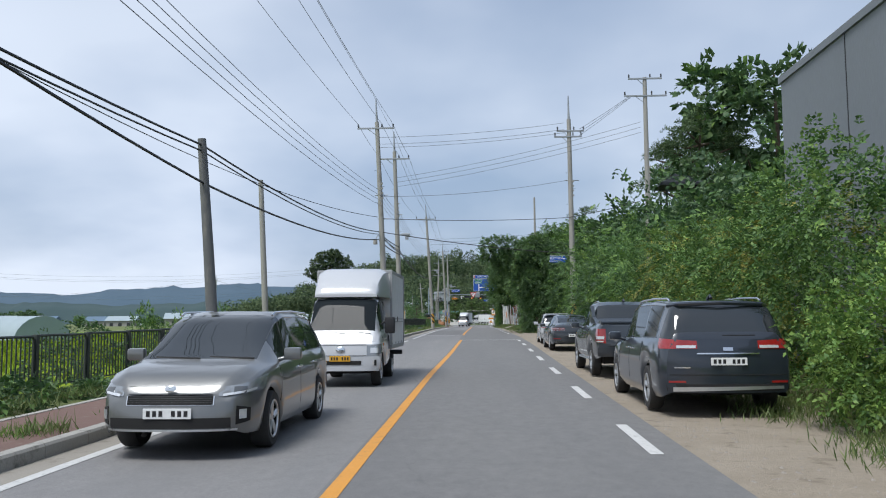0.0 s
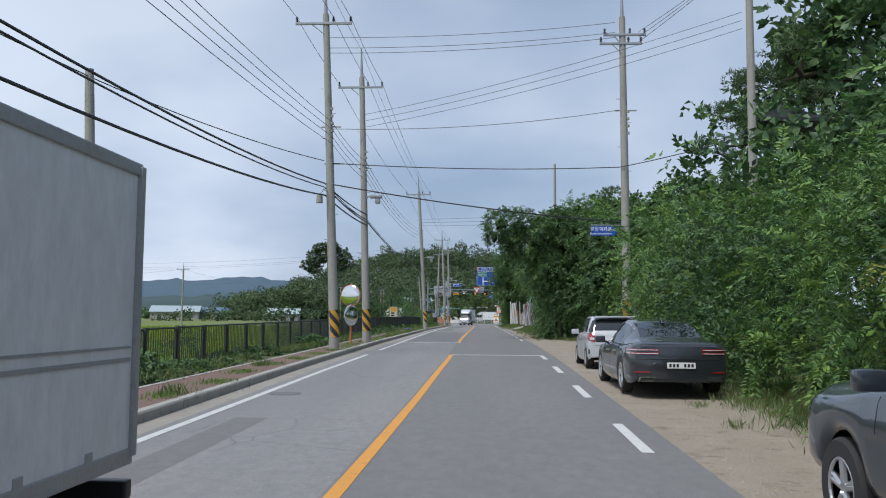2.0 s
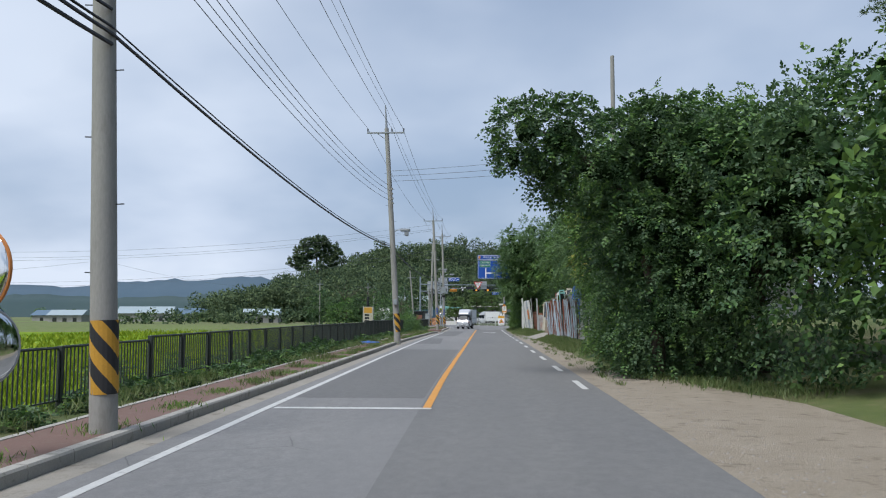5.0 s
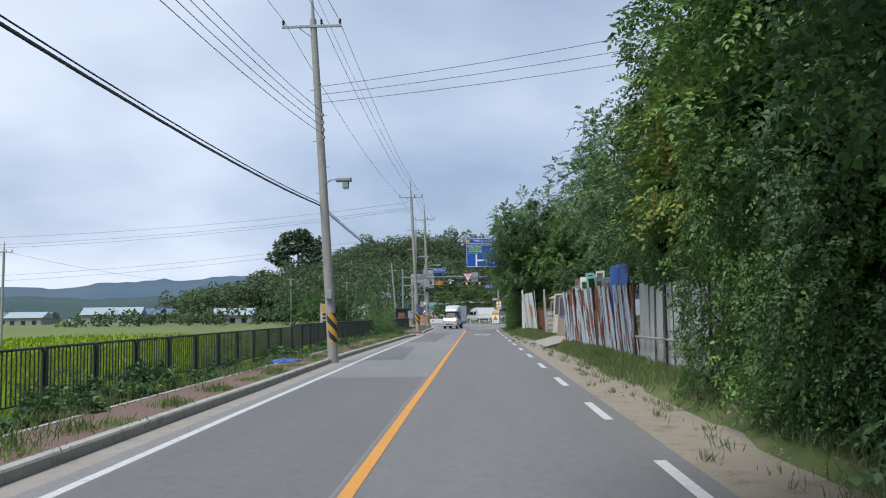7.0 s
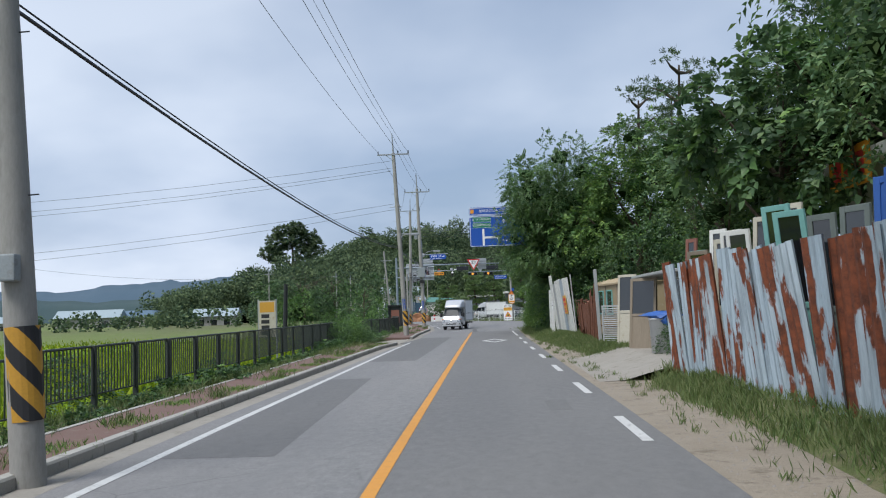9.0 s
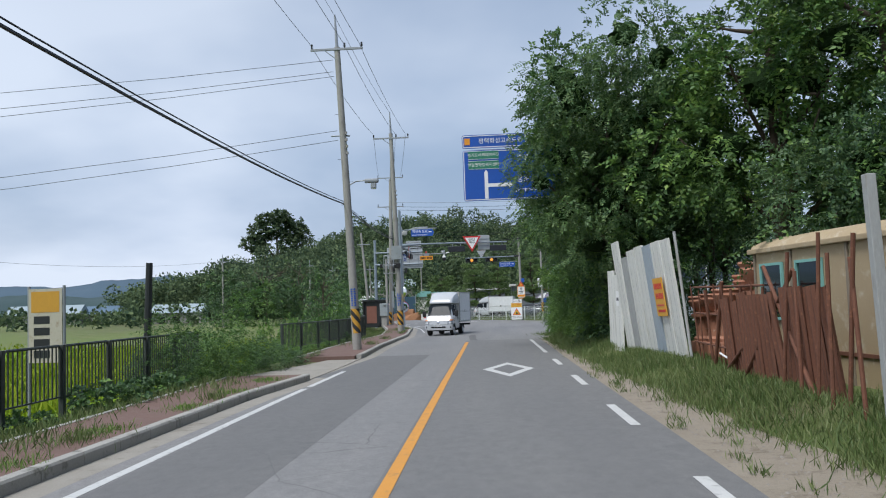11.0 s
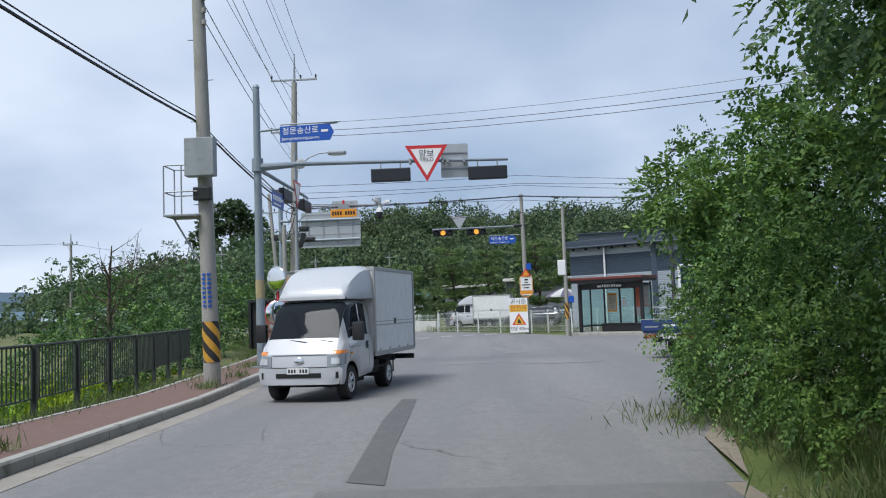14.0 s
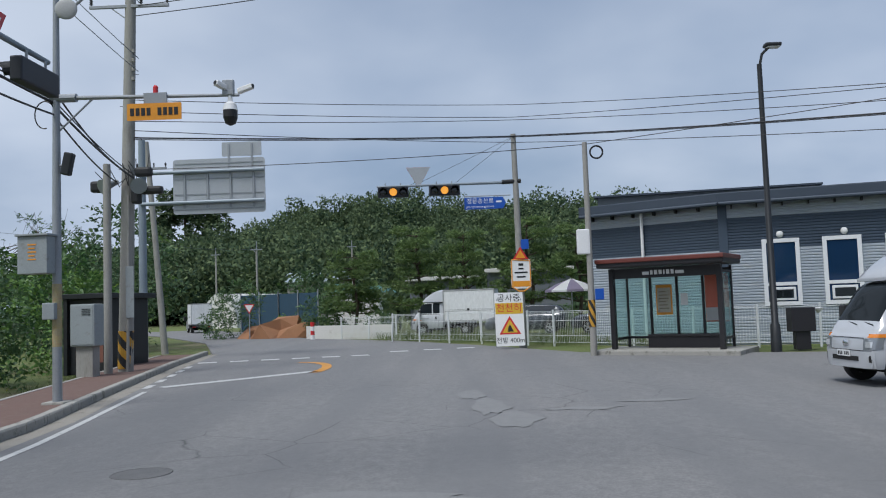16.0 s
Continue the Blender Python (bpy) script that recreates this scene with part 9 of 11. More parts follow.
        part("rear_window", box(bmesh.new(), (-0.6, -0.955, 1.42), (0.6, -0.925, 1.82), 0.02), M_CAR_GLASS, ob)
        part("rear_bumper", box(bmesh.new(), (-0.55, y0 - 0.02, 0.5), (0.55, y0 + 0.06, 0.57), 0.01), M_DARK_METAL, ob)
    if deflector:
        bm = bmesh.new()
        rows = []
        for t in np.linspace(0, 1, 9):
            y = 0.28 - 1.22 * t
            h = 0.08 + 0.62 * math.sin(min(1, t * 1.02) * math.pi / 2) ** 0.8
            w = 0.70 + 0.16 * t
            zb = 1.93
            rows.append([bm.verts.new(p) for p in ((-w, y, zb), (-w * 0.985, y, zb + h * 0.55), (-w * 0.93, y, zb + h * 0.86), (-w * 0.72, y, zb + h * 0.985), (0, y, zb + h), (w * 0.72, y, zb + h * 0.985), (w * 0.93, y, zb + h * 0.86), (w * 0.985, y, zb + h * 0.55), (w, y, zb))])
        for u, v in zip(rows, rows[1:]):
            for j in range(8):
                bm.faces.new((u[j], v[j], v[j + 1], u[j + 1]))
        bm.faces.new(rows[0])
        bm.faces.new(rows[-1][::-1])
        bmesh.ops.recalc_face_normals(bm, faces=bm.faces)
        smooth(part("wind_deflector", bm, paint, ob, "moulded roof wind deflector"), 45)
        part("deflector_seal", tube(bmesh.new(), [(-0.72, 0.26, 1.945), (0.72, 0.26, 1.945)], 0.018, 5), M_BLACK, ob)
    return ob


light_truck("box_truck", (-2.68, 17.6, gz(17.6)), 180, "white cab-over box truck with yellow plate in the oncoming lane", M_PAINT_WHITE, M_PLATE_Y)
light_truck("box_truck", (-3.3, 155.7, gz(156)), 169, "white cab-over box truck leaving the junction", M_PAINT_WHITE)
light_truck("flatbed_truck", (7.75, 166.3, gz(160)), -40, "blue cab-over flatbed truck turning at the junction", M_PAINT_BLUE, None, "flat", False)
light_truck("box_truck", (8.55, 172.9, gz(160)), 94, "white cab-over box truck waiting at the side road", M_PAINT_WHITE, None, "box", True)
light_truck("box_truck", (-24.1, 233.5, gz(160)), 24, "white box truck driving away on the side road", M_PAINT_WHITE)
light_truck("box_truck", (-1.5, 206.3, gz(160)), 80, "white box truck parked behind the white fence", M_PAINT_WHITE)
for x, y, rz, ml in ((4.0, 204.0, 75, M_PAINT_SLATE), (8.6, 202.0, 70, M_PAINT_NAVY)):
    c = thing("parked_car", (x, y, gz(160)), "dark car parked behind the white fence", "car", rz=rz)
    vehicle_body(c, SPEC_MPV, ml)
    for wy, wr in SPEC_MPV["arches"]:
        for s in (1, -1):
            wheel(c, s * 0.885, wy, 0.325, 0.22, 0.22)

# ---- the junction ----
JZ = gz(160)
M_LENS_OFF = plain("signal_lens_dark", (0.02, 0.02, 0.022), 0.2, coat=0.5)
M_LENS_AMBER = plain("signal_lens_amber", (0.8, 0.3, 0.03), 0.3, emit=0.9, emit_col=(1.0, 0.42, 0.06))
M_CABINET = surface("cabinet_grey_paint", (0.33, 0.36, 0.37), (0.26, 0.29, 0.30), 2, 0.5, bump=0.05, dirt=(0.2, 0.2, 0.19))
M_SIGNAL_BOX = surface("signal_box_black", (0.009, 0.011, 0.017), (0.014, 0.017, 0.024), 3, 0.5, bump=0.05)
M_WORN_BAND = surface("worn_band", (0.48, 0.36, 0.08), (0.25, 0.26, 0.26), 9, 0.6, bump=0.1, dirt=(0.42, 0.15, 0.08))


def sub(name, bm, material, parent, m, label=""):
    ob = part(name, bm, material, parent, label)
    ob.matrix_basis = m
    return ob


def signal_head(parent, m, lit=False):
    """A level three-lamp signal; the lamps look towards -y."""
    body = sub("signal_head", box(bmesh.new(), (-0.6, -0.05, -0.2), (0.6, 0.15, 0.2), 0.03), M_SIGNAL_BOX, parent, m)
    for i in range(3):
        x = -0.39 + 0.39 * i
        part("lens", dish(bmesh.new(), 0.15, 0.03, pose(x, -0.055, 0, 90, 0, 0), 20, 3), M_LENS_AMBER if lit and i == 1 else M_LENS_OFF, body)
        bm = bmesh.new()
        r0, r1 = [], []
        for k in range(13):
            a = radians(-35 + 250 * k / 12)
            r0.append(bm.verts.new((x + 0.165 * math.cos(a), -0.05, 0.165 * math.sin(a))))
            r1.append(bm.verts.new((x + 0.165 * math.cos(a), -0.05 - 0.28 * (0.45 + 0.55 * max(0, math.sin(a))), 0.165 * math.sin(a) - 0.01)))
        for k in range(12):
            bm.faces.new((r0[k], r0[k + 1], r1[k + 1], r1[k]))
        bmesh.ops.solidify(bm, geom=bm.faces[:], thickness=0.008)
        part("hood", bm, M_SIGNAL_BOX, body)
    for x in (-0.3, 0.3):
        part("hanger", rod(bmesh.new(), (x, 0.06, 0.18), (x, 0.06, 0.36), 0.022), M_STEEL, body)
    return body


def yield_sign(parent, m, size, text=True):
    """A triangle on its tip, tip at the origin, face towards -y."""
    h = size * 0.866

    def tri(k, y0, y1):
        c = h * 0.64
        pts = [(0, c - c * k), (size / 2 * k, c + (h - c) * k), (-size / 2 * k, c + (h - c) * k)]
        bm = slab(bmesh.new(), pts, y0, y1, Matrix.Rotation(radians(90), 4, "X"))
        return bm
    red = sub("triangle_sign", tri(1.0, -0.012, 0.004), M_RED, parent, m)
    part("white_field", tri(0.74, 0.005, 0.009), M_WHITE, red)
    part("sign_back", tri(0.985, -0.02, -0.013), M_SIGN_BACK, red)
    if text:
        letters("양보", size * 0.2, M_BLACK, red, pose(0, -0.012, h * 0.76, 90, 0, 0))
        letters("YIELD", size * 0.13, M_BLACK, red, pose(0, -0.012, h * 0.60, 90, 0, 0))
    return red


def bracket(parent, p0, p1, r=0.05):
    part("arm_clamp", rod(bmesh.new(), p0, p1, r, n=10), M_DARK_METAL, parent)


# signal mast by the bend
mast = thing("signal_mast", (-6.63, 163.9, JZ + 0.12), "grey blue steel mast with signal arms and yield sign", "traffic signal")
H0 = JZ + 0.12
smooth(part("post", tube(bmesh.new(), [(0, 0, -0.3), (0, 0, 4.5), (0, 0, 8.8 - H0)], [0.135, 0.12, 0.1], 16), M_SIGNAL_POLE, mast), 50)
part("cap", rod(bmesh.new(), (0, 0, 8.78 - H0), (0, 0, 8.86 - H0), 0.11, 0.07, 14), M_SIGNAL_POLE, mast)
part("foot_plate", box(bmesh.new(), (-0.25, -0.25, -0.05), (0.25, 0.25, 0.03), 0.01), M_SIGNAL_POLE, mast)
part("worn_band", rod(bmesh.new(), (0, 0, 2.05), (0, 0, 2.6), 0.134, 0.132, 16), M_WORN_BAND, mast)
part("inspection_lid", box(bmesh.new(), (-0.06, -0.14, 0.5), (0.06, -0.115, 0.85), 0.01), M_SIGNAL_POLE, mast)
za = 6.38 - H0
part("arm", tube(bmesh.new(), [(0.1, 0, za), (3.5, 0.4, za + 0.02), (7.6, 0.82, za)], [0.075, 0.06, 0.045], 10), M_SIGNAL_POLE, mast)
part("arm_collar", rod(bmesh.new(), (0, 0, za - 0.2), (0, 0, za + 0.2), 0.17, n=14), M_SIGNAL_POLE, mast)
part("arm_root", tube(bmesh.new(), [(0.1, 0, za - 0.06), (1.1, 0.13, za - 0.01)], [0.13, 0.085], 10), M_SIGNAL_POLE, mast)
for x in (-2.62 + 6.63, 0.33 + 6.63):
    signal_head(mast, pose(x, 0.11 * x - 0.06, za - 0.42, 0, 0, 180))
yield_sign(mast, pose(-1.52 + 6.63, 0.4, 5.72 - H0, 0, 0, 2), 1.3)
gs = sub("square_sign_back", plate(bmesh.new(), 0.85, 1.05, 0.02, 0.05), M_SIGN_BACK, mast, pose(-0.68 + 6.63, 0.8, 6.4 - H0, 0, 0, 3), "grey back of a square sign")
for dz in (-0.25, 0.25):
    part("rib", box(bmesh.new(), (-0.4, -0.05, dz - 0.02), (0.4, -0.022, dz + 0.02)), M_STEEL, gs)
for x in (4.6, 5.6, 5.75, 6.25):
    part("sign_clip", box(bmesh.new(), (x - 0.04, 0.09 * x - 0.02, za - 0.08), (x + 0.04, 0.09 * x + 0.2, za + 0.08), 0.01), M_STEEL, mast)
zb = 7.41 - H0
part("sign_arm", tube(bmesh.new(), [(0, 0, zb), (2.6, -0.8, zb)], 0.035, 8), M_SIGNAL_POLE, mast)
street_sign(-4.93, 163.1, 7.12, -4, "blue arrow shaped street name sign hung on the signal mast", 1.62, 0.48, "정문송산로", "Jeongmunsongsan-ro")
# second arm along the side road
vec = Vector((0.1, 6.7, 0)).normalized()
part("arm", tube(bmesh.new(), [(0, 0.1, za - 0.1), (0.1, 6.7, za - 0.1)], [0.07, 0.045], 10), M_SIGNAL_POLE, mast)
yaw2 = math.degrees(math.atan2(vec.y, vec.x))
for d in (3.2, 6.2):
    p = vec * d
    signal_head(mast, pose(p.x, p.y, za - 0.5, 0, 0, yaw2 + 180))
p = vec * 4.7
yield_sign(mast, pose(p.x + 0.1, p.y, za - 0.75, 0, 0, yaw2), 1.1, False)
street_sign(-6.52, 165.9, 5.55, yaw2, "blue street name sign hung under the second signal arm", 1.5, 0.48)

# fittings on the neighbouring poles
bm = bmesh.new()
box(bm, (-0.33, -0.42, 0), (0.33, -0.14, 0.86), 0.02)
sub("meter_cabinet", bm, M_CABINET, pE, Matrix.Translation(atE(4.98)), "grey steel cabinet strapped to the pole")
c = atE(4.1)
cage = part("service_platform", box(bmesh.new(), (c.x - 0.85, c.y - 0.35, c.z), (c.x - 0.1, c.y + 0.35, c.z + 0.05), 0.01), M_STEEL, pE)
for dx, dy in ((-0.85, -0.33), (-0.85, 0.33), (-0.45, -0.33)):
    part("cage_upright", rod(bmesh.new(), (c.x + dx, c.y + dy, c.z), (c.x + dx, c.y + dy, c.z + 1.15), 0.016), M_STEEL, cage)
for z in (0.55, 1.15):
    part("cage_rail", tube(bmesh.new(), [(c.x - 0.1, c.y - 0.33, c.z + z), (c.x - 0.85, c.y - 0.33, c.z + z), (c.x - 0.85, c.y + 0.33, c.z + z), (c.x - 0.1, c.y + 0.33, c.z + z)], 0.016), M_STEEL, cage)
part("platform_strut", rod(bmesh.new(), (c.x - 0.75, c.y, c.z), (c.x - 0.12, c.y, c.z - 1.1), 0.022), M_STEEL, pE)
sub("cable_box", box(bmesh.new(), (-0.2, -0.3, 0), (0.2, -0.13, 0.3), 0.03), M_BLACK, pE, Matrix.Translation(atE(4.45)))


def pole_poster(pole, at, z0, z1, r):
    """Blue lettering bars printed down a pole."""
    rng = np.random.default_rng(12)
    for col in (-0.35, 0.3):
        k = 8
        for i in range(k):
            z = z0 + (z1 - z0) * (i + 0.5) / k
            c = at(z)
            for q in range(2):
                a = radians(270) + col + 0.22 * (q - 0.5) + rng.normal(0, 0.03)
                part("lettering", box(bmesh.new(), (-0.02, -0.004, -0.032), (0.02, 0.004, 0.032 * rng.uniform(0.3, 1.0)), 0, Matrix.Translation((c.x + r * math.cos(a), c.y + r * math.sin(a), c.z)) @ Matrix.Rotation(a + math.pi / 2, 4, "Z")), M_BLUE_SIGN, pole)


pole_poster(pE, atE, 2.05, 2.85, 0.188)
pole_poster(pD, atD, 2.1, 2.85, 0.188)
sub("meter_box", box(bmesh.new(), (-0.11, -0.3, 0), (0.11, -0.16, 0.3), 0.02), M_CABINET, pC, Matrix.Translation(atC(2.55)))

# camera pole
cctv = thing("camera_pole", (-7.44, 172.75, JZ + 0.12), "steel pole with surveillance cameras and a street lamp", "camera pole")
smooth(part("post", tube(bmesh.new(), [(0, 0, -0.2), (0, 0, 4), (0, 0, 8.2)], [0.09, 0.08, 0.055], 14), M_STEEL, cctv), 50)
part("footing", box(bmesh.new(), (-0.22, -0.22, -0.1), (0.22, 0.22, 0.06), 0.03), M_KERB, cctv)
part("worn_band", rod(bmesh.new(), (0, 0, 1.1), (0, 0, 2.3), 0.092, 0.09, 14), M_WORN_BAND, cctv)
part("arm", tube(bmesh.new(), [(-0.22, 0, 5.93), (0.3, 0, 5.93), (3.6, 0, 5.86)], [0.045, 0.045, 0.032], 10), M_STEEL, cctv)
part("arm_clamp", tube(bmesh.new(), [(-0.1, 0, 5.93), (0.4, 0, 5.93)], 0.085, 10), M_STEEL, cctv)
part("strut", rod(bmesh.new(), (0.05, 0, 5.28), (0.72, 0, 5.9), 0.02), M_STEEL, cctv)
part("cable_loop", tube(bmesh.new(), [(-0.2 + 0.2 * math.cos(a), -0.05, 5.6 + 0.27 * math.sin(a)) for a in np.linspace(0.3, 4.9, 16)], 0.013, 5), M_CABLE, cctv)
dome = part("dome_camera", lathe(bmesh.new(), [(0.04, 5.86), (0.05, 5.74), (0.12, 5.68), (0.145, 5.56)], 16, Matrix.Translation((3.42, 0, 0))), M_WHITE, cctv, "white dome camera")
part("dome_glass", lathe(bmesh.new(), [(0.14, 5.56), (0.14, 5.42), (0.1, 5.3), (0.02, 5.26)], 16, Matrix.Translation((3.42, 0, 0))), M_BLACK, dome)
part("camera_mount", box(bmesh.new(), (3.28, -0.06, 5.86), (3.5, 0.06, 6.16), 0.015), M_STEEL, cctv)
for x, y, z, rz in ((3.3, -0.08, 6.02, -35), (3.72, -0.05, 5.96, 75)):
    q = sub("bullet_camera", box(bmesh.new(), (-0.06, -0.18, -0.05), (0.06, 0.14, 0.05), 0.02), M_WHITE, cctv, pose(x, y, z, -14, 0, rz))
    part("lens", rod(bmesh.new(), (0, -0.195, 0), (0, -0.17, 0), 0.04), M_BLACK, q)
part("beacon", lathe(bmesh.new(), [(0.04, 5.96), (0.05, 6.0), (0.05, 6.12), (0.02, 6.16)], 12, Matrix.Translation((1.96, 0, -0.04))), M_RED, cctv)
ps = sub("notice_sign", plate(bmesh.new(), 1.06, 0.33, 0.02, 0.02), M_ORANGE, cctv, pose(1.97, -0.1, 5.57), "orange sign with dark lettering")
bars(ps, [(-0.43 + 0.107 * i, 0.0, 0.075, 0.15) for i in range(9) if i != 4], M_BLACK)
part("sign_hanger", box(bmesh.new(), (1.75, -0.08, 5.68), (2.2, -0.03, 5.95)), M_STEEL, cctv)
cab = sub("control_cabinet", box(bmesh.new(), (-0.6, -0.34, 2.5), (0.02, 0.02, 3.22), 0.015), M_CABINET, cctv, pose(0, 0, 0, 0, 0, -8), "grey control cabinet with orange label")
part("cabinet_roof", box(bmesh.new(), (-0.63, -0.38, 3.22), (0.06, 0.05, 3.26), 0.01), M_CABINET, cab)
for i in range(5):
    part("lettering", box(bmesh.new(), (-0.38 + 0.02 * (i % 2), -0.346, 3.04 - 0.07 * i), (-0.2 - 0.03 * (i % 2), -0.341, 3.065 - 0.07 * i)), M_ORANGE, cab)
part("meter", box(bmesh.new(), (-0.2, -0.2, 1.62), (0.04, -0.06, 1.94), 0.02), M_CABINET, cctv)
part("loudspeaker", box(bmesh.new(), (-0.09, -0.1, -0.22), (0.09, 0.06, 0.22), 0.03, pose(0.27, -0.08, 4.61, 0, 12, 0)), M_DARK_METAL, cctv)
part("speaker_bracket", rod(bmesh.new(), (0, 0, 4.6), (0.25, -0.06, 4.6), 0.02), M_STEEL, cctv)
part("lamp_arm", tube(bmesh.new(), [(0, 0, 7.55), (0.2, -0.03, 7.6), (0.6, -0.06, 7.92), (1.0, -0.1, 8.06), (1.45, -0.12, 8.1)], 0.028, 8), M_STEEL, cctv)
lh = part("lamp_head", box(bmesh.new(), (1.4, -0.26, 7.98), (2.15, 0.02, 8.13), 0.05), M_STEEL, cctv)
part("lens", box(bmesh.new(), (1.55, -0.22, 7.955), (2.1, -0.02, 7.982), 0.01), M_WHITE, lh)
part("round_panel", dish(bmesh.new(), 0.21, 0.05, pose(0.26, -0.12, 7.67, 90, 0, 10)), M_MIRROR_BACK, cctv)

# second pole, cabinet and boxes by the tall pole
utility_pole(-9.8, 180.6, 6.35, 0, (), None, rungs=False, r0=0.12, r1=0.1, sharp=False, label="short grey concrete pole beside the tall one")
cabn = thing("control_cabinet", (-9.95, 179.6, JZ + 0.12), "grey blue steel control cabinet on a pedestal", "cabinet", rz=-8)
part("pedestal", box(bmesh.new(), (-0.25, -0.15, 0), (0.25, 0.2, 0.85), 0.02), M_POLE, cabn)
part("body", box(bmesh.new(), (-0.36, -0.24, 0.85), (0.36, 0.24, 2.0), 0.03), M_CABINET, cabn)
part("cabinet_door", box(bmesh.new(), (-0.32, -0.252, 0.9), (0.32, -0.235, 1.95), 0.006), M_CABINET, cabn)
for i in range(4):
    part("louvre", box(bmesh.new(), (0.0, -0.262, 1.7 + 0.05 * i), (0.25, -0.25, 1.72 + 0.05 * i)), M_DARK_METAL, cabn)
for dx, z, w, h in ((-0.75, 5.75, 0.5, 0.34), (0.55, 6.15, 0.5, 0.28), (0.8, 5.6, 0.66, 0.24), (0.35, 5.45, 0.28, 0.5)):
    c = atG(z)
    part("cable_joint_box", box(bmesh.new(), (c.x + dx - w / 2, c.y - 0.35, c.z - h / 2), (c.x + dx + w / 2, c.y - 0.1, c.z + h / 2), 0.08), M_BLACK, pG)
c = atG(5.7)
for s, rz in ((1, 25), (-1, -30)):
    q = sub("loudspeaker", lathe(bmesh.new(), [(0.05, -0.3), (0.09, -0.1), (0.14, 0.1), (0.24, 0.25)], 16), M_CABINET, pG, pose(c.x + s * 0.42, c.y - 0.3, c.z + 0.1, 115, 0, rz))
for i in range(5):
    c0, c1 = atG(6.2 + 0.12 * i), atG(5.2)
    part("drop_cable", tube(bmesh.new(), [(c0.x - 0.9 + 0.4 * i, c0.y - 0.2, c0.z), (c0.x - 0.4 + 0.25 * i, c0.y - 0.28, c0.z - 0.5 - 0.1 * i), (c0.x + 0.1, c0.y - 0.25, c0.z - 0.2)], 0.014, 5), M_CABLE, pG)
part("drop_pipe", rod(bmesh.new(), (0.14, -0.18, 0), (0.2, -0.16, 5.2), 0.045), M_POLE, pG)
part("sign_board", box(bmesh.new(), (0.12, -0.24, 1.6), (0.36, -0.2, 3.1), 0.01), M_CABINET, pG)

# back of the large direction sign
bsn = thing("direction_sign", (-11.0, 188.6, JZ), "aluminium back of a large direction sign on a steel mast", "road sign")
smooth(part("post", tube(bmesh.new(), [(-0.95, 0.3, -0.3), (-0.95, 0.3, 8.6)], [0.17, 0.13], 14), M_SIGNAL_POLE, bsn), 50)
for z in (6.05, 7.25):
    part("arm", rod(bmesh.new(), (-0.95, 0.15, z), (3.9, 0.1, z), 0.075), M_SIGNAL_POLE, bsn)
bk = sub("panel", plate(bmesh.new(), 3.6, 2.15, 0.03, 0.12), M_SIGN_BACK, bsn, pose(2.1, 0.25, 6.68))
for x in (-1.35, -0.45, 0.45, 1.35):
    part("rib", box(bmesh.new(), (x - 0.045, -0.075, -0.85), (x + 0.045, -0.03, 0.5)), M_STEEL, bk)
for z in (-0.9, -0.3, 0.3, 0.9):
    part("stiffener", box(bmesh.new(), (-1.72, -0.05, z - 0.02), (1.72, -0.031, z + 0.02)), M_STEEL, bk)
tp = sub("top_panel", plate(bmesh.new(), 1.55, 0.55, 0.03, 0.05), M_SIGN_BACK, bsn, pose(3.0, 0.25, 8.1))
for x in (-0.5, 0.4):
    part("rib", box(bmesh.new(), (x - 0.04, -0.06, -0.9), (x + 0.04, -0.031, 0.2)), M_STEEL, tp)

utility_pole(-13.65, 196.0, 10.2, -0.8, [(8.9, 0.55, 0.9)], None, rungs=False, r0=0.16, r1=0.11, sharp=False, label="leaning concrete utility pole beside the side road")
# dark hut behind the poles
hut = thing("roadside_hut", (-11.6, 184.2, JZ - 0.1), "dark painted small roadside hut with flat roof", "hut", rz=-12)
part("wall", box(bmesh.new(), (-0.7, -0.6, 0), (0.75, 1.6, 2.45), 0.02), M_DARK_METAL, hut)
part("roof", box(bmesh.new(), (-0.85, -0.8, 2.45), (0.95, 1.8, 2.62), 0.02), M_DARK_METAL, hut)
part("corner_post", box(bmesh.new(), (-0.82, -0.75, 0), (-0.68, -0.61, 2.45), 0.01), M_DARK_METAL, hut)
part("lining", box(bmesh.new(), (-0.45, -0.62, 0.4), (0.55, -0.602, 2.0)), M_DOOR_BROWN, hut)

# far signal pole with bus stop plates
sig = thing("signal_mast", (2.72, 189.6, JZ), "grey concrete signal mast with sign plates beyond the junction", "traffic signal")
smooth(part("post", tube(bmesh.new(), [(0, 0, -0.3), (-0.03, 0, 4), (-0.08, 0, 8.42)], [0.15, 0.13, 0.1], 14), M_POLE, sig), 50)
part("arm", tube(bmesh.new(), [(0, 0, 6.5), (-2.6, -0.3, 6.46), (-5.5, -0.6, 6.42)], [0.06, 0.05, 0.04], 8), M_SIGNAL_POLE, sig)
bracket(sig, (-0.6, -0.05, 6.51), (0.15, 0, 6.54), 0.09)
for x in (-4.87, -2.87):
    signal_head(sig, pose(x, -0.55, 6.2, 0, 0, 6), True)
yield_sign(sig, pose(-3.88, -0.3, 6.36, 0, 0, 182), 0.95, False)
street_sign(1.42, 189.2, 5.84, 0, "blue arrow shaped street name sign on the far mast", 1.62, 0.46, "정문송산로", "Jeongmunsongsan-ro")
part("arrow_plate", box(bmesh.new(), (0.04, -0.2, 3.82), (0.34, -0.17, 4.2), 0.01), M_BLUE_SIGN, sig)
wr = part("warning_plate", slab(bmesh.new(), [(-0.32, 3.4), (0.32, 3.4), (0, 3.92)], 0.2, 0.22, Matrix.Rotation(radians(90), 4, "X")), M_RED, sig, "red warning triangle")
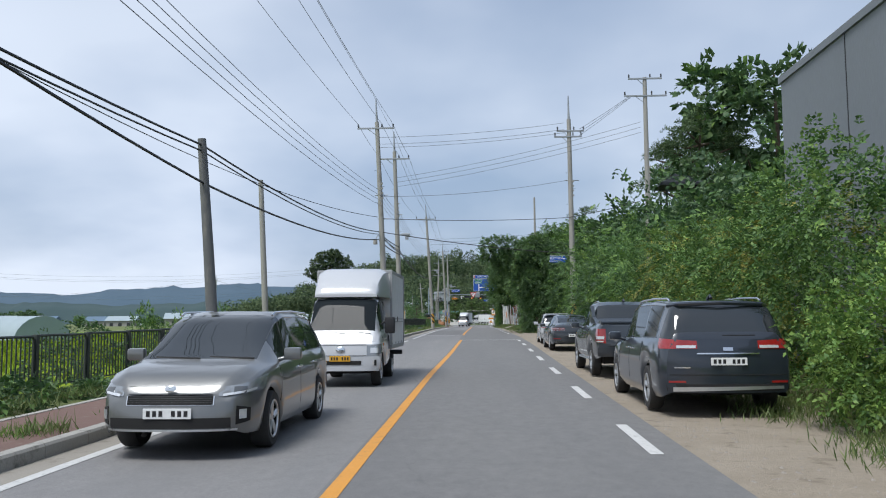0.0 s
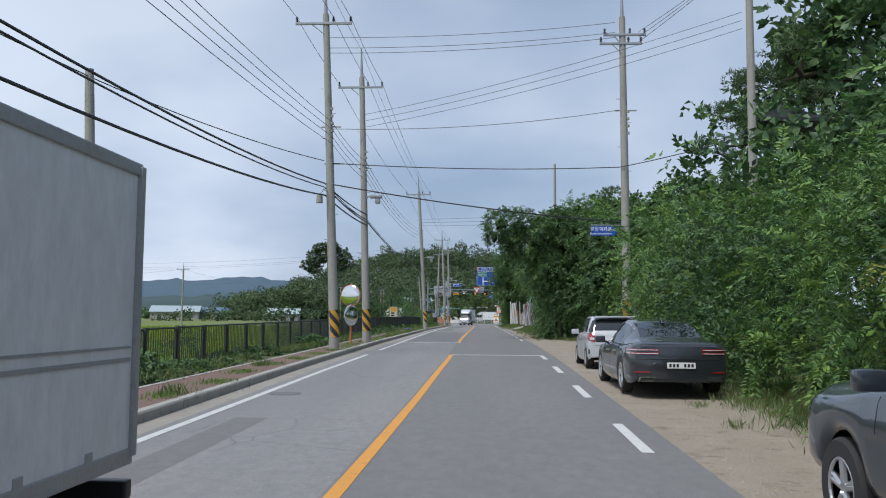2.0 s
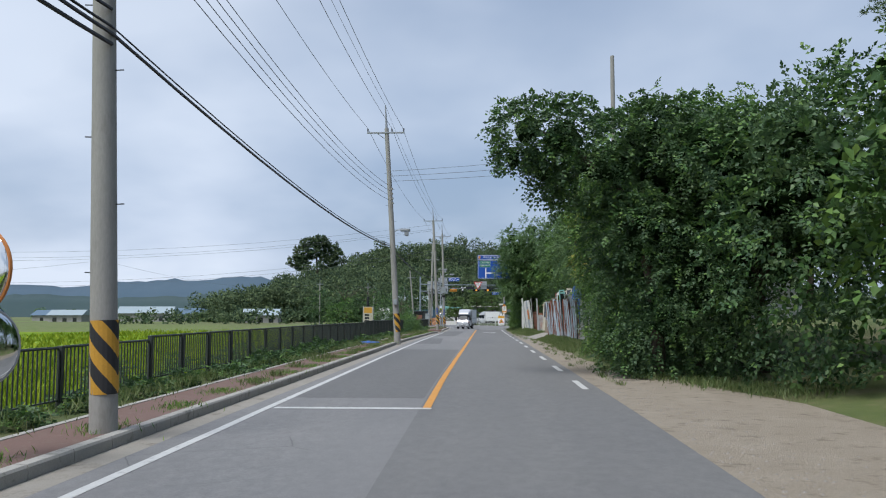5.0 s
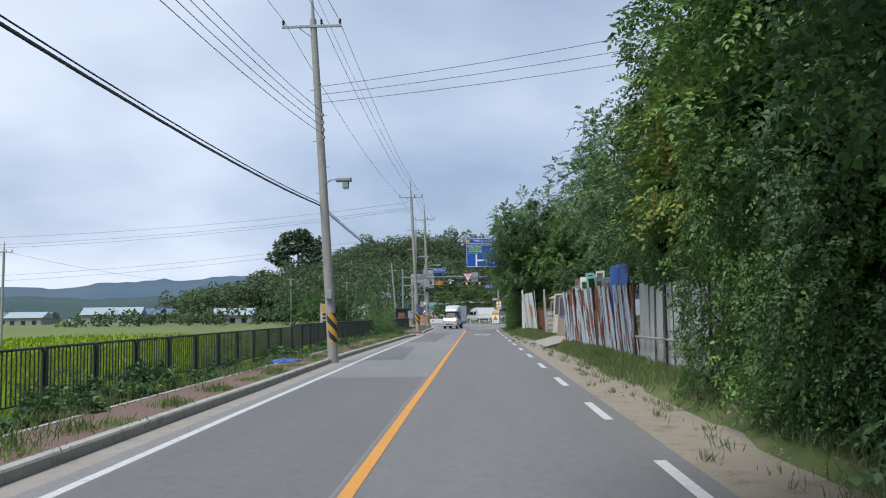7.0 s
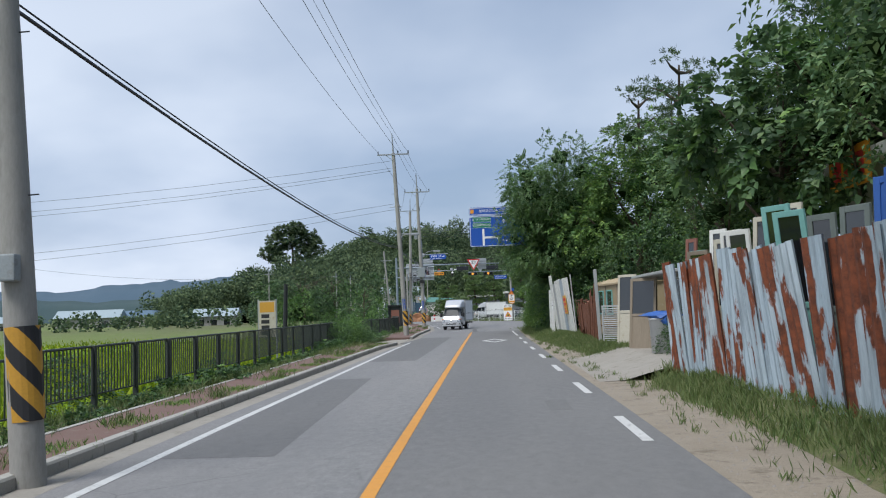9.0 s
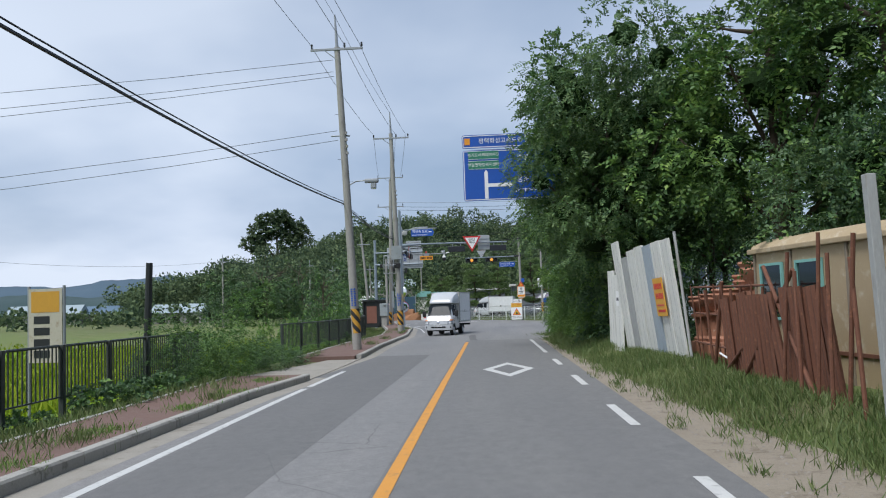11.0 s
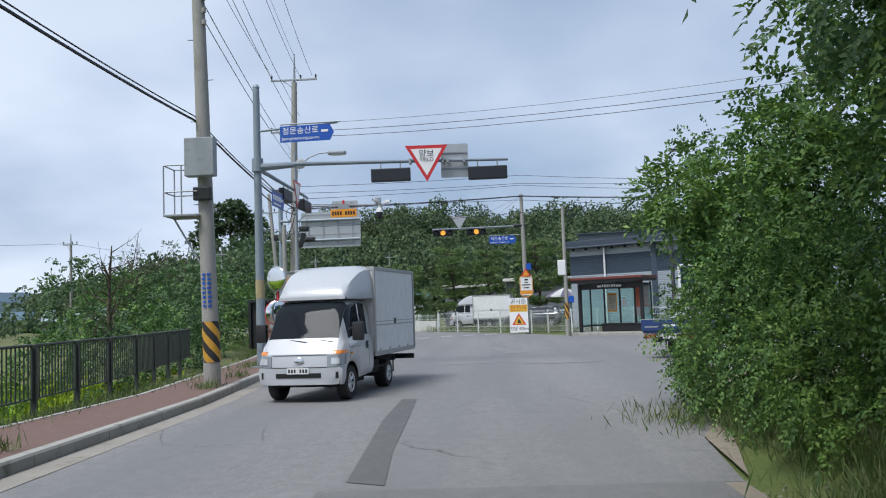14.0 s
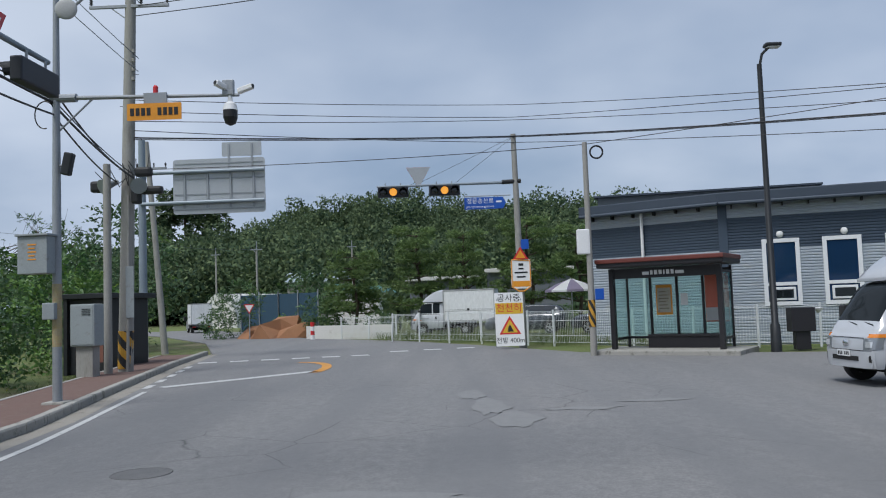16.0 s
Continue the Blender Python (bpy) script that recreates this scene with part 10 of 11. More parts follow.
part("warning_field", slab(bmesh.new(), [(-0.2, 3.47), (0.2, 3.47), (0, 3.8)], 0.221, 0.226, Matrix.Rotation(radians(90), 4, "X")), M_ORANGE, wr)
bs = sub("bus_stop_plate", plate(bmesh.new(), 0.78, 1.15, 0.02, 0.12), M_WHITE, sig, pose(0.0, -0.2, 2.86), "white bus stop plate with orange foot")
part("orange_foot", box(bmesh.new(), (-0.33, -0.026, -0.5), (0.33, -0.021, -0.28), 0.002), M_ORANGE, bs)
bars(bs, [(0, 0.36, 0.2, 0.09)], M_BLACK)
for z, w in ((0.2, 0.2), (0.05, 0.5), (-0.12, 0.34)):
    part("lettering", box(bmesh.new(), (-w / 2, -0.026, z - 0.03), (w / 2, -0.0205, z + 0.03)), M_DARK_METAL, bs)
bm = bmesh.new()
tube(bm, [(-0.36, -0.02, 0.5), (-0.36, -0.02, -0.5), (-0.1, -0.02, -0.68), (0.1, -0.02, -0.68), (0.36, -0.02, -0.5), (0.36, -0.02, 0.5), (-0.36, -0.02, 0.56), (-0.36, -0.02, 0.5)], 0.025, 6)
part("plate_frame", bm, M_ORANGE, bs)

# works notice, a standing board
M_NOTICE_YELLOW = surface("notice_yellow", (0.72, 0.46, 0.03), (0.62, 0.39, 0.03), 4, 0.5, bump=0.02)
wb = thing("works_notice_board", (2.17, 188.9, JZ), "standing white and yellow road works notice board", "sign", rz=4)
bd = sub("board", plate(bmesh.new(), 1.1, 2.05, 0.03, 0.03), M_WHITE, wb, pose(0, 0, 1.12, -7, 0, 0))
part("yellow_band", box(bmesh.new(), (-0.53, -0.035, 0.2), (0.53, -0.031, 0.62)), M_NOTICE_YELLOW, bd)
letters("공사중", 0.33, M_BLACK, bd, pose(0, -0.034, 0.8, 90, 0, 0))
letters("천천히", 0.36, M_RED, bd, pose(0, -0.038, 0.41, 90, 0, 0))
tri = part("warning_triangle", slab(bmesh.new(), [(-0.42, -0.58), (0.42, -0.58), (0, 0.12)], 0.031, 0.036, Matrix.Rotation(radians(90), 4, "X")), M_RED, bd)
part("triangle_field", slab(bmesh.new(), [(-0.3, -0.52), (0.3, -0.52), (0, -0.02)], 0.037, 0.041, Matrix.Rotation(radians(90), 4, "X")), M_NOTICE_YELLOW, tri)
part("pictogram", slab(bmesh.new(), [(-0.1, -0.48), (0.14, -0.48), (0.05, -0.3), (0.0, -0.2), (-0.06, -0.3)], 0.042, 0.045, Matrix.Rotation(radians(90), 4, "X")), M_BLACK, tri)
letters("전방 400m", 0.25, M_BLACK, bd, pose(0, -0.034, -0.82, 90, 0, 0))
for s in (-0.45, 0.45):
    part("strut", rod(bmesh.new(), (s, 0.05, 1.9), (s, 0.75, 0), 0.02), M_STEEL, wb)

# slim pole with a coiled cable
slim = thing("cable_pole", (4.46, 183.3, JZ), "slim grey steel pole with a coiled cable and white box", "pole")
smooth(part("post", tube(bmesh.new(), [(0, 0, -0.2), (0, 0, 6.78)], [0.11, 0.08], 12), M_POLE, slim), 50)
hazard_band(slim, 0.114, 0.9, 1.75, Matrix())
part("cable_ring", tube(bmesh.new(), [(0.36 + 0.2 * math.cos(a), -0.05, 6.45 + 0.2 * math.sin(a)) for a in np.linspace(0, 2 * math.pi, 25)], 0.028, 6), M_CABLE, slim)
part("white_box", box(bmesh.new(), (-0.38, -0.12, 3.2), (0.02, 0.12, 4.0), 0.04), M_WHITE, slim)
part("blue_plate", box(bmesh.new(), (0.1, -0.14, 1.75), (0.38, -0.12, 2.1), 0.01), M_BLUE_SIGN, slim)

# bus shelter
M_SHELTER = surface("shelter_dark_steel", (0.024, 0.022, 0.025), (0.016, 0.015, 0.018), 3, 0.5, metal=0.1, bump=0.03)
M_ROOF_RED = surface("red_brown_roof_edge", (0.17, 0.04, 0.028), (0.12, 0.03, 0.022), 3, 0.45, bump=0.05)


def pane_glass(name, tint):
    k = Nodes(name)
    k.base(tint)
    k.p.inputs["Roughness"].default_value = 0.03
    k.p.inputs["Transmission Weight"].default_value = 0.9
    k.p.inputs["IOR"].default_value = 1.1
    return k.m


M_PANE = pane_glass("shelter_glass", (0.62, 0.85, 0.82))
shl = thing("bus_shelter", (4.95, 184.35, JZ), "dark steel bus shelter with red roof edge and glass panes", "bus shelter", rz=-31)
shl.matrix_basis = pose(5.36, 184.1, JZ, 0, 0, -31) @ Matrix.Diagonal((0.765, 0.95, 0.985, 1))
part("platform", box(bmesh.new(), (-0.7, -1.0, -0.2), (5.3, 1.7, 0.14), 0.03), M_KERB, shl)
for x in (0.0, 4.45):
    part("front_post", box(bmesh.new(), (x - 0.1, -0.35, 0.14), (x + 0.1, -0.15, 2.75), 0.015), M_SHELTER, shl)
for x in (0.0, 1.05, 2.2, 3.3, 4.45):
    part("back_post", box(bmesh.new(), (x - 0.05, 1.15, 0.14), (x + 0.05, 1.25, 2.75), 0.01), M_SHELTER, shl)
part("roof", box(bmesh.new(), (-0.4, -0.85, 2.78), (4.8, 1.45, 3.0), 0.04), M_SHELTER, shl)
part("roof_edge", box(bmesh.new(), (-0.43, -0.9, 2.92), (4.83, 1.5, 3.06), 0.03), M_ROOF_RED, shl, "red brown roof edge")
fb = part("fascia", box(bmesh.new(), (-0.1, -0.3, 2.42), (4.55, -0.22, 2.74), 0.01), M_SHELTER, shl)
for i, w in enumerate((0.28, 0.1, 0.13, 0.13, 0.06, 0.13, 0.12, 0.35)):
    x = 1.35 + sum((0.28, 0.1, 0.13, 0.13, 0.06, 0.13, 0.12, 0.35)[:i]) + 0.06 * i
    part("lettering", box(bmesh.new(), (x, -0.308, 2.52), (x + w, -0.301, 2.62 if i in (0, 7) else 2.66)), M_WHITE, fb)
for x0, x1 in ((0.06, 1.0), (1.1, 2.15), (2.25, 3.25), (3.35, 4.4)):
    pn = part("pane", box(bmesh.new(), (x0, 1.19, 0.5), (x1, 1.21, 2.6)), M_PANE, shl)
    pn.visible_shadow = False
for x in (0.0, 4.45):
    pn = part("side_pane", box(bmesh.new(), (x - 0.01, -0.1, 0.5), (x + 0.01, 1.1, 2.5)), M_PANE, shl)
    pn.visible_shadow = False
    for z in (0.42, 2.5):
        part("side_rail", box(bmesh.new(), (x - 0.03, -0.15, z), (x + 0.03, 1.15, z + 0.08)), M_SHELTER, shl)
for z in (0.42, 2.6):
    part("back_rail", box(bmesh.new(), (0.05, 1.16, z), (4.4, 1.24, z + 0.08)), M_SHELTER, shl)
part("bench", box(bmesh.new(), (1.1, 0.55, 0.5), (4.3, 1.05, 0.58), 0.02), M_SHELTER, shl)
part("bench_front", box(bmesh.new(), (1.1, 0.6, 0.14), (4.3, 0.66, 0.5), 0.01), M_SHELTER, shl)
mp = part("route_map", box(bmesh.new(), (1.3, 1.13, 1.2), (2.0, 1.17, 2.2), 0.02), M_ORANGE, shl, "orange framed bus route map")
part("map_sheet", box(bmesh.new(), (1.36, 1.122, 1.28), (1.94, 1.129, 2.1)), M_CREAM, mp)
for i in range(6):
    part("lettering", box(bmesh.new(), (1.44, 1.117, 1.4 + 0.11 * i), (1.86 - 0.06 * (i % 3), 1.121, 1.43 + 0.11 * i)), M_OLD_WOOD, mp)
ps = part("poster", box(bmesh.new(), (3.4, 1.12, 0.95), (4.35, 1.17, 2.5), 0.01), plain("poster_brick_red", (0.50, 0.12, 0.07), 0.5), shl, "brick red poster with a grey foot")
part("poster_foot", box(bmesh.new(), (3.42, 1.113, 0.98), (4.33, 1.119, 1.4)), M_MIRROR_BACK, ps)
part("notice", box(bmesh.new(), (2.35, 1.16, 1.5), (2.65, 1.18, 1.9)), M_WHITE, shl)

# black street lamp and ticket post beside the shelter
lamp = thing("street_lamp", (9.9, 182.6, JZ), "tall black street lamp with a small lantern", "street lamp")
smooth(part("post", tube(bmesh.new(), [(0, 0, -0.2), (0, 0, 0.8), (0, 0, 0.85), (0, 0, 8.9)], [0.17, 0.15, 0.105, 0.075], 14), M_DARK_METAL, lamp), 50)
part("arm", tube(bmesh.new(), [(0, 0, 8.8), (0.08, -0.05, 9.2), (0.3, -0.15, 9.42)], 0.045, 8), M_DARK_METAL, lamp)
lh = part("lantern", box(bmesh.new(), (0.12, -0.34, 9.38), (0.62, 0.0, 9.5), 0.05), M_DARK_METAL, lamp)
part("lens", box(bmesh.new(), (0.18, -0.3, 9.355), (0.58, -0.04, 9.385), 0.01), M_WHITE, lh)
kio = thing("waste_bin", (10.85, 183.0, JZ), "dark metal box bin on a pedestal beside the lamp", "bin", scale=0.74)
part("pedestal", box(bmesh.new(), (-0.3, -0.2, 0), (0.3, 0.2, 0.75), 0.02), M_SHELTER, kio)
part("body", box(bmesh.new(), (-0.5, -0.3, 0.75), (0.5, 0.3, 1.75), 0.03), M_SHELTER, kio)
bowl = sub("bowl_lamp", lathe(bmesh.new(), [(0.03, 1.5), (0.16, 1.62), (0.2, 1.7), (0.1, 1.72)], 14), M_WHITE, kio, pose(0.75, 0, 0))

# long clad workshop behind the shelter
M_CLAD_WHITE = surface("white_siding", (0.42, 0.46, 0.51), (0.34, 0.385, 0.43), 0.6, 0.5, bump=0.02, stretch=(1, 1, 3), dirt=(0.40, 0.41, 0.40))
M_CLAD_BLUE = surface("slate_blue_siding", (0.062, 0.088, 0.125), (0.048, 0.07, 0.10), 0.6, 0.5, metal=0.1, bump=0.02, stretch=(1, 1, 3))
M_CLAD_ROOF = surface("slate_roof_sheet", (0.052, 0.07, 0.098), (0.04, 0.056, 0.08), 0.8, 0.6, metal=0.1, bump=0.03)
M_WINDOW_BLUE = plain("blue_tinted_glass", (0.012, 0.035, 0.085), 0.06, coat=0.6)
M_FRAME_WHITE = plain("window_frame_white", (0.76, 0.77, 0.78), 0.4)


def siding(a, b, z0, z1, pitch=0.1):
    """Level ribbed cladding between two plan points, 2 cm proud."""
    bm = bmesh.new()
    a, b = Vector((a[0], a[1], 0)), Vector((b[0], b[1], 0))
    nrm = Vector((b.y - a.y, -(b.x - a.x), 0)).normalized()
    rows = []
    k = int((z1 - z0) / pitch)
    prof = [(z0, 0.0)]
    for i in range(k):
        z = z0 + (z1 - z0) * i / k
        p = (z1 - z0) / k
        prof += [(z + p * 0.12, 0.022), (z + p * 0.62, 0.022), (z + p * 0.75, 0.0), (z + p * 0.999, 0.0)]
    for z, d in prof:
        rows.append([bm.verts.new(a + nrm * (0.01 + d) + Vector((0, 0, z))), bm.verts.new(b + nrm * (0.01 + d) + Vector((0, 0, z)))])
    for u, v in zip(rows, rows[1:]):
        bm.faces.new((u[0], u[1], v[1], v[0]))
    return bm


wsp = thing("workshop_building", (0, 0, 0), "long workshop clad in white and slate blue siding", "building")
PA, PB, PC = (5.5, 190.2), (9.9, 187.1), (44.0, 176.8)
part("wall", slab(bmesh.new(), [PA, PB, PC, (50, 196), (14, 207), (9, 200)], JZ - 0.2, 5.5), M_CLAD_WHITE, wsp)
part("roof", slab(bmesh.new(), [(5.2, 190.1), (9.85, 186.8), (44.2, 176.4), (50.4, 196.3), (14, 207.4), (8.7, 200.2)], 5.5, 5.62), M_CLAD_ROOF, wsp)
for u, v in ((PA, PB), (PB, PC)):
    part("lower_siding", siding(u, v, JZ, 3.55), M_CLAD_WHITE, wsp)
    part("dark_siding", siding(u, v, 3.55, 4.7), M_CLAD_BLUE, wsp)
    part("light_siding", siding(u, v, 4.7, 5.14), M_CLAD_WHITE, wsp)
    du = Vector((v[0] - u[0], v[1] - u[1], 0))
    L = du.length
    m = Matrix.Translation((u[0], u[1], 0)) @ Matrix.Rotation(math.atan2(du.y, du.x), 4, "Z")
    fas = part("fascia", box(bmesh.new(), (-0.15, -0.42, 5.2), (L + 0.1, -0.05, 5.6), 0.03, m), M_CLAD_ROOF, wsp)
    part("gutter", rod(bmesh.new(), m @ Vector((-0.1, -0.45, 5.2)), m @ Vector((L, -0.45, 5.2)), 0.07), M_CLAD_ROOF, fas)
    k = int(L / 0.85)
    for i in range(min(k, 24)):
        part("gutter_bracket", box(bmesh.new(), (0.3 + 0.85 * i, -0.3, 5.02), (0.35 + 0.85 * i, -0.04, 5.22), 0, m), M_DARK_METAL, fas)
    if u == PB:
        part("corner_trim", box(bmesh.new(), (-0.16, -0.07, JZ), (0.16, 0.05, 5.2), 0.01, m), M_CLAD_BLUE, wsp)
        for j in range(3):
            x = 1.4 + 1.98 * j
            wn_ = part("window", box(bmesh.new(), (x, -0.07, 1.62), (x + 1.0, -0.03, 3.75), 0, m), M_WINDOW_BLUE, wsp)
            bm = bmesh.new()
            for lo, hi in (((x - 0.12, -0.1, 3.72), (x + 1.12, -0.028, 3.86)), ((x - 0.12, -0.1, 1.5), (x + 1.12, -0.028, 1.64)), ((x - 0.12, -0.1, 1.64), (x + 0.02, -0.028, 3.72)), ((x + 0.98, -0.1, 1.64), (x + 1.12, -0.028, 3.72)), ((x + 0.02, -0.1, 2.2), (x + 0.98, -0.028, 2.32))):
                box(bm, lo, hi, 0.006, m)
            part("window_frame", bm, M_FRAME_WHITE, wn_)
            part("vent_sash", box(bmesh.new(), (x + 0.1, -0.13, 1.68), (x + 0.92, -0.075, 2.14), 0.02, m), M_FRAME_WHITE, wn_)
            part("sash_glass", box(bmesh.new(), (x + 0.18, -0.136, 1.76), (x + 0.84, -0.131, 2.06), 0, m), M_CAR_GLASS, wn_)
            part("wall_lamp", dish(bmesh.new(), 0.12, 0.08, m @ pose(x + 0.5 + 0.1 * j, -0.06, 4.02, 90, 0, 0), 16, 4), M_WHITE, wsp)
        part("downpipe", rod(bmesh.new(), m @ Vector((10.4, -0.14, JZ)), m @ Vector((10.4, -0.14, 5.15)), 0.06), M_WHITE, wsp)
    else:
        part("downpipe", rod(bmesh.new(), m @ Vector((2.35, -0.14, JZ)), m @ Vector((2.35, -0.14, 5.15)), 0.06), M_WHITE, wsp)
part("upper_block", slab(bmesh.new(), [(6.2, 191.6), (14.5, 189.8), (17, 199), (9.5, 202)], 5.4, 6.15), M_FACTORY, wsp)
part("upper_roof", slab(bmesh.new(), [(6.0, 191.4), (14.7, 189.6), (17.2, 199.2), (9.3, 202.2)], 6.15, 6.22), M_CLAD_ROOF, wsp)

# white mesh fence along the far side
M_MESH_WHITE = plain("fence_white_paint", (0.66, 0.68, 0.68), 0.45)


def mesh_fence(pts, h, label, seed, z=JZ):
    rng = np.random.default_rng(seed)
    ob = thing("mesh_fence", (0, 0, 0), label, "fence", "mesh fences")
    for (xa, ya), (xb, yb) in zip(pts, pts[1:]):
        L = math.hypot(xb - xa, yb - ya)
        n = max(1, round(L / 1.9))
        for i in range(n):
            a, b = Vector((xa + (xb - xa) * i / n, ya + (yb - ya) * i / n, z)), Vector((xa + (xb - xa) * (i + 1) / n, ya + (yb - ya) * (i + 1) / n, z))
            tilt = Vector((rng.normal(0, 0.03), rng.normal(0, 0.03), 0))
            part("post", rod(bmesh.new(), a - Vector((0, 0, 0.1)), a + Vector((0, 0, h + 0.06)) + tilt, 0.042, n=10), M_MESH_WHITE, ob)
            bm = bmesh.new()
            for zz in (0.12, 0.38, h * 0.72, h - 0.06, h):
                rod(bm, a + Vector((0, 0, zz)), b + Vector((0, 0, zz)), 0.008, n=4)
            k = 22
            for j in range(1, k):
                q = a.lerp(b, j / k)
                rod(bm, q + Vector((0, 0, 0.1)), q + Vector((0, 0, h)), 0.005, n=4)
            tagged(part("wire_panel", bm, M_MESH_WHITE, ob), kind="stuff")
        part("post", rod(bmesh.new(), (xb, yb, z - 0.1), (xb, yb, z + h + 0.06), 0.042, n=10), M_MESH_WHITE, ob)
    return ob


mesh_fence([(-3.2, 199.0), (1.2, 194.2), (4.0, 190.3), (6.6, 187.6), (10.3, 185.2), (17.5, 182.6)], 1.35, "white steel mesh fence along the far pavement", 3)
mesh_fence([(-6.6, 205.0), (-3.3, 203.2)], 1.2, "white steel mesh fence beside the side lane", 4)
far_grass = [(x + rg.normal(0, 0.2), along(x, (-3.2, 200.3), (1.2, 195.6), (4.0, 191.8), (10, 186.3)), 0.4, 170) for x in np.arange(-3, 9.5, 0.45)]
tufts("grass_beyond_fence", far_grass, 64, "tall green grass behind the white fence", M_GRASS, 0.45)

# low wall, soil heap, net fence and sheds on the side road
lw = thing("low_wall", (0, 0, 0), "pale concrete low wall", "wall")
part("wall", slab(bmesh.new(), [(-9.0, 206.9), (-3.6, 203.9), (-3.5, 204.3), (-8.9, 207.4)], JZ - 0.2, JZ + 0.75), M_WALL_WHITE, lw)
hyd = thing("marker_post", (-8.4, 205.6, JZ), "red and white striped marker post", "post")
for i in range(4):
    part("band", rod(bmesh.new(), (0, 0, 0.25 * i), (0, 0, 0.25 * (i + 1)), 0.12, n=12), M_RED if i % 2 else M_WHITE, hyd)
heap = thing("soil_heap", (-11.7, 211.5, JZ - 0.1), "heap of bare orange soil", "soil")
part("soil", core(bmesh.new(), [(0, 0, 0.1, 2.0, 1.8, 1.25), (1.6, -0.8, 0.1, 1.5, 1.2, 0.9), (-0.9, -0.6, 0.1, 1.2, 1.0, 0.8)], 1.0, 9), M_ORANGE_SOIL, heap)
net = thing("net_fence", (0, 0, 0), "blue netting on steel posts before the hill", "fence")
M_NET = surface("blue_net", (0.028, 0.072, 0.115), (0.018, 0.05, 0.085), 1.2, 0.7, bump=0.4, fine=12, stretch=(1, 1, 0.3))
for (xa, ya), (xb, yb) in (((-18.6, 228.4), (-14.9, 226.3)), ((-14.9, 226.3), (-11.2, 224.2))):
    bm = bmesh.new()
    slab(bm, [(xa, ya), (xb, yb), (xb + 0.02, yb + 0.04), (xa + 0.02, ya + 0.04)], JZ, 3.3)
    part("net", bm, M_NET, net)
    for i in range(3):
        x, y = xa + (xb - xa) * i / 2, ya + (yb - ya) * i / 2 - 0.1
        part("post", rod(bmesh.new(), (x, y, 0), (x, y, 3.55), 0.05), M_STEEL, net)
grn = thing("greenhouse", (-26.8, 250.0, 0.1), "white plastic covered tunnel greenhouse", "greenhouse")
grn.matrix_basis = pose(-26.8, 250.0, 0.1, 0, 0, 164) @ Matrix.Diagonal((0.72, 1.0, 1.36, 1))
bm = bmesh.new()
slab(bm, [(3.2 * math.cos(a), 2.9 * math.sin(a)) for a in np.linspace(0, math.pi, 15)], 0, 14, Matrix.Rotation(radians(90), 4, "X"))
smooth(part("cover", bm, M_WHITE_SHEET, grn), 30)
for i in range(5):
    part("hoop", tube(bmesh.new(), [(3.23 * math.cos(a), -0.2 - 3.4 * i, 2.93 * math.sin(a)) for a in np.linspace(0, math.pi, 15)], 0.03, 5), M_STEEL, grn)
shd = thing("garden_shed", (-9.2, 236.0, JZ), "low shed with pale turquoise roof among trees", "shed", rz=-12)
part("wall", box(bmesh.new(), (-2.5, -2, 0), (2.5, 2, 3.2), 0.02), M_WALL_WHITE, shd)
part("roof", slab(bmesh.new(), [(-2.9, 3.1), (2.9, 3.1), (2.7, 3.7), (-1.6, 4.0)], -2.3, 2.3, Matrix.Rotation(radians(90), 4, "X")), M_TURQUOISE, shd)
for x, y, w, z in ((-1.0, 222, 5, 3.6), (5.5, 221, 6, 4.0)):
    hs = thing("low_house", (x, y, JZ), "low house with white roof behind the pines", "house")
    part("wall", box(bmesh.new(), (-w / 2, -2, 0), (w / 2, 3, z), 0.02), M_FACTORY, hs)
    part("roof", box(bmesh.new(), (-w / 2 - 0.3, -2.4, z), (w / 2 + 0.3, 3.3, z + 0.3), 0.05), M_WALL_WHITE, hs)
par = thing("parasol", (6.0, 199.5, JZ), "white and violet striped parasol behind the fence", "parasol")
M_GORE = plain("parasol_violet_cloth", (0.30, 0.26, 0.36), 0.8)
for i in range(10):
    bm = bmesh.new()
    rows = []
    for r, z in ((1.38, 2.2), (1.35, 2.3), (0.72, 2.62), (0.06, 2.86)):
        rows.append([bm.verts.new((r * math.cos(radians(36 * (i + k))), r * math.sin(radians(36 * (i + k))), z)) for k in (0, 1)])
    for u, v in zip(rows, rows[1:]):
        bm.faces.new((u[0], u[1], v[1], v[0]))
    bmesh.ops.solidify(bm, geom=bm.faces[:], thickness=0.01)
    part("canopy_gore", bm, M_GORE if i % 2 else M_WHITE, par)
part("pole", rod(bmesh.new(), (0, 0, 0), (0, 0, 2.8), 0.03), M_STEEL, par)
ys = thing("yield_post", (-13.0, 209.2, JZ), "small red and white yield sign on a post", "sign")
part("post", rod(bmesh.new(), (0, 0, 0), (0, 0, 2.2), 0.035), M_STEEL, ys)
yield_sign(ys, pose(0, -0.05, 1.6), 0.7, False)

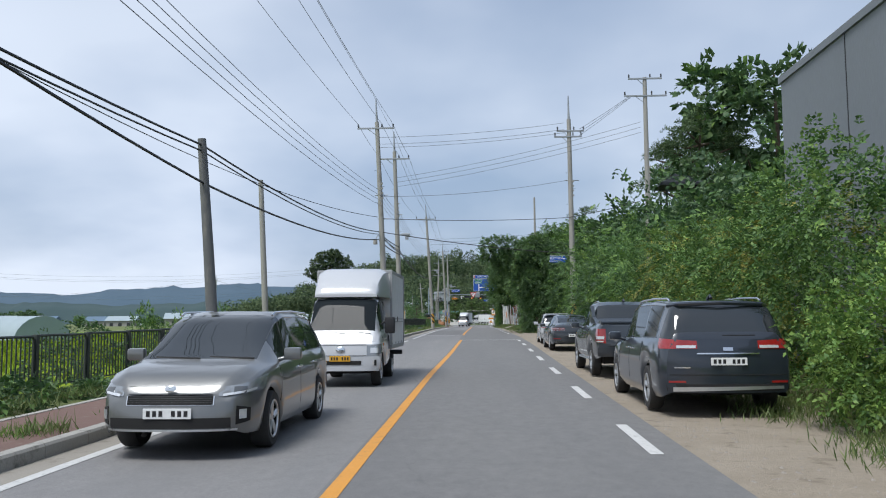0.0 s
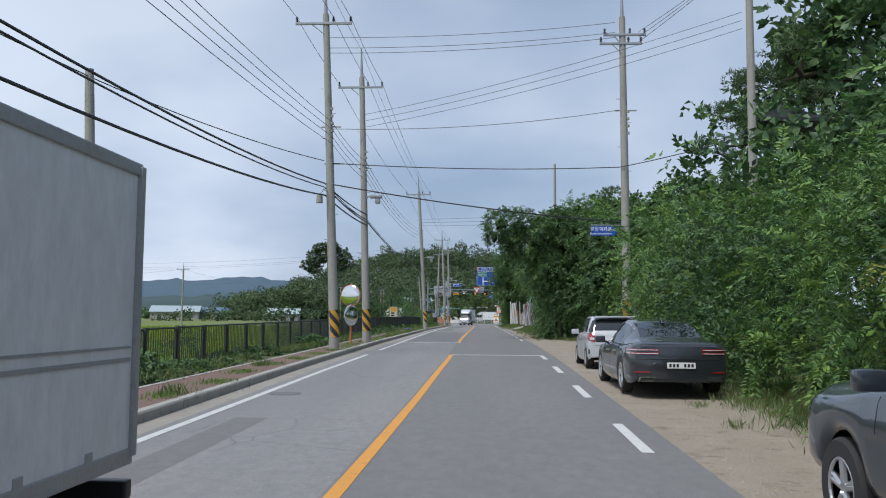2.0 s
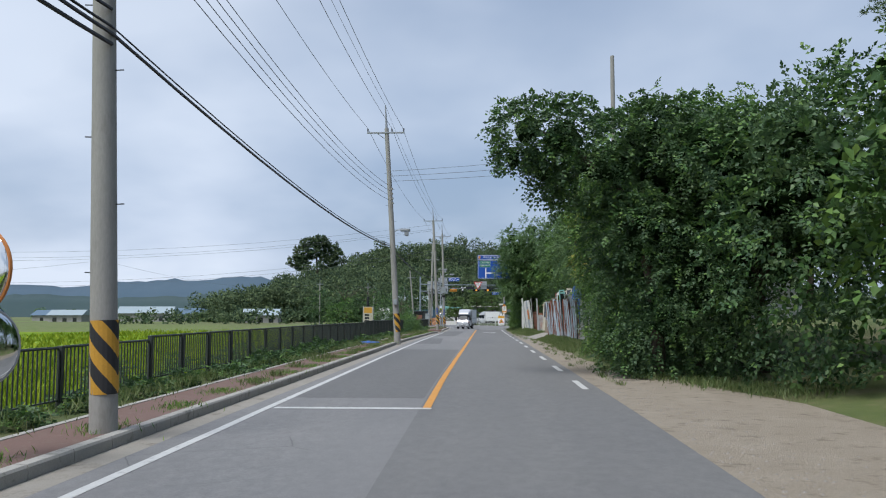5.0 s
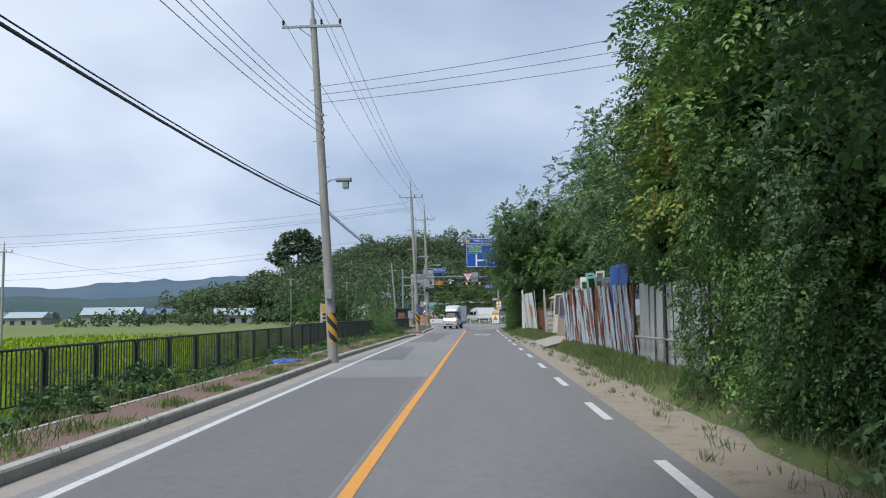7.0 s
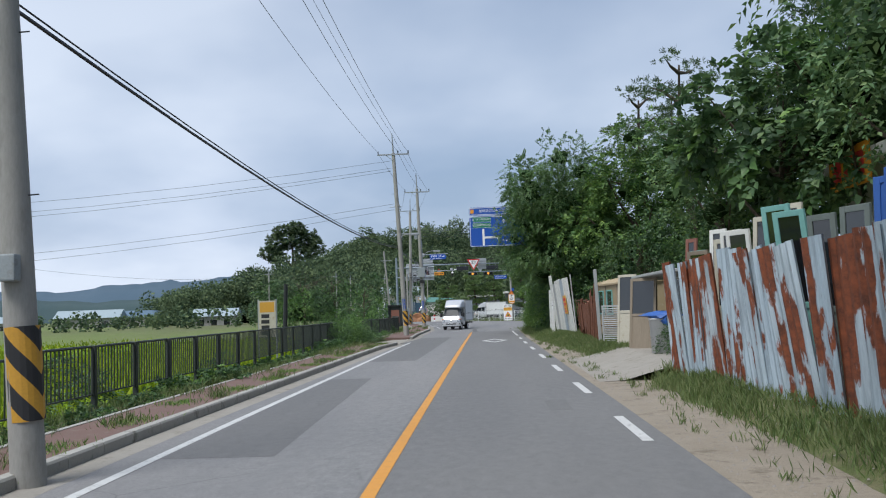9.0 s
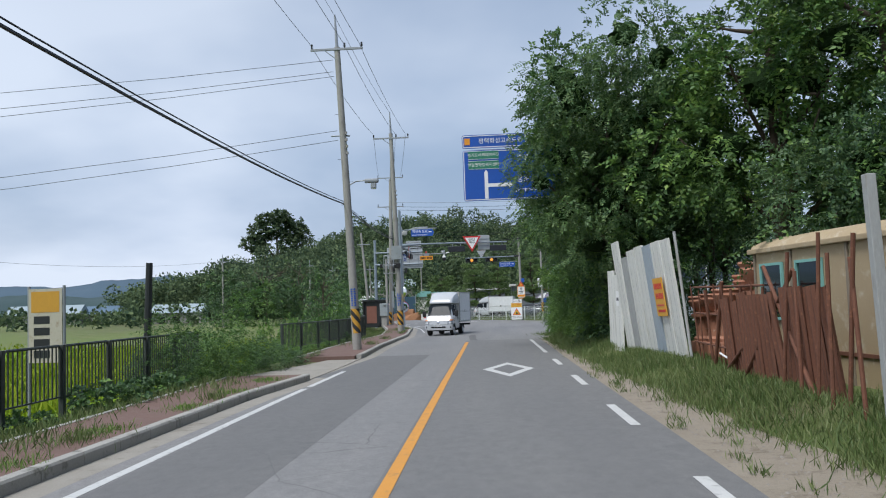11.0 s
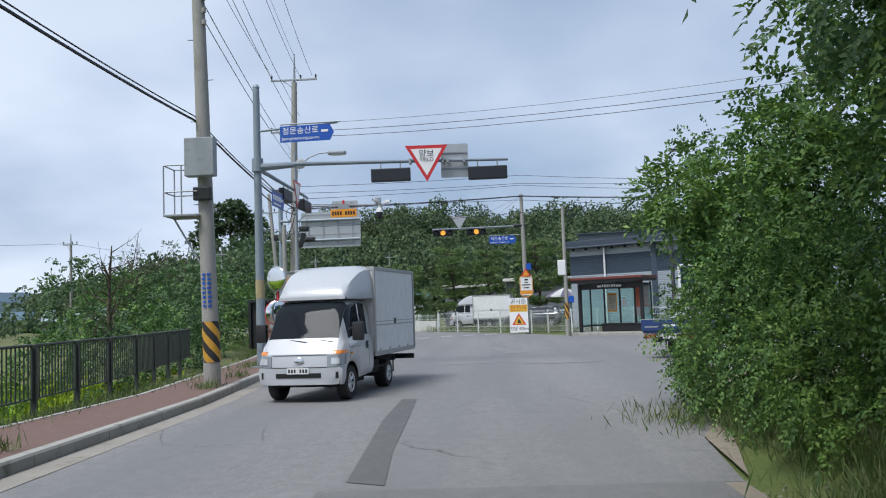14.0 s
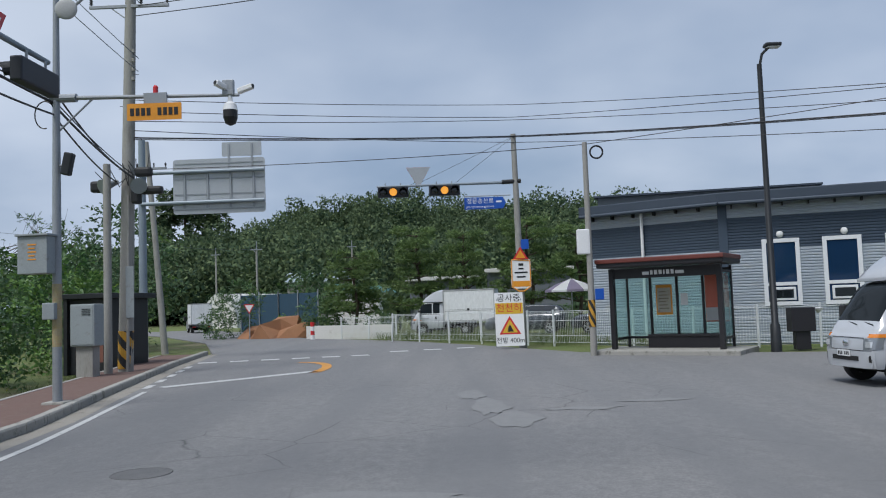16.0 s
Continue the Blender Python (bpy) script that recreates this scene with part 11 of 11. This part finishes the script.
# wires over the junction
for z, r, m_ in ((11.6, 0.011, M_WIRE), (11.2, 0.014, M_CABLE), (10.9, 0.014, M_CABLE)):
    wires("crossing_line", [wpt(pG, atG, z, 0.2), Vector((34, 160, z - 0.2))], 1.0, r, m_, "thin line crossing above the junction")
for z, z2, z3, r in ((8.34, 9.76, 7.25, 0.012), (8.0, 9.26, 7.2, 0.012), (7.7, 9.15, 6.8, 0.012), (7.2, 8.5, 6.5, 0.024), (7.15, 8.46, 6.46, 0.014), (7.42, 8.25, 6.03, 0.012)):
    wires("crossing_cable", [wpt(pG, atG, z, 0.2), Vector((2.62, 189.5, z2)), Vector((13.2, 178.0, z3)), Vector((30, 162.0, z3 + 0.6))], 0.18, r, M_CABLE, "dark cable crossing above the junction")
wires("crossing_cable", [wpt(pG, atG, 6.24, 0.2), Vector((4.46, 183.3, 6.9)), Vector((30, 166, 7.6))], 0.3, 0.012, M_CABLE, "dark cable to the slim pole")
for z in (6.1, 5.6):
    wires("drop_cable", [Vector((-6.6, 163.9, z)), Vector((-7.46, 172.66, z + 0.3)), wpt(pG, atG, z + 0.3, -0.3)], 0.6, 0.02, M_CABLE, "black cable bundle between the masts")
for z in (12.0, 11.3, 9.6, 9.2):
    wires("low_voltage_line", [wpt(pE, atE, z - 0.6, 0.15), wpt(pG, atG, z, 0.3)], 0.4, 0.011, M_WIRE, "thin low voltage line to the tall pole")
for i in range(2):
    wires("stay_wire", [Vector((2.64, 189.6, 8.5)), Vector((0.2 - 1.6 * i, 189.3, 6.62))], 0.05, 0.008, M_WIRE, "thin stay wire of the signal arm")

# junction markings, scars and covers
def flat(name, pts, material, label, lift=0.002):
    bm = bmesh.new()
    bm.faces.new([bm.verts.new((x, y, JZ + 0.004 + lift)) for x, y in pts])
    bmesh.ops.recalc_face_normals(bm, faces=bm.faces)
    for f in bm.faces:
        if f.normal.z < 0:
            f.normal_flip()
    return tagged(part(name, bm, material), label, "road marking", kind="structure")


def stroke(name, a, b, w, material, label, lift=0.004):
    d = Vector((b[0] - a[0], b[1] - a[1], 0)).normalized()
    n = Vector((-d.y, d.x, 0)) * w / 2
    return flat(name, [(a[0] + n.x, a[1] + n.y), (b[0] + n.x, b[1] + n.y), (b[0] - n.x, b[1] - n.y), (a[0] - n.x, a[1] - n.y)], material, label, lift)


stroke("stop_line", (-7.0, 177.0), (-3.85, 180.6), 0.4, M_WHITE_LINE, "white line across the side road")
prev = None
for i in range(8):
    a = radians(-20 + 16 * i)
    q = (-5.1 + 1.35 * math.cos(a), 181.0 + 3.4 * math.sin(a) + 0.3)
    if prev and q[1] > 180:
        stroke("yellow_line", prev, q, 0.3, M_YELLOW_LINE, "curved yellow line at the mouth of the side road")
    prev = q
for i in range(6):
    x = -9.0 + 1.05 * i
    stroke("crossing_dash", (x, 186.2 + 0.28 * i), (x + 0.62, 186.36 + 0.28 * i), 0.6, M_WHITE_LINE, "white block of the broken line across the side road")
for i in range(5):
    y = 176.8 + 1.7 * i
    stroke("lane_dash", (x_kerb(y) + 0.55, y), (x_kerb(y + 0.9) + 0.55, y + 0.9), 0.18, M_WHITE_LINE, "white dash along the kerb of the bend")
for x, y in ((-2.5, 189.5), (-1.2, 190.0), (0.1, 190.4)):
    stroke("crossing_dash", (x, y), (x + 0.7, y + 0.1), 0.6, M_WHITE_LINE, "white block of the broken line across the side road")

M_STREAK = asphalt("asphalt_streak", 0.11, 1.0, 0.5)
M_SCUFF = surface("pale_scuffed_asphalt", (0.25, 0.25, 0.245), (0.17, 0.17, 0.17), 5, 0.9, bump=0.3, fine=60)
flat("road_repair", [(-1.42, 147.4), (-1.02, 147.2), (-1.15, 149.2), (-1.2, 151.6), (-1.3, 154.8), (-1.58, 154.9), (-1.6, 152.0), (-1.5, 149.5)], M_STREAK, "dark streak of repaired asphalt", 0.003)
rs = np.random.default_rng(15)
for cx, cy, rx, ry in ((1.1, 169.6, 0.5, 0.9), (0.8, 171.3, 0.35, 1.3), (0.5, 173.2, 0.3, 1.0), (2.3, 170.6, 0.7, 0.25), (3.6, 171.4, 0.7, 0.2), (-0.6, 164.5, 1.1, 0.5), (2.2, 163.5, 1.2, 0.4)):
    flat("road_scuff", [(cx + rx * rs.uniform(0.55, 1.1) * math.cos(a), cy + ry * rs.uniform(0.55, 1.1) * math.sin(a)) for a in np.linspace(0, 2 * math.pi, 19)[:-1]], M_SCUFF, "pale scuffed patch on the asphalt", 0.003)
flat("gravel_corner", [(2.4, 147.2), (3.2, 150.6), (4.0, 155.5), (4.3, 158.2), (5.2, 159.3), (9.0, 159.5), (9.0, 154.2), (5.0, 153.2), (3.3, 151.5), (2.6, 149.5)], M_SHOULDER, "dusty soil and gravel at the corner", 0.006)
for x, y, r in ((-3.3, 166.2, 0.33), (-3.5, 32.5, 0.3)):
    mc = thing("manhole_cover", (x, y, gz(y)), "round iron manhole cover in the asphalt", "manhole cover", "manhole covers")
    part("cover", rod(bmesh.new(), (0, 0, -0.05), (0, 0, 0.004), r, n=24), M_ASPHALT_DARK, mc)
    part("ring", tube(bmesh.new(), [(r * math.cos(a), r * math.sin(a), 0.0) for a in np.linspace(0, 2 * math.pi, 25)], 0.009, 5), M_ASPHALT_DARK, mc)
# field things
fp = thing("field_post", (-13.7, 136.6, -0.9), "leaning dark concrete post in the rice field", "post")
part("post", tube(bmesh.new(), [(0, 0, -0.3), (0.2, 0, 4.95)], [0.16, 0.13], 10), M_DARK_METAL, fp)
fb_ = thing("field_banner", (-12.0, 126.3, -0.9), "upright white and yellow field banner on posts", "sign", rz=-4)
bn = sub("banner", plate(bmesh.new(), 0.95, 1.95, 0.02, 0.02), M_CREAM, fb_, pose(0, 0, 2.75))
part("yellow_field", box(bmesh.new(), (-0.4, -0.025, 0.35), (0.4, -0.0205, 0.9)), M_STRIPE_Y, bn)
bars(bn, [(-0.1, 0.15 - 0.3 * i, 0.45, 0.2) for i in range(4)], M_DARK_METAL)
for s in (-0.5, 0.5):
    part("post", rod(bmesh.new(), (s, 0.04, -0.2), (s, 0.04, 3.8), 0.04), M_STEEL, fb_)
hyd2 = thing("warning_post", (4.3, 146.0, gz(146)), "small red marker post in the grass", "post")
smooth(part("post", lathe(bmesh.new(), [(0.09, -0.1), (0.09, 0.5), (0.13, 0.52), (0.13, 0.62), (0.06, 0.72), (0.02, 0.74)], 14), M_RED, hyd2), 40)
# bare tree by the bend
rng = np.random.default_rng(88)
bare = thing("bare_tree", (-13.2, 168.0, -0.3), "leafless grey tree with fine twigs", "tree")
bm = bmesh.new()
tube(bm, [(0, 0, -0.3), (0.1, 0, 1.6), (0.05, 0.1, 3.2), (0.2, 0, 4.8)], [0.12, 0.1, 0.06, 0.02], 8)
for i in range(26):
    z = rng.uniform(1.3, 4.4)
    a, L = rng.uniform(0, 6.28), rng.uniform(0.7, 1.9) * (1.2 - 0.12 * z)
    p = Vector((0.08, 0.05, z))
    d = Vector((math.cos(a), math.sin(a), rng.uniform(0.3, 0.9)))
    q = p + d * L * 0.5
    e = q + (d + Vector(rng.normal(0, 0.4, 3))) * L * 0.5
    tube(bm, [p, q, e], [0.03, 0.02, 0.006], 5)
    for _ in range(5):
        b0 = p.lerp(e, rng.uniform(0.35, 0.95))
        tube(bm, [b0, b0 + (d * 0.6 + Vector(rng.normal(0, 0.6, 3))) * 0.5], [0.009, 0.004], 4)
part("trunk", bm, M_BARK, bare)
# look-out roof on posts above the trees
lk = thing("lookout_roof", (12.7, 51.5, 0.6), "small dark tiled roof on posts above the trees", "shelter")
bm = bmesh.new()
v4 = [bm.verts.new(p) for p in ((-1.3, -1.3, 8.9), (1.3, -1.3, 8.9), (1.3, 1.3, 8.9), (-1.3, 1.3, 8.9))]
v5 = [bm.verts.new(p) for p in ((-1.3, -1.3, 9.05), (1.3, -1.3, 9.05), (1.3, 1.3, 9.05), (-1.3, 1.3, 9.05))]
t0 = bm.verts.new((0, 0, 9.9))
bm.faces.new(v4[::-1])
for i in range(4):
    bm.faces.new((v4[i], v4[(i + 1) % 4], v5[(i + 1) % 4], v5[i]))
    bm.faces.new((v5[i], v5[(i + 1) % 4], t0))
part("roof", bm, M_DARK_METAL, lk)
for x in (-0.9, 0.9):
    for y in (-0.9, 0.9):
        part("post", rod(bmesh.new(), (x, y, 0), (x, y, 8.95), 0.07), M_DARK_METAL, lk)
